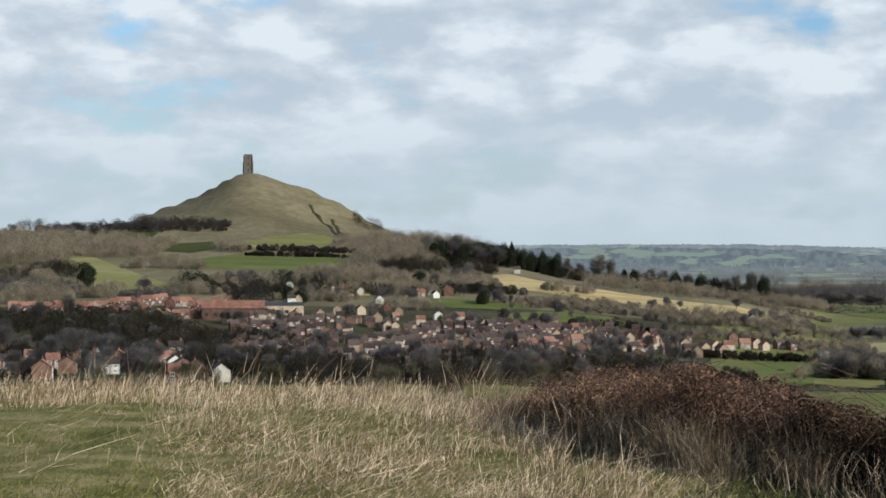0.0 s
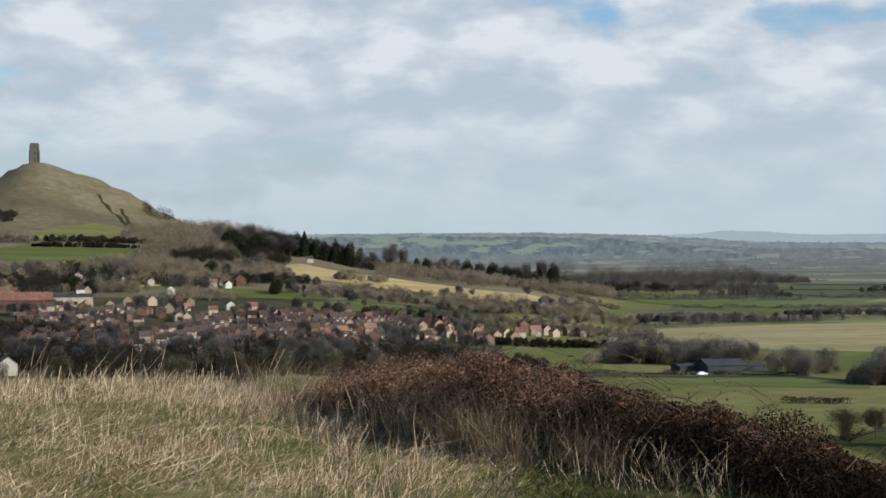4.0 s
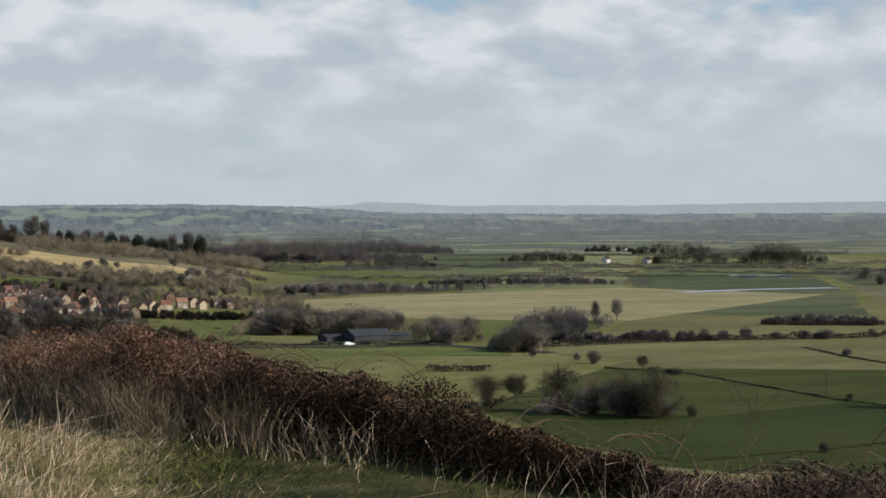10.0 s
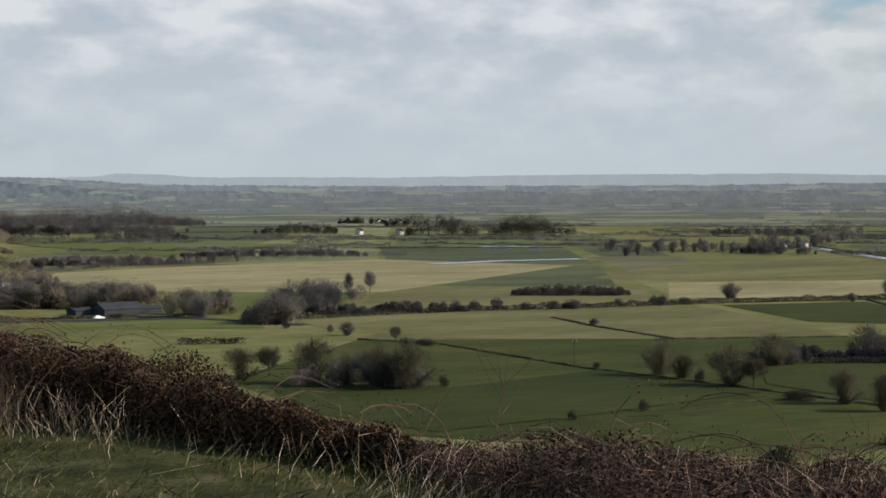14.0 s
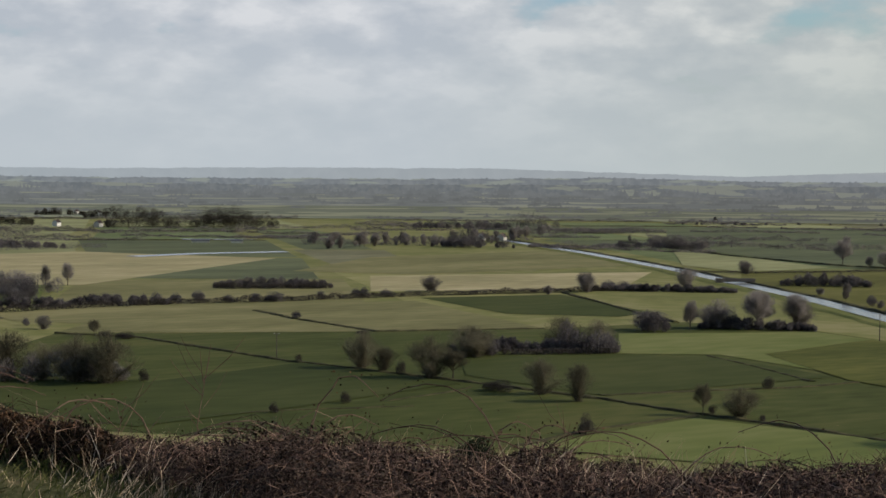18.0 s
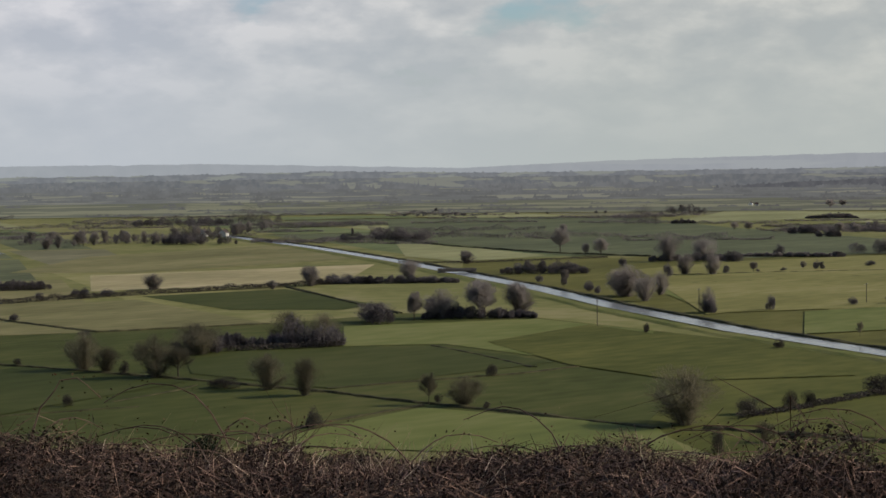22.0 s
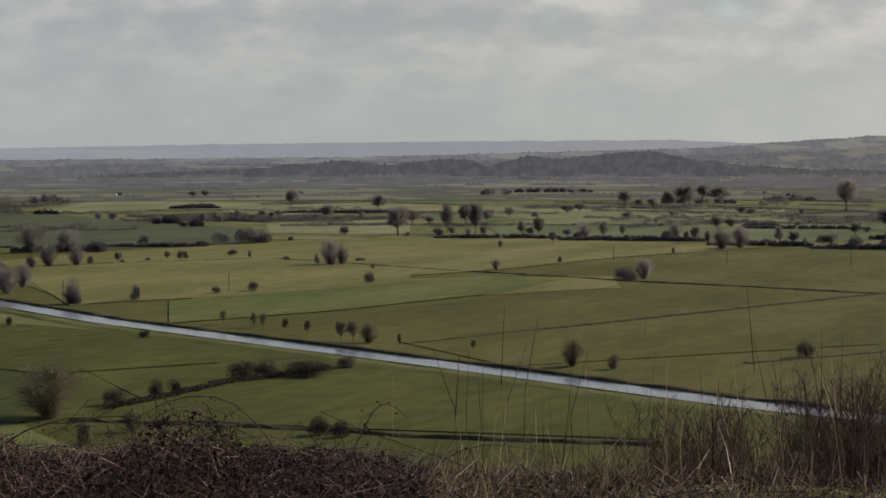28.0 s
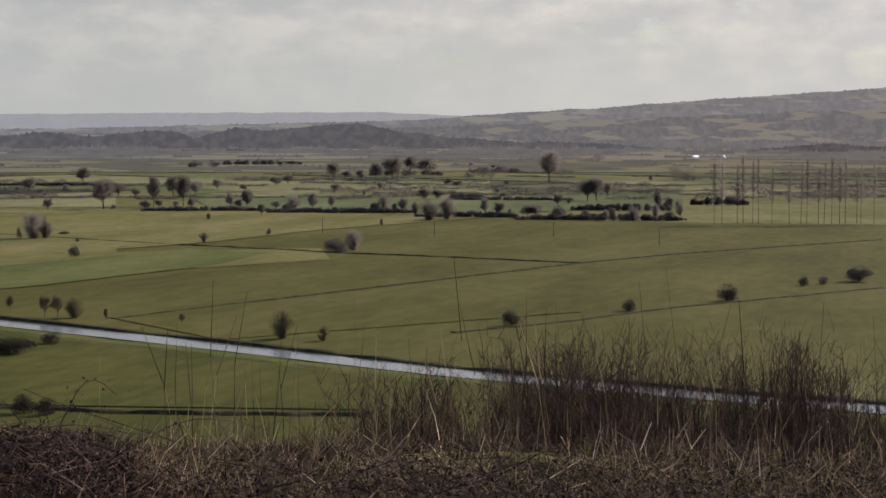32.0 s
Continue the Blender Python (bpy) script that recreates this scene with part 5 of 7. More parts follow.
TREES_BEYOND_C = (
    (1533, 588, 7.3, 9.4), (1720, 595, 6.9, 8.1), (1634, 551, 10.9, 9.9), (1728, 567, 13.9, 10.4), (1367, 483, 5.5, 8.3), (1733, 551, 19.6, 17.3), (1953, 599, 16.9, 14.3),
    (1887, 561, 16.3, 21.3), (1022, 318, 8.8, 5.4), (1020, 323, 6.1, 3.4), (1010, 264, 9.9, 4.6), (1012, 256, 7.3, 6.0), (1002, 247, 4.6, 2.9), (999, 236, 6.5, 7.2),
    (999, 232, 7.2, 8.5), (990, 200, 5.1, 3.8), (981, 187, 5.7, 3.2), (982, 183, 6.3, 3.8), (994, 147, 8.9, 3.8), (1240, 249, 13.7, 12.0), (1241, 243, 15.3, 10.4),
    (1293, 245, 10.9, 6.7), (1647, 368, 26.8, 18.2), (1146, 250, 7.4, 6.0),
)
WILLOWS_BEYOND = (
    (554, 462, 11.4, 11.4), (566, 453, 8.7, 6.0), (679, 528, 9.3, 7.1), (687, 518, 10.9, 7.1), (770, 611, 13.1, 12.5), (798, 608, 11.1, 12.7), (509, 386, 8.1, 5.7),
    (742, 411, 11.8, 9.7), (746, 407, 9.2, 5.9), (1023, 389, 9.7, 9.0), (1039, 336, 10.4, 8.3), (1024, 311, 6.8, 4.8), (951, 281, 11.3, 9.4), (967, 275, 11.5, 10.8),
    (742, 325, 4.1, 4.1), (713, 244, 8.1, 6.7), (986, 172, 7.6, 6.4), (990, 160, 8.9, 5.1),
)
BUSHES_BEYOND_A = (
    (596, 547, 3.6, 3.6), (577, 501, 3.4, 4.4), (564, 484, 2.8, 2.1), (659, 523, 6.7, 4.8), (699, 519, 4.1, 3.3), (710, 593, 5.3, 4.7), (1336, 1426, 3.1, 3.7),
    (1347, 1416, 3.1, 4.3), (1352, 1412, 3.1, 3.7), (1368, 1398, 3.1, 3.7), (1378, 1388, 3.7, 4.3), (1385, 1383, 3.7, 6.2), (1392, 1376, 3.1, 3.7), (1420, 1383, 3.1, 3.8),
    (1464, 1376, 3.2, 5.1), (1489, 1353, 2.6, 3.2), (1530, 1316, 3.2, 4.5), (1538, 1309, 3.2, 3.8), (1506, 1550, 4.8, 6.2), (910, 949, 6.7, 10.0), (853, 596, 6.6, 6.6),
    (718, 514, 1.7, 2.2),
)
BUSHES_BEYOND_B = (
    (734, 510, 1.7, 3.4), (754, 504, 4.6, 3.5), (756, 502, 4.0, 2.6), (794, 498, 3.0, 5.9), (778, 478, 4.1, 1.7), (766, 449, 2.3, 3.9), (745, 420, 5.4, 2.4),
    (776, 413, 1.7, 5.0), (726, 380, 2.1, 1.6), (643, 338, 4.6, 4.6), (530, 374, 5.4, 4.1), (568, 364, 3.2, 3.4), (583, 357, 4.3, 3.9), (506, 382, 5.2, 4.0),
    (945, 551, 2.8, 4.2), (1882, 1144, 3.5, 4.2), (1306, 693, 3.8, 5.6), (1296, 732, 3.8, 3.8), (1270, 728, 3.3, 3.3), (1045, 499, 5.1, 7.4), (1024, 511, 2.9, 3.6),
    (1383, 570, 4.7, 5.7),
)
BUSHES_BEYOND_C = (
    (1294, 434, 4.3, 2.6), (1455, 474, 4.9, 3.9), (1037, 341, 6.2, 5.5), (1035, 348, 3.5, 4.2), (1254, 375, 8.3, 8.3), (1257, 365, 6.6, 6.6), (1573, 446, 5.2, 8.3),
    (1530, 426, 5.0, 10.1), (1021, 275, 3.4, 4.7), (926, 403, 3.8, 2.6), (803, 318, 3.3, 2.2), (900, 292, 3.6, 2.1), (702, 248, 5.7, 9.4), (1165, 187, 11.2, 5.2),
    (1143, 177, 7.3, 6.6), (1145, 171, 5.1, 2.6), (1572, 391, 4.1, 5.1), (1292, 324, 3.4, 4.2), (1380, 351, 3.2, 3.6), (1191, 252, 4.6, 3.1),
)
for kind, rows, label in (
    ("tree", TREES_BEYOND_A + TREES_BEYOND_B + TREES_BEYOND_C, "spreading leafless tree on the far moor"), ("willow", WILLOWS_BEYOND, "broad leafless pollard willow on the far moor"),
    ("bush", BUSHES_BEYOND_A + BUSHES_BEYOND_B + BUSHES_BEYOND_C, "dark rounded bush on the far moor"),
):
    for x, y, h, w in rows:
        plant(kind, x, y, h * 1.14, w * (1.15 if kind == "bush" else 1.4), label, "tree" if kind != "bush" else "bush", "trees beyond the river")
COPSES_BEYOND = (
    (646, 589, 42, 5, 6.1, -0.83, "D"), (1244, 1019, 36, 9, 18.4, -0.88, "D"), (1528, 1191, 49, 6, 12.3, -0.91, "D"), (1285, 1002, 21, 5, 4.7, -0.91, "D"), (905, 969, 11, 5, 5.1, -0.75, "D"),
    (1139, 771, 28, 5, 7.0, -0.98, "D"), (1491, 974, 34, 5, 5.1, -0.99, "D"), (905, 562, 36, 5, 8.8, -1.02, "D"), (784, 580, 12, 5, 6.8, -0.93, "D"), (866, 565, 8, 5, 3.0, -0.99, "D"),
    (2105, 923, 33, 7, 13.1, -1.16, "D"), (2281, 917, 117, 5, 7.8, -1.19, "D"), (1042, 400, 6, 5, 4.3, -1.2, "D"), (1244, 339, 27, 5, 3.7, -1.3, "D"), (986, 214, 13, 5, 7.7, -1.36, "D"),
    (1104, 200, 64, 5, 4.3, -1.39, "D"), (992, 153, 10, 5, 5.7, -1.42, "D"), (1203, 151, 40, 5, 5.4, -1.45, "D"), (1097, 723, 17, 5, 5.8, -0.99, "D"), (1479, 972, 51, 5, 3.9, -0.99, "D"),
    (1713, 262, 44, 9, 18.7, -1.42, "W"), (1756, 465, 29, 7, 15.0, -1.31, "W"), (792, 1479, 93, 11, 21.3, -0.49, "K"), (879, 1854, 98, 7, 14.3, -0.44, "K"), (857, 1990, 58, 5, 9.6, -0.41, "K"),
    (742, 1530, 66, 24, 19.0, -0.46, "K"), (812, 1484, 84, 24, 20.0, -0.5, "K"), (640, 1650, 80, 18, 12.0, -0.4, "K"),
)
HEDGES_BEYOND = (
    (1020, 446, 78, 5, 2.8, -1.16, "W"), (1024, 358, 90, 5, 3.1, -1.23, "W"), (994, 271, 59, 5, 3.3, -1.3, "W"), (987, 191, 96, 5, 3.5, -1.38, "W"), (1233, 304, 89, 5, 2.8, -1.33, "W"), (1838, 568, 79, 5, 8.6, -1.27, "W"), (1978, 504, 58, 5, 7.8, -1.32, "W"), (779, 601, 47, 5, 4.4, -0.91, "W"), (847, 584, 62, 5, 2.3, -0.97, "W"), (1213, 779, 110, 5, 3.7, -1.0, "W"), (1418, 769, 122, 5, 3.1, -1.07, "W"),
)
for i, (x, y, long, deep, high, turn, kind) in enumerate(COPSES_BEYOND + HEDGES_BEYOND):
    mat, look_of = {"D": (M_DIM, "dark grey-brown leafless copse"), "W": (M_GREYWOOD, "hazy grey leafless wood"), "K": (M_DUSK, "dense dark wood")}[kind]
    wood(x, y, long, deep, high, turn, mat, look_of + " across the moor", 0, 320 + i)

# ---------------- telegraph poles ----------------
def telegraph_pole(x, y, h):
    root = new("telegraph_pole")
    root.location = (x, y, place(x, y))
    child("pole", mesh_of("pole", *tube([(0, 0, -0.3), (0, 0, h)], [0.16, 0.11], 8), M_POLE), root)
    child("crossarm", boxes_mesh("crossarm", [(-0.8, 0.8, -0.06, 0.06, h - 0.6, h - 0.48)], M_POLE), root)
    for s in (-0.7, 0, 0.7):
        child("insulator", boxes_mesh("insulator", [(s - 0.05, s + 0.05, -0.05, 0.05, h - 0.48, h - 0.3)], M_WHITE), root)
    tagged(root, "dark wooden telegraph pole standing in pasture", "telegraph pole", "telegraph poles")


for x, y, h in ((252, 434, 7.4), (442, 380, 9.0), (508, 389, 8.6), (582, 367, 7.5), (827, 299, 7.8), (815, 238, 7.6), (830, 183, 7.6), (784, 125, 6.8)):
    telegraph_pole(x, y, h)

# ---------------- houses ----------------
def gabled(w, d, eave, ridge, wall, roof, over=0.35):
    """Meshes of a gabled house: walls with gables, a roof of two thick slopes, a chimney and its windows."""
    hw, hd = w / 2, d / 2
    wv = [(-hw, -hd, -1.5), (hw, -hd, -1.5), (hw, hd, -1.5), (-hw, hd, -1.5), (-hw, -hd, eave), (hw, -hd, eave), (hw, hd, eave), (-hw, hd, eave), (-hw, 0, ridge - 0.12), (hw, 0, ridge - 0.12)]
    wf = [(0, 1, 5, 4), (2, 3, 7, 6), (1, 2, 6, 9, 5), (3, 0, 4, 8, 7), (3, 2, 1, 0)]
    k = (ridge - eave) / hd
    e2 = eave - over * k
    x0, x1, y1 = -hw - over, hw + over, hd + over
    rv = [(x0, -y1, e2), (x1, -y1, e2), (x1, 0, ridge), (x0, 0, ridge), (x0, y1, e2), (x1, y1, e2)]
    rv += [(x, y, z + 0.18) for x, y, z in rv]
    rf = [(6, 7, 8, 9), (9, 8, 11, 10), (0, 3, 2, 1), (3, 4, 5, 2), (0, 1, 7, 6), (4, 10, 11, 5), (0, 6, 9, 3), (3, 9, 10, 4), (1, 2, 8, 7), (2, 5, 11, 8)]
    return mesh_of("wall", wv, wf, wall), mesh_of("roof", rv, rf, roof)


def house_kind(w, d, eave, ridge, wall, roof, gable_window=False):
    wall_me, roof_me = gabled(w, d, eave, ridge, wall, roof)
    chimney = boxes_mesh("chimney", [(w * 0.3, w * 0.3 + 0.7, -0.35, 0.35, ridge - 0.7, ridge + 1.0), (w * 0.3 + 0.1, w * 0.3 + 0.3, -0.15, 0.15, ridge + 1.0, ridge + 1.35), (w * 0.3 + 0.4, w * 0.3 + 0.6, -0.15, 0.15, ridge + 1.0, ridge + 1.35)], M_BRICK)
    panes, frames = [], []
    for side in (-1, 1):
        for z in ((0.9, 3.4) if eave > 4 else (0.9,)):
            for x in (-w * 0.26, w * 0.26):
                y = side * d / 2
                panes.append(boxes_mesh("pane", [(x - 0.75, x + 0.75, min(y, y + side * 0.05), max(y, y + side * 0.05), z, z + 1.25)], M_GLASS))
                frames.append(boxes_mesh("frame", [(x - 1.0, x + 1.0, min(y, y + side * 0.09), max(y, y + side * 0.09), zz, zz + 0.24) for zz in (z - 0.24, z + 1.25)] + [(x + s - 0.11, x + s + 0.11, min(y, y + side * 0.09), max(y, y + side * 0.09), z, z + 1.25) for s in (-0.86, 0, 0.86)], M_WHITE))
    door = boxes_mesh("door", [(-0.45, 0.45, -d / 2 - 0.06, -d / 2, 0.0, 2.05)], M_DOOR)
    return wall_me, roof_me, chimney, list(zip(frames, panes)), door


HOUSES = {
    "slate": house_kind(6.2, 8.5, 5.0, 7.6, M_BRICK, M_SLATE), "brick": house_kind(6.4, 8.5, 5.2, 8.0, M_BUFF, M_SLATE), "clay": house_kind(6.4, 8.0, 5.1, 8.0, M_BRICK, M_TILE),
    "white": house_kind(8.0, 8.0, 5.2, 8.4, M_RENDER, M_SLATE), "buff": house_kind(8.5, 7.5, 5.2, 8.4, M_BUFF, M_TILE), "bungalow": house_kind(11, 7.5, 2.9, 5.6, M_RENDER, M_TILE),
}
LABELS = {
    "slate": "red-brick terraced house with a brown tiled roof", "brick": "buff-brick terraced house with a dark tiled roof", "clay": "red-brick house with an orange clay-tiled roof",
    "white": "white-rendered detached house with a dark roof", "buff": "pale stone house with a clay-tiled roof", "bungalow": "white-walled bungalow with a red tiled roof",
}


def house(kind, x, y, turn, size=1.0, group="houses of the town"):
    wall_me, roof_me, chimney, windows, door = HOUSES[kind]
    root = new("house")
    root.matrix_world = Matrix.LocRotScale((x, y, place(x, y)), Euler((0, 0, turn)), (size, size, size))
    child("wall", wall_me, root)
    child("chimney", chimney, child("roof", roof_me, root))
    for fr, pa in windows[:4] if math.hypot(x, y) < 760 else windows[1:3]:
        child("pane", pa, child("window", fr, root))
    child("door", door, root)
    return tagged(root, LABELS[kind], "house", group)


TERRACES_OLD = (
    (-117, 960, -103, 968, 4), (-103, 968, -95, 981, 3), (-96, 917, -83, 924, 4), (-83, 918, -79, 932, 2), (-78, 932, -71, 951, 3), (-72, 894, -63, 908, 3), (-67, 965, -56, 972, 3),
    (-98, 847, -92, 855, 3), (-90, 861, -85, 868, 2), (-84, 755, -75, 773, 4), (-69, 773, -64, 781, 2), (-62, 765, -57, 773, 2), (-57, 791, -52, 849, 4), (-42, 703, -38, 718, 2),
)
TERRACES_MID = (
    (-31, 748, -17, 820, 5), (-14, 774, -2, 801, 5), (-37, 819, -23, 878, 5), (-23, 858, -6, 891, 5), (-15, 670, -8, 639, 3), (-1, 733, 4, 766, 2), (4, 865, 18, 879, 4), (17, 831, 32, 861, 4), (-4, 917, 14, 924, 4), (22, 892, 35, 909, 3),
    (-5, 711, 1, 676, 2),
)
TERRACES_NEW = (
    (38, 923, 49, 935, 4), (50, 916, 60, 928, 4), (36, 863, 46, 882, 3), (65, 926, 81, 951, 5), (34, 766, 49, 865, 6), (26, 709, 39, 755, 4), (20, 666, 27, 695, 3), (46, 681, 56, 738, 4), (67, 835, 78, 887, 4), (82, 920, 97, 920, 5),
    (90, 839, 107, 898, 5), (25, 932, 34, 941, 3), (49, 823, 61, 885, 3), (174, 922, 180, 918, 2), (119, 925, 129, 937, 2),
)
TERRACES_CLAY = (
    (-224, 1011, -219, 1020, 3), (-216, 1003, -204, 1015, 5), (-204, 1012, -190, 1028, 6), (-192, 1041, -174, 1061, 7), (-174, 1061, -169, 1076, 3), (-161, 1049, -148, 1057, 5), (-144, 1023, -132, 1038, 4), (-134, 1051, -129, 1066, 2),
    (-184, 991, -176, 993, 2), (-243, 1008, -233, 1011, 3), (-221, 960, -215, 974, 2), (-156, 975, -132, 984, 6),
)
TAKEN = []
for kind, other, rows in (("slate", "brick", TERRACES_OLD + TERRACES_MID), ("slate", "clay", TERRACES_NEW), ("clay", "buff", TERRACES_CLAY)):
    for x0, y0, x1, y1, n in rows:
        turn = PICK.uniform(-0.2, 0.32)
        for i in range(n):
            q = i / max(1, n - 1)
            x, y = x0 + (x1 - x0) * q, y0 + (y1 - y0) * q
            TAKEN.append((x, y))
            gable = kind == "clay" and PICK.random() < 0.35
            house(kind if PICK.random() > 0.14 else other, x, y, turn + PICK.uniform(-0.05, 0.05) + (math.pi / 2 if gable else 0), PICK.uniform(0.66, 0.75))
CREAM_SPOTS = (
    (-82, 996), (-69, 998), (-60, 1015), (-47, 1017), (-36, 974), (-25, 1017), (-12, 960), (-29, 923), (-25, 923), (9, 978), (21, 938), (65, 864), (85, 868), (94, 906), (57, 895), (58, 857), (107, 898),
    (107, 850), (121, 891), (121, 848), (128, 874), (136, 869), (154, 909), (164, 909), (154, 948), (104, 919), (126, 930), (135, 887), (161, 919),
)
WHITE_SPOTS = (
    (-26, 982), (-33, 1043), (-39, 1087), (-17, 1277), (-14, 1138), (-8, 1155), (-92, 1082), (-102, 1186), (-88, 1086), (-110, 1176), (-121, 1173), (-5, 1132), (20, 1211), (25, 1203), (22, 1266), (7, 1292),
    (-3, 991), (19, 972), (28, 1389), (56, 1348), (102, 876), (143, 892), (-177, 1019), (-170, 1020), (-71, 1151), (-54, 1147), (188, 1085), (189, 884),
)
for kind, spots, size in (("buff", CREAM_SPOTS, 0.62), ("white", WHITE_SPOTS, 0.6), ("clay", ((3, 1149), (-64, 1152)), 0.8)):
    for x, y in spots:
        TAKEN.append((x, y))
        house(kind if PICK.random() > (0.45 if kind == "white" else 0.2) else PICK.choice(("clay", "buff")), x, y, PICK.choice((math.pi / 2 + 0.3, math.pi / 2 + 0.12, 0.15)) + PICK.uniform(-0.15, 0.15), size * PICK.uniform(0.9, 1.1))
for kind, spots, size in (
    ("white", ((-150, 781), (-119, 637), (-99, 656), (-75, 599), (-124, 739)), 0.7), ("clay", ((-114, 649), (-137, 609), (-88, 589), (-190, 779), (-160, 691), (-118, 737)), 0.78),
    ("clay", ((-132, 674), (-124, 681), (-106, 655), (-103, 668), (-144, 657), (-84, 604), (-148, 709), (-148, 620)), 0.85), ("slate", ((-110, 733), (-135, 640), (-92, 628), (-158, 640)), 0.85),
):
    for x, y in spots:
        TAKEN.append((x, y))
        house(kind, x, y, PICK.choice((0.2, math.pi / 2 + 0.25)) + PICK.uniform(-0.1, 0.1), size * PICK.uniform(0.9, 1.1), "houses below the viewpoint hill")

# further roofs between the terraces
FILL = random.Random(14)
CROWD = []
for row in range(20):
    d = 690 + row * 15
    for i in range(26):
        az = -6.5 + i * 0.6 + FILL.uniform(-0.2, 0.2)
        dd = d + FILL.uniform(-5, 5) + 10 * math.sin(i * 0.7 + row)
        x, y = dd * math.sin(radians(az)), dd * math.cos(radians(az))
        if FILL.random() < 0.62 or az > 8.0 or (az > 4 and d < 800) or any(math.hypot(x - a, y - b) < 8 for a, b in TAKEN):
            continue
        TAKEN.append((x, y))
        CROWD.append((FILL.choice(("slate", "slate", "slate", "brick")), x, y, 0.2 * math.sin(row * 1.3) + FILL.choice((0.1, 0.1, 0.1, math.pi / 2)), FILL.uniform(0.6, 0.72)))


def crowd(homes):
    """The terraces too far off to count, joined: walls and roofs of many houses."""
    slots = [M_BRICK, M_BUFF, M_RENDER, M_SLATE, M_TILE]
    v, f, m = [], [], []
    for kind, x, y, turn, size in homes:
        to = Matrix.LocRotScale((x, y, place(x, y)), Euler((0, 0, turn)), (size, size, size))
        for me in HOUSES[kind][:3]:
            k = len(v)
            v += [tuple(to @ q.co) for q in me.vertices]
            f += [tuple(i + k for i in q.vertices) for q in me.polygons]
            m += [slots.index(me.materials[0])] * len(me.polygons)
    me = mesh_of("terraces", v, f, None)
    for s in slots:
        me.materials.append(s)
    me.polygons.foreach_set("material_index", m)
    tagged(new("terraces", me), "crowded brick terraces of the town, roofs and gables", "houses", kind="stuff")


crowd(CROWD)


def hall(x, y, w, d, eave, ridge, turn, wall, roof, label, category):
    wall_me, roof_me = gabled(w, d, eave, ridge, wall, roof)
    root = new(category.replace(" ", "_"))
    root.matrix_world = Matrix.LocRotScale((x, y, place(x, y)), Euler((0, 0, turn)), None)
    child("wall", wall_me, root)
    child("roof", roof_me, root)
    for i in range(int(w / 5) if category == "school" else 0):
        px = -w / 2 + 2.5 + i * 5
        child("window", boxes_mesh("window", [(px - 1, px + 1, -d / 2 - 0.06, -d / 2, 1.5, min(eave - 0.5, 3.5))], M_GLASS), root)
    return tagged(root, label, category)


hall(-116, 985, 34, 14, 6, 10, 0.1, M_BRICK, M_TILE, "long red-brick school hall with an orange roof", "school")
hall(-90, 1004, 22, 9, 6, 7.5, 0.2, M_BUFF, M_SHEET, "long pale block with a shallow grey roof", "school")
hall(190, 684, 17, 11, 2.6, 4.7, 0.22, M_SHEET, M_SHEET, "dark grey sheet-clad farm barn on the moor", "barn")
hall(177, 689, 9, 8, 1.9, 2.6, 0.22, M_SHEET, M_SHEET, "low dark lean-to farm shed beside the barn", "shed")
hall(203, 689, 10, 8, 1.9, 2.8, 0.22, M_SHEET, M_SHEET, "low dark farm shed beside the barn", "shed")
for x, y, k in ((685, 1597, "white"), (712, 1562, "white"), (850, 1140, "white"), (848, 1111, "white"), (653, 2148, "white")):
    house(k, x, y, 0.5, 0.75, "farmhouses on the moor")

# ---------------- the tower on the conical hill ----------------
def tower():
    x, y = -207, 1889
    z = place(x, y)
    root = new("church_tower")
    root.matrix_world = pose(x, y, z, 0, 0, 12)
    b = []
    for z0, z1, r in ((-1, 7, 4.2), (7, 14, 4.0), (14, 20, 3.8)):
        b.append((-r, r, -r, r, z0, z1))
        b.append((-r - 0.2, r + 0.2, -r - 0.2, r + 0.2, z1 - 0.3, z1))
    child("tower_body", boxes_mesh("tower_body", b, M_STONE), root)
    for sx in (-1, 1):
        for sy in (-1, 1):
            child("buttress", boxes_mesh("buttress", [(min(sx * 3.7, sx * 5.1), max(sx * 3.7, sx * 5.1), min(sy * 3.7, sy * 5.1), max(sy * 3.7, sy * 5.1), -1, 13), (min(sx * 3.6, sx * 4.5), max(sx * 3.6, sx * 4.5), min(sy * 3.6, sy * 4.5), max(sy * 3.6, sy * 4.5), 13, 19.5)], M_STONE), root)
    for k in range(4):
        for s in (-3.1, -1.05, 1.05, 3.1):
            q = (s - 0.55, s + 0.55, -3.8, -3.4, 20, 20.9) if k == 0 else (s - 0.55, s + 0.55, 3.4, 3.8, 20, 20.9) if k == 1 else (-3.8, -3.4, s - 0.55, s + 0.55, 20, 20.9) if k == 2 else (3.4, 3.8, s - 0.55, s + 0.55, 20, 20.9)
            child("battlement", boxes_mesh("battlement", [q], M_STONE), root)
    for zz in (2, 9, 15.5):
        for sy in (-1, 1):
            r = 4.2 if zz < 7 else 4.0 if zz < 14 else 3.8
            child("opening", boxes_mesh("opening", [(-0.8, 0.8, min(sy * r, sy * (r + 0.03)), max(sy * r, sy * (r + 0.03)), zz, zz + 3.2)], M_GLASS), root)
    tagged(root, "roofless dark stone church tower on a grassy hilltop", "tower")


tower()

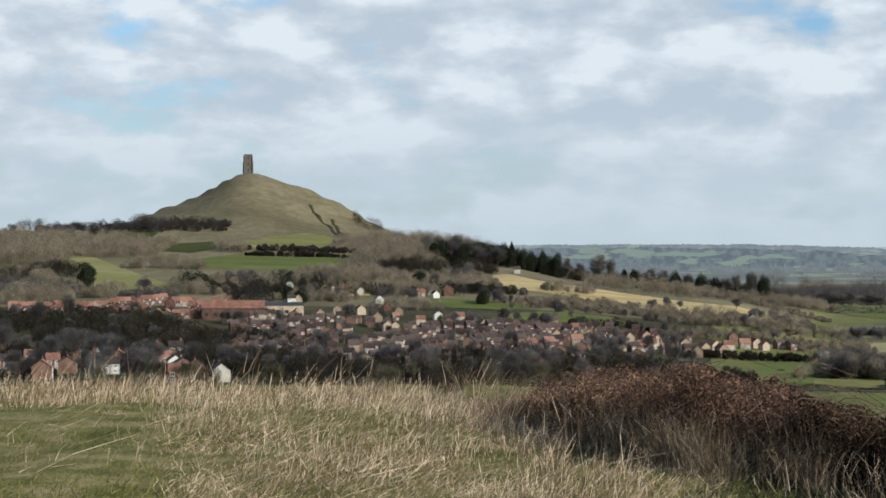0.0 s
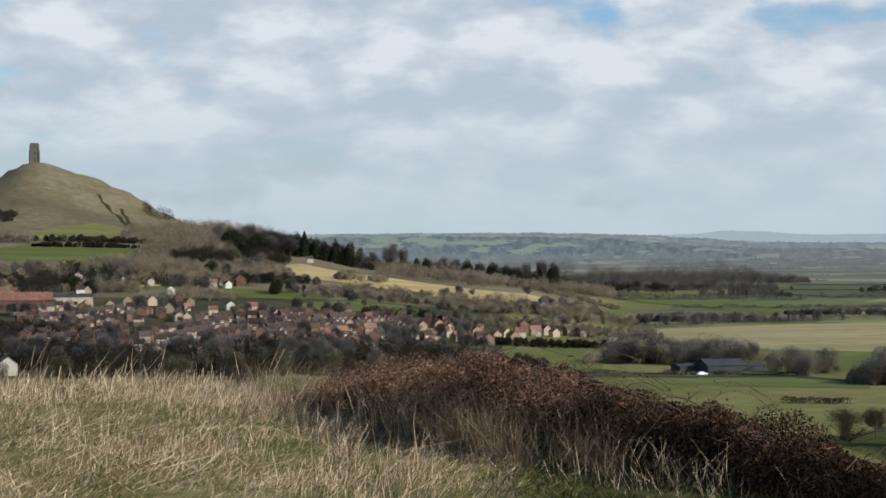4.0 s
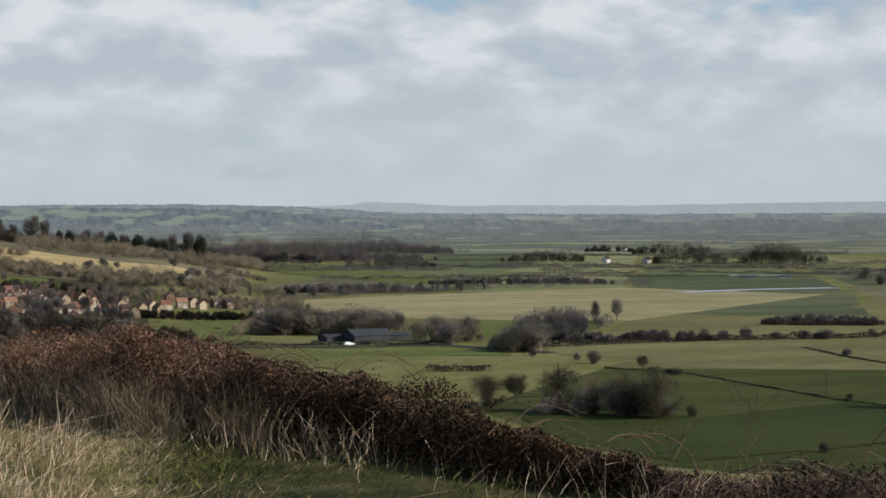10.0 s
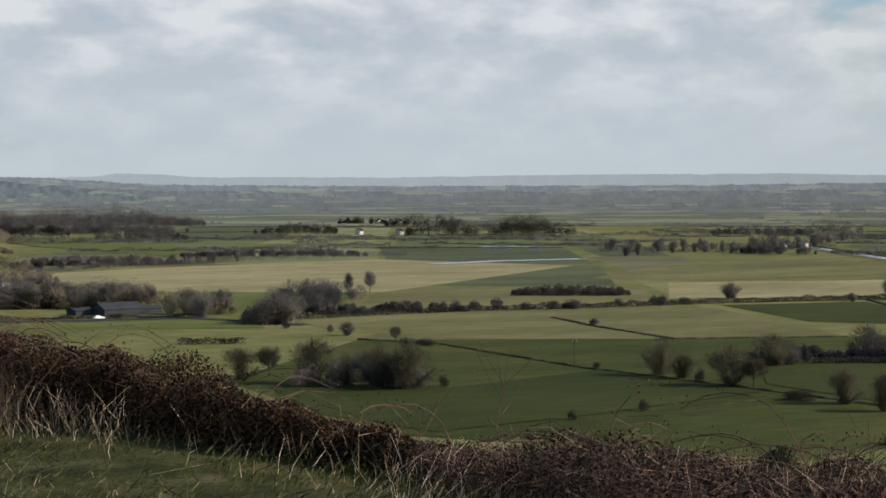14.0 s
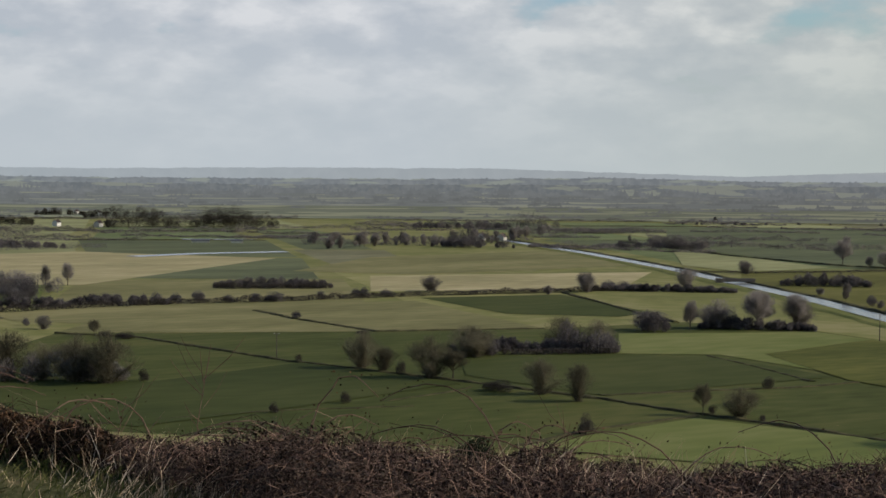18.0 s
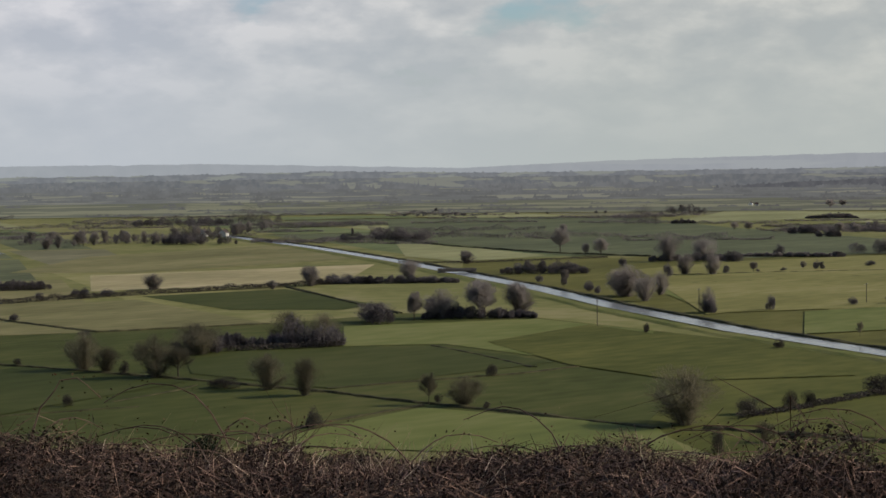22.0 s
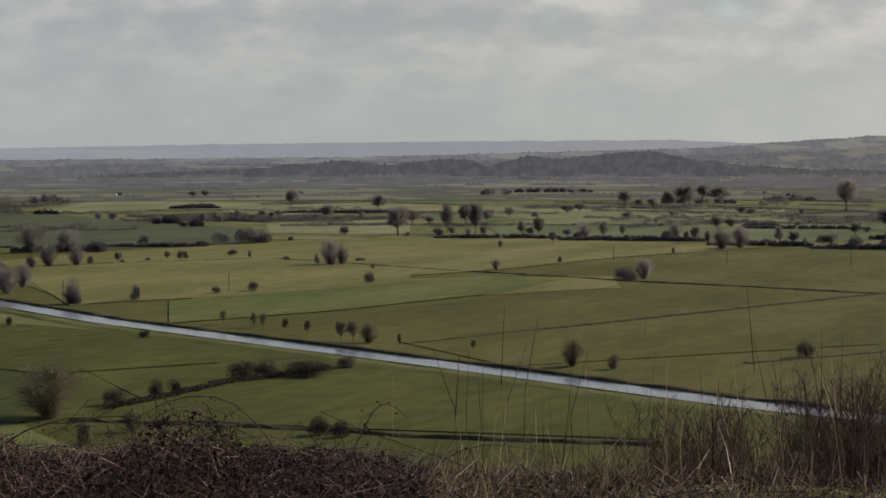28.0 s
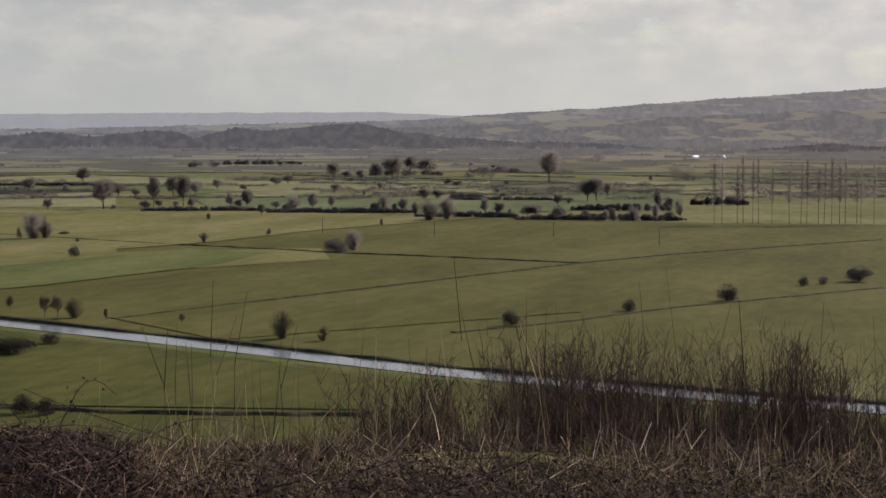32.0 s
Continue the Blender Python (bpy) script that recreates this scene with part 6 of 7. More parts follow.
# ---------------- trees of the town and its hills ----------------
def scatter(seed, n, d0, d1, a0, a1, kinds, high, label, avoid=()):
    rng = random.Random(seed)
    for _ in range(n):
        a, d = radians(rng.uniform(a0, a1)), rng.uniform(d0, d1)
        x, y = d * math.sin(a), d * math.cos(a)
        if any(math.hypot(x - ax, y - ay) < r for ax, ay, r in avoid):
            continue
        h = rng.uniform(*high)
        k = rng.choice(kinds)
        plant(k, x, y, h, h * rng.uniform(0.7, 1.1), label[k], "tree", "trees of the town")


TREE_LABELS = {"tree": "leafless grey-brown tree among houses", "willow": "leafless many-stemmed tree among houses", "bush": "dark leafy thicket among houses", "evergreen": "dark evergreen tree among houses", "conifer": "dark pointed conifer among houses"}
scatter(1, 120, 520, 700, -16, 8.5, ("tree", "tree", "willow", "bush"), (6, 11), TREE_LABELS)
scatter(2, 150, 700, 1010, -14, 9, ("tree", "willow", "bush", "tree"), (4, 9), TREE_LABELS)
scatter(3, 60, 1080, 1330, -15, 2, ("tree", "willow", "evergreen", "bush"), (6, 12), TREE_LABELS, ((-240, 1260, 120), (-65, 1175, 45), (-120, 1400, 90)))
scatter(4, 26, 1000, 1200, 2, 11, ("tree", "willow", "bush"), (4, 8), TREE_LABELS, ((120, 1200, 30),))
scatter(5, 20, 700, 1000, -16, -10, ("tree", "tree", "evergreen"), (8, 14), TREE_LABELS)

for x, y, l, dp, h, t, m, lab, n, sd in (
    (10, 1560, 210, 120, 15, 0.0, M_WOODLAND, "leafless wood on the shoulder of the hill", 6500, 21), (45, 1500, 90, 60, 14, -0.2, M_HEDGE, "dark wood on the shoulder of the hill", 3000, 22),
    (15, 1418, 110, 30, 17, 0.0, M_DUSK, "dark leafless wood on the ridge", 0, 46), (75, 1414, 70, 26, 15, -0.1, M_DUSK, "dark leafless trees on the ridge", 0, 47), (150, 1455, 110, 24, 12, -0.3, M_DUSK, "dark hedgerow wood behind the ridge", 0, 48), (245, 1590, 150, 30, 17, -0.2, M_DUSK, "dark wood behind the ridge", 0, 49),
    (160, 1420, 150, 40, 10, -0.3, M_WOODLAND, "leafless wood behind the pasture ridge", 4200, 24),
    (-330, 1480, 200, 160, 12, 0.0, M_WOODLAND, "leafless brown wood on the hillside", 9000, 26),
    (-290, 1660, 180, 40, 11, 0.0, M_HEDGE, "dark wood along the ridge", 3800, 27), (-130, 1495, 120, 14, 6, 0.05, M_HEDGE, "dark hedge below the conical hill", 1800, 28),
    
    (-5, 1232, 90, 80, 9, 0.0, M_WOODLAND, "leafless garden trees round hillside villas", 0, 55), (15, 1172, 80, 24, 7, 0.0, M_DUSK, "dark garden trees below hillside villas", 0, 56), (-65, 1270, 80, 60, 11, 0.0, M_WOODLAND, "leafless wood beside hillside villas", 0, 57), (-5, 1335, 90, 40, 13, 0.0, M_DUSK, "dark wood above hillside villas", 0, 58), (-100, 1160, 60, 20, 9, 0.1, M_DUSK, "dark garden trees above the town", 0, 59), (-215, 1105, 90, 24, 10, 0.2, M_WOODLAND, "leafless trees behind clay-roofed terraces", 0, 60), (-292, 1190, 40, 60, 10, 0.2, M_DUSK, "dark hillside wood", 0, 62),
    (95, 1105, 110, 50, 4, -0.3, M_WOODLAND, "tan scrub below the straw pasture", 0, 50), (165, 1060, 90, 50, 5, -0.3, M_WOODLAND, "tan scrub on the lower slope", 0, 51), (165, 968, 80, 34, 5, -0.2, M_WOODLAND, "tan scrub behind the last houses", 0, 52), (205, 930, 40, 50, 6, -0.2, M_WOODLAND, "tan scrub beside the last houses", 0, 53), (150, 845, 70, 14, 4, -0.3, M_DUSK, "dark garden hedge before the last houses", 0, 54), (200, 1330, 180, 40, 6, -0.4, M_WOODLAND, "scrub along the pasture ridge", 3000, 31), (130, 1090, 160, 60, 5, -0.2, M_WOODLAND, "scrubby slope above the houses", 4200, 32),
    (-200, 930, 120, 80, 9, 0.0, M_DUSK, "leafless trees among the houses", 4800, 34),
    (-110, 830, 90, 60, 8, 0.0, M_DUSK, "leafless trees among gardens", 3600, 36),
    (-75, 690, 70, 60, 8, 0.0, M_DUSK, "dark leafless trees filling gardens", 0, 43), (25, 690, 60, 40, 8, 0.2, M_DUSK, "dark leafless trees filling gardens", 0, 44),
    (300, 1560, 90, 60, 12, -0.3, M_WOODLAND, "leafless wood behind the ridge", 0, 45), (-30, 640, 150, 50, 7, 0.0, M_DUSK, "dark leafless belt of trees below the terraces", 5200, 37), (75, 690, 110, 50, 7, 0.3, M_DUSK, "dark leafless belt of trees beside the playing field", 4200, 38),
):
    wood(x, y, l, dp, h, t, m, lab, n, sd)

# woods, copses and single clumps on the hillside and among the houses
HILL_WOODS = (
    (-158, 1136, 40, 18, 10, 0.14, "W"),
    (-78, 1102, 56, 18, 9, 0.07, "W"),
    (-34, 1150, 67, 18, 12, 0.03, "W"),
    (-276, 1185, 30, 18, 10, 0.23, "W"),
    (-21, 1052, 41, 18, 9, 0.02, "W"),
    (87, 1211, 39, 18, 8, -0.07, "W"),
    (-370, 1636, 63, 20, 13, 0.22, "G"),
    (-313, 1620, 16, 10, 9, 0.19, "D"),
    (-280, 1676, 46, 25, 14, 0.17, "G"),
    (-338, 1474, 60, 40, 21, 0.23, "W"),
    (-306, 1335, 54, 40, 20, 0.23, "W"),
    (-268, 1440, 60, 30, 14, 0.19, "W"),
    (-208, 1322, 60, 24, 12, 0.17, "W"),
    (-244, 1067, 43, 40, 15, 0.23, "W"),
    (-165, 1183, 24, 15, 15, 0.14, "E"),
    (-177, 1476, 24, 25, 17, 0.12, "W"),
    (-119, 1443, 86, 6, 4.5, 0.08, "D"),
    (-35, 1391, 70, 60, 21, 0.03, "W"),
    (-36, 1563, 71, 40, 15, 0.02, "W"),
    (-75, 1772, 28, 15, 15, 0.04, "D"),
    (-117, 1077, 24, 25, 17, 0.11, "H"),
    (-108, 1192, 10, 10, 14, 0.09, "E"),
    (-88, 1197, 12, 12, 13, 0.07, "E"),
    (-62, 1228, 39, 35, 16, 0.05, "W"),
    (-151, 863, 94, 30, 13, 0.17, "W"),
    (-163, 730, 38, 35, 8, 0.22, "W"),
    (-96, 731, 26, 25, 8, 0.13, "W"),
    (-29, 589, 58, 20, 5, 0.05, "W"),
    (-179, 991, 61, 15, 8, 0.18, "W"),
    (24, 1440, 48, 50, 22, -0.02, "D"),
    (148, 1643, 16, 12, 18, -0.09, "W"),
    (173, 1641, 16, 8, 10, -0.10, "E"),
    (143, 1267, 86, 12, 14, -0.11, "W"),
    (308, 1850, 74, 20, 22, -0.17, "D"),
    (379, 1732, 107, 14, 12, -0.22, "H"),
    (483, 2197, 131, 18, 19, -0.22, "W"),
    (87, 1110, 50, 14, 8, -0.08, "W"),
    (146, 1080, 77, 18, 10, -0.13, "W"),
    (90, 971, 46, 12, 7, -0.09, "W"),
    (209, 1056, 63, 18, 12, -0.20, "W"),
    (5, 565, 10, 14, 12, -0.01, "W"),
    (72, 687, 48, 14, 9, -0.10, "W"),
    (-87, 643, 25, 14, 5, 0.13, "W"),
    (-144, 619, 20, 14, 5, 0.23, "W"),
    (27, 607, 32, 12, 6, -0.04, "W"),
    (-150, 1150, 34, 22, 9, 0.13, "D"), (-160, 1200, 44, 26, 10, 0.14, "W"), (-140, 1222, 30, 20, 9, 0.12, "G"), (-262, 1130, 60, 36, 10, 0.22, "G"), (-284, 1200, 44, 40, 12, 0.22, "W"), (-268, 1250, 46, 36, 12, 0.2, "D"),
    (-112, 1130, 30, 16, 8, 0.1, "D"), (-80, 1132, 34, 16, 8, 0.07, "G"), (-52, 1158, 40, 16, 9, 0.05, "D"), (-108, 1215, 50, 26, 9, 0.1, "W"), (-64, 1244, 46, 26, 10, 0.05, "G"), (-30, 1142, 30, 16, 8, 0.03, "G"), (-182, 1100, 34, 18, 8, 0.16, "G"),
)
KIND_OF_WOOD = {"T": (M_DUSK, "dark leafless trees filling gardens"), "W": (M_WOODLAND, "tan-brown leafless wood"), "D": (M_DUSK, "dark grey-brown leafless wood"), "G": (M_DIM, "grey leafless wood"), "H": (M_HEDGE, "dark leafy thicket"), "E": (M_EVERGREEN, "dark clump of evergreen trees")}
for i, (x, y, long, deep, high, turn, kind) in enumerate(HILL_WOODS):
    # woods among the houses swap to dark twigs, cloud shade in colour
    mat, look_of = KIND_OF_WOOD["T" if kind == "W" and y < 1050 else kind]
    wood(x, y, long, deep, high, turn, mat, look_of + (" on the hillside" if y > 1100 else " among the houses"), 0, 120 + i)

# ---------------- poplars ----------------
for x, y in ((964, 124), (965, 120), (967, 112), (969, 109), (970, 104), (971, 101), (973, 94), (976, 85), (977, 79), (979, 76), (980, 70), (981, 67), (982, 63), (984, 59), (985, 56), (987, 50), (987, 48), (989, 41)):
    plant("poplar", x, y, PICK.uniform(27, 36), PICK.uniform(3.6, 5.6), "tall thin leafless poplar in a row", "tree", "row of poplars")

# ---------------- glasshouses shining far off below the ridge ----------------
for az, dist, gw in ((82.05, 3035, 17), (82.95, 3035, 4)):
    gx, gy = dist * math.sin(radians(az)), dist * math.cos(radians(az))
    hall(gx, gy, gw, 6, 3, 5.2, radians(-23), M_WHITE, M_GLINT, "bright white-roofed glasshouse far across the moor", "glasshouse")
# scattered pale farms far off
FARMS = random.Random(77)
for _ in range(12):
    az, dist = FARMS.uniform(9, 90), FARMS.uniform(2150, 2500)
    house("white", dist * math.sin(radians(az)), dist * math.cos(radians(az)), FARMS.uniform(0, 3.1), 0.6, "farmhouses on the moor")

# tall dark trees on the ridge behind the long pasture
RIDGE_TREES = (
    (54, 1399, 18.5, 11.3, "conifer"), (63, 1399, 16.7, 11.1, "evergreen"), (69, 1398, 16.1, 8.2, "evergreen"), (78, 1398, 18.8, 8.2, "evergreen"), (82, 1398, 14.4, 11.6, "evergreen"), (90, 1397, 19.5, 11.6, "evergreen"), (97, 1397, 15.6, 8.9, "tree"),
    (43, 1399, 14.6, 17.8, "tree"), (36, 1400, 9.7, 14.2, "tree"), (27, 1400, 15.0, 16.9, "tree"), (17, 1400, 17.4, 16.9, "evergreen"), (7, 1400, 19.0, 18.7, "tree"), (-4, 1400, 22.4, 18.7, "evergreen"), (125, 1435, 21.1, 17.4, "tree"), (135, 1434, 19.3, 11.0, "tree"),
    (146, 1433, 14.8, 6.4, "evergreen"), (153, 1432, 15.1, 8.2, "evergreen"), (185, 1589, 19.8, 14.2, "tree"), (196, 1588, 18.8, 14.2, "tree"), (207, 1587, 20.9, 12.2, "evergreen"), (229, 1583, 20.9, 12.2, "evergreen"), (242, 1582, 19.0, 14.2, "evergreen"),
)
RIDGE_MORE = (
    (259, 1579, 20.4, 14.2, "tree"), (273, 1576, 24.8, 14.2, "tree"), (283, 1575, 25.4, 13.2, "evergreen"), (110, 1436, 13.1, 10.1, "tree"), (73, 1412, 13, 12, "evergreen"), (58, 1415, 15, 13, "tree"), (48, 1418, 18, 13, "evergreen"), (87, 1415, 15, 13, "tree"),
    (-14, 1420, 21, 16, "tree"), (12, 1432, 21, 16, "tree"), (30, 1430, 17, 15, "evergreen"), (218, 1586, 18, 13, "tree"), (251, 1580, 17, 13, "tree"), (163, 1500, 14, 12, "tree"), (174, 1510, 14, 12, "tree"),
)
for x, y, h, w, kind in RIDGE_TREES + RIDGE_MORE:
    plant(kind, x, y, h * 1.1, w, {"tree": "tall leafless tree on the ridge", "evergreen": "tall dark evergreen on the ridge", "conifer": "dark pointed conifer on the ridge"}[kind], "tree", "trees on the ridge")

# ---------------- small things round the barn and the road ----------------
plant("evergreen", -225, 1122, 21, 13, "large dark evergreen tree on the hillside", "tree", "trees of the town")
for x, y, w in ((625, 1190, 13), (648, 1176, 9)):
    hall(x, y, w, 6, 1.5, 2.3, radians(-28), M_RENDER, M_SHEET, "long low pale-walled shed beside floodwater", "farm shed")


def car(x, y, turn, paint, label):
    root = new("car")
    root.matrix_world = Matrix.LocRotScale((x, y, place(x, y) + 0.25), Euler((0, 0, turn)), None)
    v = box_verts(-2.1, 2.1, -0.85, 0.85, 0.3, 0.85) + [(-1.7, -0.78, 0.85), (1.0, -0.78, 0.85), (1.0, 0.78, 0.85), (-1.7, 0.78, 0.85), (-1.3, -0.62, 1.42), (0.3, -0.62, 1.42), (0.3, 0.62, 1.42), (-1.3, 0.62, 1.42)]
    body = child("body", mesh_of("body", v, BOX + [tuple(i + 8 for i in q) for q in BOX], paint), root)
    child("windscreen", mesh_of("windscreen", [(1.0, -0.7, 0.9), (1.0, 0.7, 0.9), (0.36, 0.58, 1.38), (0.36, -0.58, 1.38), (0.98, -0.7, 0.88), (0.98, 0.7, 0.88)], [(0, 1, 2, 3), (0, 4, 5, 1)], M_GLASS), body)
    for wx in (-1.3, 1.3):
        for wy in (-0.86, 0.86):
            tyre = child("wheel", mesh_of("wheel", *tube([(wx, wy - 0.1, 0.32), (wx, wy + 0.1, 0.32)], [0.32, 0.32], 12), M_RUBBER), root)
            child("rim", mesh_of("rim", *tube([(wx, wy - 0.11, 0.32), (wx, wy + 0.11, 0.32)], [0.19, 0.19], 10), M_CHROME), tyre)
    tagged(root, label, "car", "parked cars")


car(176, 660, 0.25, M_WHITE, "white car parked beside the farm road")
car(184, 664, 0.2, M_SHEET, "dark grey car parked beside the farm road")
car(-78, 612, 0.3, M_WHITE, "white car parked between houses")


def tarpaulin(x, y):
    v, f = [], []
    for i in range(7):
        for j in range(5):
            a, b = i / 6 * 2 - 1, j / 4 * 2 - 1
            v.append((a * 3.2, b * 1.8, -0.2 + 1.7 * (1 - a * a) ** 0.5 * (1 - 0.8 * abs(b)) + 0.12 * math.sin(i * 5 + j * 3)))
    for i in range(6):
        for j in range(4):
            k = i * 5 + j
            f.append((k, k + 5, k + 6, k + 1))
    root = new("tarpaulin", mesh_of("tarpaulin", v, f, M_BLUE, True))
    root.location = (x, y, place(x, y))
    tagged(root, "crumpled dark blue tarpaulin over a heap", "tarpaulin")


tarpaulin(3.6, 539)


def heap(x, y, w, h, label):
    v, f = [], []
    rng = random.Random(int(x))
    for i in range(6):
        for k in range(12):
            a = k / 12 * 6.283
            r = w * (1 - i / 5) ** 0.7 * rng.uniform(0.85, 1.1)
            v.append((math.cos(a) * r, math.sin(a) * r * 0.7, -0.2 + h * (i / 5) * rng.uniform(0.85, 1.05)))
    for i in range(5):
        for k in range(12):
            f.append((i * 12 + k, i * 12 + (k + 1) % 12, i * 12 + 12 + (k + 1) % 12, i * 12 + 12 + k))
    root = new("muck_heap", mesh_of("muck_heap", v, f, M_DITCH))
    root.location = (x, y, place(x, y))
    tagged(root, label, "heap", "heaps on the pasture")


heap(147, 774, 3.6, 1.2, "low dark muck heap on green pasture")
heap(149, 739, 2.6, 2.0, "rounded dark muck heap on green pasture")

# ---------------- foreground: dry grass, turf blades and brambles ----------------
def polar(az, d):
    a = np.radians(az)
    return d * np.sin(a), d * np.cos(a)


def rim(az):
    return np.interp(az, RIM_AZ, RIM_D)


def patches(x, y, scale, seed):
    return np.array([noise.noise((a * scale, b * scale, seed)) for a, b in zip(x, y)])


def grass(name, n, az_range, off_range, height, width, lean, mat, label, seed, patch=None, keep=-0.1, fade=0.0, slant=None):
    """Stalks scattered over the hilltop between two distances from its rim."""
    rng = np.random.default_rng(seed)
    az = rng.uniform(*az_range, n)
    d = rim(az) + rng.uniform(*off_range, n)
    d = np.maximum(d, 5.2)
    x, y = polar(az, d)
    if patch:
        ok = patches(x, y, patch, seed) + rng.normal(0, 0.12, n) - fade * np.clip((-az - 7.5) / 4, 0, 1) > keep
        x, y, az = x[ok], y[ok], az[ok]
    n = len(x)
    z = ground(x, y) + 0.04 * rng.normal(size=n)
    base = np.stack([x, y, z - 0.05], -1)
    h = height * rng.uniform(0.35, 1.0, n) ** 1.2
    way = np.stack([rng.normal(lean * 0.4 if slant is None else slant, lean, n), rng.normal(0, lean, n), np.ones(n)], -1)
    mid = base + way * (h * 0.55)[:, None]
    tip = mid + (way + np.stack([rng.normal(lean * 0.7, lean, n), rng.normal(0, lean, n), np.full(n, -0.15)], -1)) * (h * 0.45)[:, None]
    w = width * rng.uniform(0.6, 1.3, n)
    v1, f1 = slivers(base, mid, w, rng)
    v2, f2 = slivers(mid, tip, w * 0.7, rng)
    v, f = join_arrays([(v1, f1), (v2, f2)])
    return tagged(new(name, mesh_of(name, v, f, mat)), label, "grass", kind="stuff")


grass("tall_dry_grass", 17000, (-20, 6.5), (-7.5, 1.0), 0.3, 0.0048, 0.2, M_STRAW, "tall bleached dry grass on the hilltop", 11, 0.7, 0.08, 0.35)
grass("flattened_grass", 8000, (-14, 7.5), (-9.5, 0.5), 0.16, 0.0048, 1.1, M_STRAW, "flattened bleached grass litter on the hilltop", 21, 0.45, 0.0, 0.35)
grass("tall_dry_grass", 11000, (-18, 4), (-2.2, 0.8), 0.26, 0.006, 0.2, M_STRAW, "fringe of bleached grass along the crest", 12, 0.9, -0.25)
grass("tall_dry_grass", 260, (-16, 6), (-2.5, 0.8), 0.62, 0.009, 0.2, M_STRAW, "lone tall bleached stalks along the crest", 17)
grass("tall_dry_grass", 7000, (-3, 30), (-4.0, 0.6), 0.12, 0.0042, 0.45, M_STRAW, "bleached dry grass before the brambles", 13, 0.5, 0.05)
grass("dead_stalks", 1800, (64, 95), (-2.0, 1.0), 0.3, 0.006, 0.35, M_DEAD, "reddish dead stalks among thin brambles", 22)
grass("tall_dry_grass", 4200, (0.5, 11), (0.0, 1.6), 0.62, 0.0045, 0.42, M_DEAD, "dead tan stalks leaning in the brambles", 18, 1.1, 0.08, slant=-0.22)
grass("dead_stalks", 6000, (1.0, 9.5), (-0.1, 1.2), 0.55, 0.0034, 0.28, M_DEAD, "fine tan dead stalks before the brambles", 28, 1.6, 0.0, slant=-0.1)
grass("dead_stalks", 2600, (6, 13.5), (0.0, 0.9), 0.42, 0.003, 0.3, M_DEAD, "sparse fine dead stalks before dark brambles", 47, 1.6, 0.05, slant=-0.1)
grass("dead_stalks", 3800, (5, 13), (0.2, 1.3), 0.62, 0.0034, 0.28, M_DEAD, "tan dead stalks standing through the brambles", 51, 1.4, 0.02, slant=-0.12)
grass("dead_stalks", 1300, (4.5, 16), (-0.2, 0.8), 0.45, 0.0036, 0.36, M_STRAW, "bleached dead stalks leaning before the brambles", 50, 1.2, 0.02, slant=-0.16)
grass("dead_stalks", 200, (14, 27), (0.1, 0.8), 0.35, 0.004, 0.25, M_DEAD, "sparse tan dead stalks before dark brambles", 27, slant=-0.2)
grass("tall_dry_grass", 1800, (52, 95), (-2.2, 0.8), 0.16, 0.0045, 0.8, M_DEAD, "tangled bleached stalks among brambles", 14, 0.6, 0.0)
grass("dead_stalks", 9000, (63, 95), (-2.6, 0.6), 0.14, 0.004, 0.6, M_DEAD, "brown dead litter under thin brambles", 48, 0.8, -0.2)
grass("dry_grass", 3500, (63, 95), (-2.6, 0.4), 0.12, 0.004, 0.7, M_STRAW, "bleached litter under thin brambles", 49, 0.9, 0.0)
grass("tall_dry_grass", 150, (64, 95), (-1.6, 1.2), 0.32, 0.008, 0.6, M_STRAW, "broken bleached stems among brambles", 29)
grass("tall_dry_grass", 320, (13, 66), (-0.8, 1.2), 0.34, 0.0038, 0.35, M_STRAW, "scattered bleached stalks among brambles", 19)
grass("dead_stalks", 5200, (24, 64), (-2.6, 0.8), 0.3, 0.0034, 0.35, M_STRAW, "pale dead stalks before low brambles", 45, 0.8, -0.1)
grass("dead_stalks", 2400, (26, 64), (-2.2, 1.4), 0.4, 0.003, 0.3, M_DEAD, "brown dead stalks rising through low brambles", 46, 0.8, -0.1)
grass("dead_weed_stalks", 80, (63, 94), (-0.2, 2.0), 0.85, 0.008, 0.14, M_DEAD, "tall dead weed stalks along the hill edge", 20)
grass("dead_weed_stalks", 150, (65, 92), (1.0, 4.5), 1.25, 0.008, 0.07, M_CANE, "tall dark dead weed stalks below the hill edge", 23)
grass("dry_grass", 30000, (-9, 9), (-9.5, 0.4), 0.13, 0.0046, 0.5, M_STRAW, "short tan dry grass over the hilltop", 43, 0.9, -0.12, 0.5)
grass("dry_grass", 9000, (-8, 9), (-9.5, 0.4), 0.16, 0.0046, 0.6, M_DEAD, "brown dead grass between paler tufts", 44, 1.2, -0.05, 0.5)
grass("broken_stems", 300, (-14, 5), (-8.0, 0.0), 0.3, 0.0065, 1.2, M_STRAW, "pale broken stems lying on the hilltop grass", 31)
grass("short_grass", 46000, (-18, 11), (-12, 0.5), 0.09, 0.008, 0.5, M_BLADE, "short green grass on the hilltop", 15)
grass("short_grass", 40000, (9, 45), (-8, 0.5), 0.1, 0.008, 0.6, M_SHADED_GRASS, "green grass before the brambles, darkened for cloud shade", 25)
grass("flattened_grass", 9000, (6, 34), (-5.5, 0.4), 0.09, 0.004, 0.6, M_DEAD, "dull flattened grass litter before the brambles", 41, 0.8, -0.15)
grass("broken_stems", 120, (2, 30), (-4.5, 0.2), 0.16, 0.0045, 0.9, M_STRAW, "pale broken stems lying before the brambles", 42)
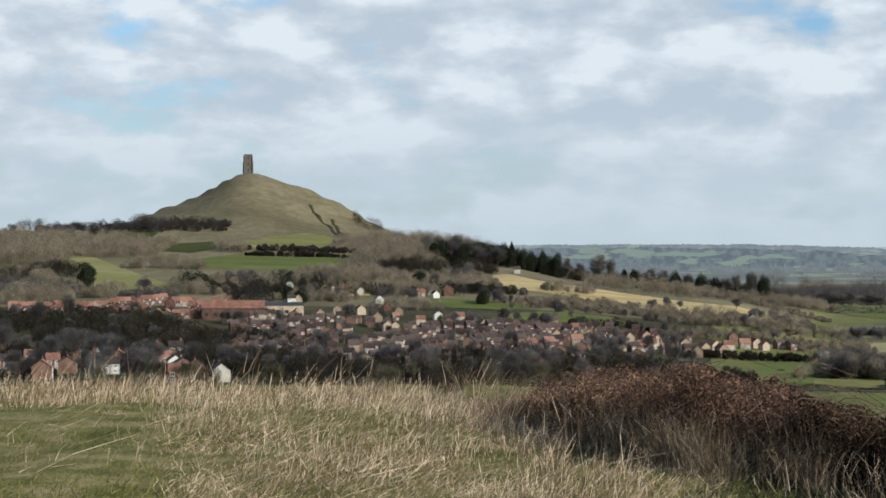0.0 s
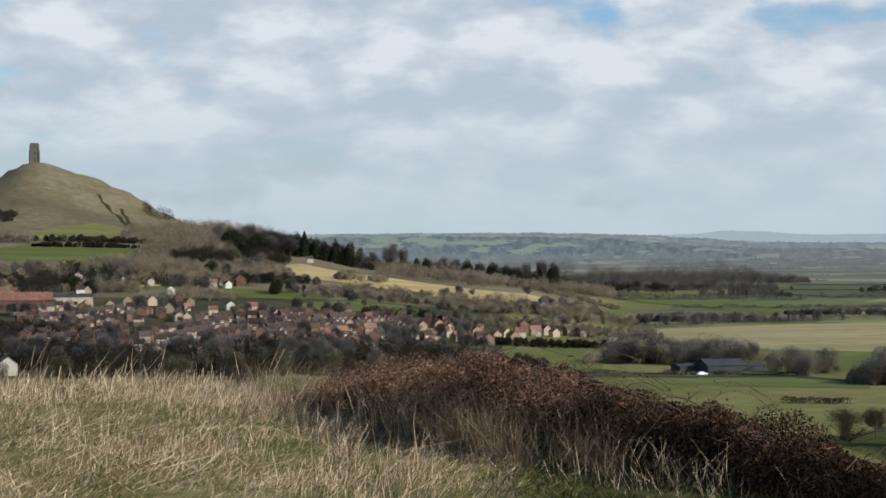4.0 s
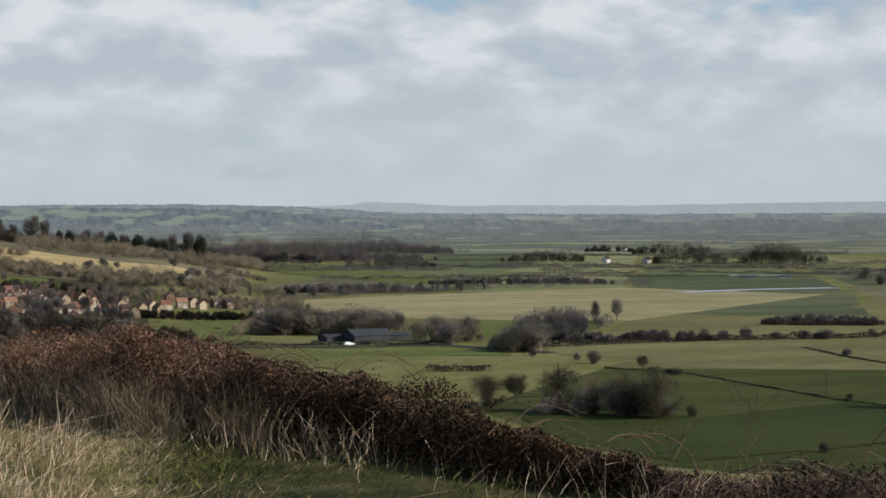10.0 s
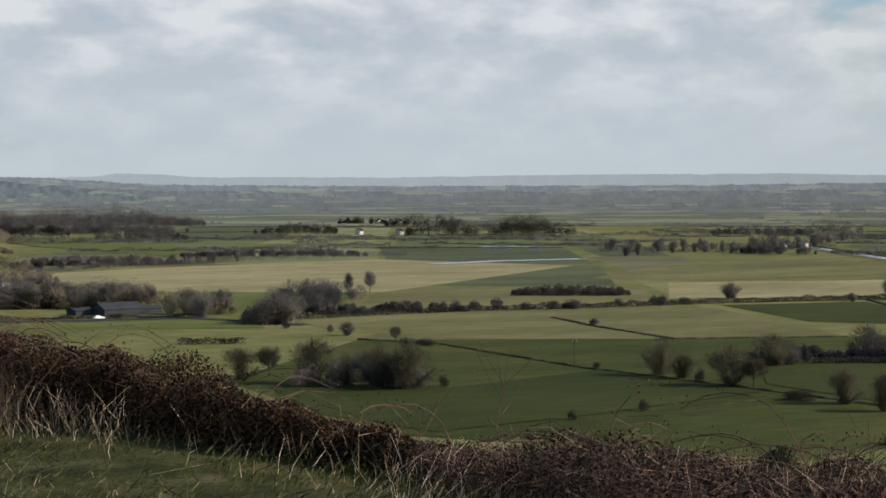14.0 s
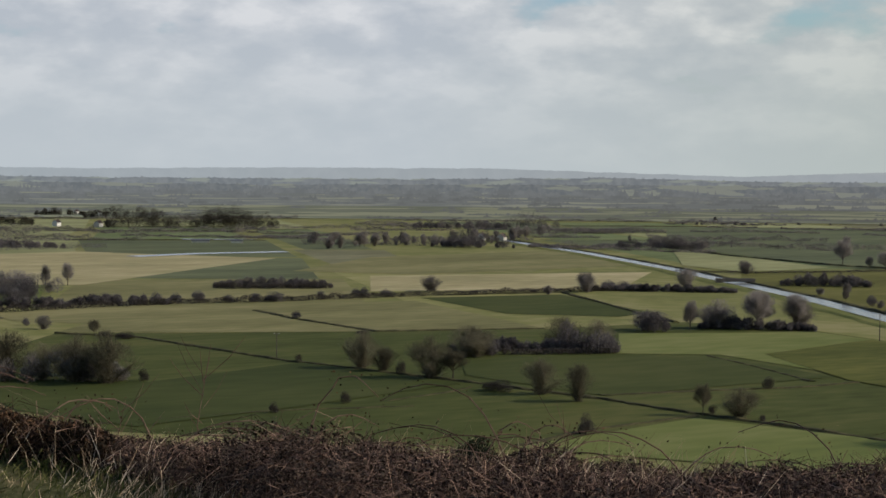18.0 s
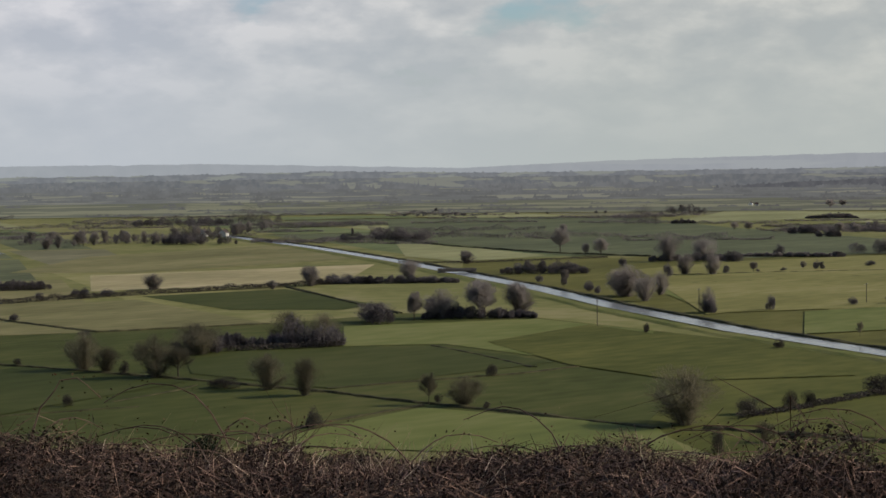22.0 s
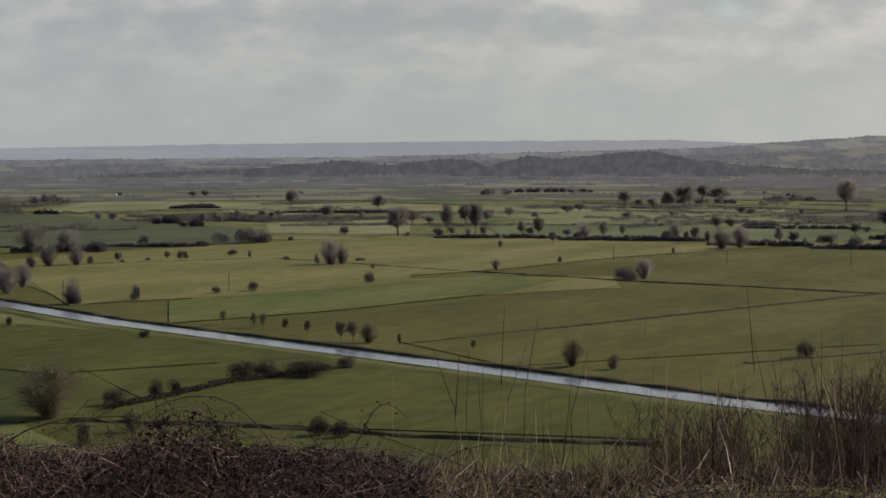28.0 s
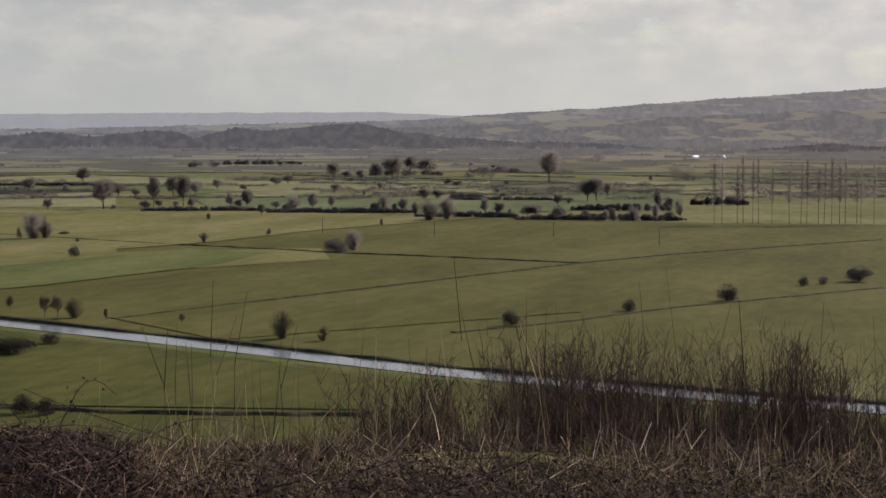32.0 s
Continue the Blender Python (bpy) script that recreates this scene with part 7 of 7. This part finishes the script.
grass("short_grass", 3000, (8.5, 45), (-8, 0.5), 0.1, 0.007, 0.6, M_BLADE, "paler grass among dark tufts", 26, 0.7, 0.05)
grass("short_grass", 9000, (45, 95), (-3, 1), 0.12, 0.008, 0.5, M_BLADE, "short green grass among brambles", 16)

TOP_AZ = (-20, -2, 1.5, 3.4, 6.3, 9, 11.8, 13.5, 16.5, 18.3, 20, 22, 24, 25.7, 28, 31, 35, 38, 42.5, 46, 50, 53.4, 57, 60.5, 63, 65, 75, 95)
TOP_EL = (-7.0, -6.0, -5.0, -4.2, -4.1, -4.45, -4.7, -4.95, -5.65, -6.15, -6.8, -7.5, -8.1, -8.7, -8.8, -8.65, -8.95, -9.1, -9.55, -9.35, -9.1, -9.25, -9.45, -9.7, -10.0, -10.8, -11.1, -11.1)


def bramble_top(az, d):
    """Height of the thicket's top over its own ground."""
    x, y = polar(az, d)
    clump = 0.1 * patches(x, y, 1.0, 3.3) + 0.08 * patches(x, y, 3.0, 6.1)
    return np.clip(EYE[2] + d * np.tan(np.radians(np.interp(az, TOP_AZ, TOP_EL))) - ground(x, y) + clump, 0.07, 1.6)


def bramble_spots(m, az0, az1, rng):
    az = rng.uniform(az0, az1, m)
    near = np.interp(az, (5, 12, 24, 34), (0.35, 0.6, 0.4, -2.3))
    reach = np.interp(az, (16, 28, 60, 70), (3.6, 2.8, 2.4, 1.6))
    d = rim(az) + near + (reach - near) * rng.uniform(0, 1, m)
    return az, d, *polar(az, d)


def brambles(az0, az1, canes, strokes, leaves, leaf, seed, label, leaf_mat):
    """A thicket: arching canes, a tangle of short dead stems and withered leaves."""
    rng = np.random.default_rng(seed)
    n = canes

    def waves(x, y):
        k = 1.0 if az0 < 25 else 1.7
        return 0.86 + k * (0.28 * patches(x, y, 0.8, 3.7) + 0.15 * patches(x, y, 0.3, 4.5) + 0.35 * patches(x, y, 2.4, 8.1))

    az, d, x, y = bramble_spots(n, az0, az1, rng)
    h = bramble_top(az, d) * np.clip(waves(x, y), 0.3, 1.3) * rng.uniform(0.4, 1.15, n) ** 1.1
    ang = rng.uniform(0, 2 * math.pi, n)
    reach = h * rng.uniform(0.4, 1.3, n)
    base = np.stack([x, y, ground(x, y) - 0.03], -1)
    parts = []
    last = base
    for s in (0.25, 0.5, 0.75, 1.0):
        up = np.sin(s * math.pi * 0.68) / 0.97
        p = base + np.stack([np.cos(ang) * reach * s * s, np.sin(ang) * reach * s * s, h * up], -1) + rng.normal(0, 0.02, (n, 3))
        parts.append(slivers(last, p, rng.uniform(0.0035, 0.0075, n) * (1.2 - 0.6 * s), rng))
        last = p

    def fill(m, power):
        az, d, x, y = bramble_spots(m, az0, az1, rng)
        top = bramble_top(az, d) * np.clip(waves(x, y), 0.25, 1.22)
        return np.stack([x, y, ground(x, y) + top * rng.uniform(0.0, 1, m) ** power], -1)

    p = fill(strokes, 0.7)
    way = rng.normal(0, 1, p.shape) * np.array((0.09, 0.09, 0.07)) + np.array((0, 0, 0.03))
    parts.append(slivers(p - way / 2, p + way / 2, rng.uniform(0.0025, 0.0055, strokes), rng))
    v, f = join_arrays(parts)
    root = new("bramble_thicket")
    child("tangle", mesh_of("tangle", v, f, M_CANE), root, "tangle of brown thorny canes")
    v, f = flakes(fill(leaves, 0.7), rng.uniform(leaf * 0.6, leaf * 1.5, leaves), rng)
    child("foliage", mesh_of("foliage", v, f, leaf_mat), root, "withered dark leaves")
    return tagged(root, label, "brambles", "bramble thickets")


for a0, a1, c, st, l, lf, s, lab, lm in (
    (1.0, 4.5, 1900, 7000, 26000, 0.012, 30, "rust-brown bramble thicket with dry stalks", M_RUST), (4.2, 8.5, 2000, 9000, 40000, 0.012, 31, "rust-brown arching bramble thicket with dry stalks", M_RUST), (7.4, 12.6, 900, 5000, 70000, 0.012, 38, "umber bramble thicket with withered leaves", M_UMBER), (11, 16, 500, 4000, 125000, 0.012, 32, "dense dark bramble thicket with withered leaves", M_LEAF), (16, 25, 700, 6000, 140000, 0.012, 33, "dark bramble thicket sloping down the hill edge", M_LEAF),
    (25, 38, 2400, 20000, 90000, 0.009, 34, "low tangled bramble thicket along the hill edge", M_WITHERED), (38, 50, 2600, 22000, 84000, 0.009, 35, "low brown bramble thicket with arching canes", M_WITHERED), (50, 64, 3200, 32000, 76000, 0.009, 36, "brown bramble tangle along the hill edge", M_WITHERED), (64, 95, 1700, 15000, 15000, 0.009, 37, "thin brown brambles among dead stalks", M_WITHERED),
):
    brambles(a0, a1, c, st, l, lf, s, lab, lm)


# ---------------- long arching canes over the thicket ----------------
def arching_cane(az, off, high, reach, turn, seed):
    rng = np.random.default_rng(seed)
    d = float(rim(az)) + off
    x, y = (float(q) for q in polar(az, d))
    a = radians(90 - az) + turn
    pts = []
    for i in range(9):
        s = i / 8
        r = reach * s ** 1.5
        pts.append((r * math.cos(a) + rng.normal(0, 0.008), r * math.sin(a) + rng.normal(0, 0.008), high * math.sin(s * 2.2) / 0.95))
    root = new("bramble_cane")
    root.location = (x, y, place(x, y) - 0.03)
    child("stem", mesh_of("stem", *tube(pts, [0.0055 - 0.0004 * i for i in range(9)], 5), M_CANE), root)
    k = rng.integers(2, 9, 26)
    c = np.array([pts[i] for i in k]) + rng.normal(0, 0.03, (26, 3))
    child("foliage", mesh_of("foliage", *flakes(c, rng.uniform(0.005, 0.012, 26), rng), M_LEAF), root)
    return tagged(root, "long arching bramble cane above the thicket", "bramble cane", "arching canes")


CANES = random.Random(8)
for i in range(130):
    az = CANES.uniform(8, 66)
    spot = np.array([az])
    top = float(bramble_top(spot, rim(spot) + 1.6)[0])
    arching_cane(az, CANES.uniform(0.6, 2.6), top + CANES.uniform(-0.05, 0.12) + (CANES.uniform(0, 0.3) if az > 26 and i % 3 == 0 else 0), CANES.uniform(0.3, 0.9), CANES.choice((-1.5, 1.5)) + CANES.uniform(-0.5, 0.5), 300 + i)


def thicket(az, dist, high, wide, stems, seed, label):
    """Dense upright leafless shrubs on the slope below the hill's edge."""
    rng = np.random.default_rng(seed)
    x, y = (float(q) for q in polar(az, dist))
    stems = stems * 3 // 2
    root = new("leafless_shrub")
    root.location = (x, y, place(x, y) - 0.05)
    parts, tubes = [], []
    foot = rng.normal(0, wide * 0.26, (stems, 3)) * np.array((1, 1, 0))
    rise = high * rng.uniform(0.45, 1.05, stems)
    tip = foot * 1.7 + np.stack([rng.normal(0, 0.12 * high, stems), rng.normal(0, 0.12 * high, stems), rise], -1)
    bend = (foot + tip) / 2 + rng.normal(0, 0.07 * high, (stems, 3)) * np.array((1, 1, 0))
    parts.append(slivers(foot, bend, 0.013, rng))
    parts.append(slivers(bend, tip, 0.009, rng))
    for _ in range(26):
        s = rng.uniform(0.0, 1, stems)[:, None]
        p = bend + (tip - bend) * s
        q = p + np.stack([rng.normal(0, 0.1, stems), rng.normal(0, 0.1, stems), rng.uniform(0.05, 0.28, stems)], -1)
        parts.append(slivers(p, q, 0.0055, rng))
    child("crown", mesh_of("crown", *join_arrays(parts), M_CANE), root)
    for i in range(5):
        child("stem", mesh_of("stem", *tube([tuple(foot[i]), tuple((foot[i] + tip[i]) / 2), tuple(tip[i])], [0.018, 0.012, 0.004], 5), M_CANE), root)
    return tagged(root, label, "shrub", "shrubs on the slope")


for i, (az, dist, el, wide, stems) in enumerate(((72.6, 17, -7.9, 0.7, 90), (73.6, 18, -8.3, 0.8, 90), (77.3, 21, -7.2, 0.8, 150), (78.3, 20, -6.7, 1.0, 190), (79.5, 21, -6.9, 1.0, 190), (80.5, 22, -7.6, 0.9, 150), (82.3, 21, -8.6, 1.0, 120), (83.8, 22, -7.0, 0.9, 150), (84.9, 22, -6.6, 1.0, 190), (86.0, 21, -7.3, 0.9, 150), (87.4, 20, -8.4, 1.0, 120), (75.3, 20, -9.3, 1.2, 120), (70.5, 23, -9.8, 1.3, 150), (69.0, 22, -10.2, 1.2, 120), (66.2, 24, -9.8, 0.9, 90), (81.4, 18, -9.4, 1.2, 120), (89.5, 20, -8.0, 1.2, 150))):
    x, y = (float(q) for q in polar(az, dist))
    thicket(az, dist, max(0.6, EYE[2] + dist * math.tan(radians(el)) - place(x, y)), wide, stems, 500 + i, "dense dark leafless shrub on the slope")


def sapling(az, off, high, seed):
    rng = np.random.default_rng(seed)
    d = float(rim(az)) + off
    x, y = (float(q) for q in polar(az, d))
    root = new("bare_sapling")
    root.location = (x, y, place(x, y) - 0.03)
    top = (0.06 * high, 0, high)
    child("stem", mesh_of("stem", *tube([(0, 0, 0), (-0.03, 0.02, high * 0.45), top], [0.0045, 0.0035, 0.0015], 5), M_CANE), root)
    for i in range(9):
        z = high * rng.uniform(0.35, 0.9)
        a = rng.uniform(0, 6.28)
        l = rng.uniform(0.1, 0.3)
        child("branch", mesh_of("branch", *tube([(0, 0, z), (math.cos(a) * l * 0.6, math.sin(a) * l * 0.6, z + l * 0.5), (math.cos(a) * l, math.sin(a) * l, z + l)], [0.0024, 0.002, 0.001], 4), M_CANE), root)
    tagged(root, "thin bare sapling standing in the brambles", "sapling", "saplings")


for az, off, high in ((27.8, 2.2, 0.95), (25.2, 2.4, 0.6), (39.5, 2.0, 0.5)):
    sapling(az, off, high, int(az * 10))
x, y = (float(q) for q in polar(36.7, 10.2))
plant("evergreen", x, y, 0.34, 0.3, "small dark evergreen shrub among brambles", "shrub")
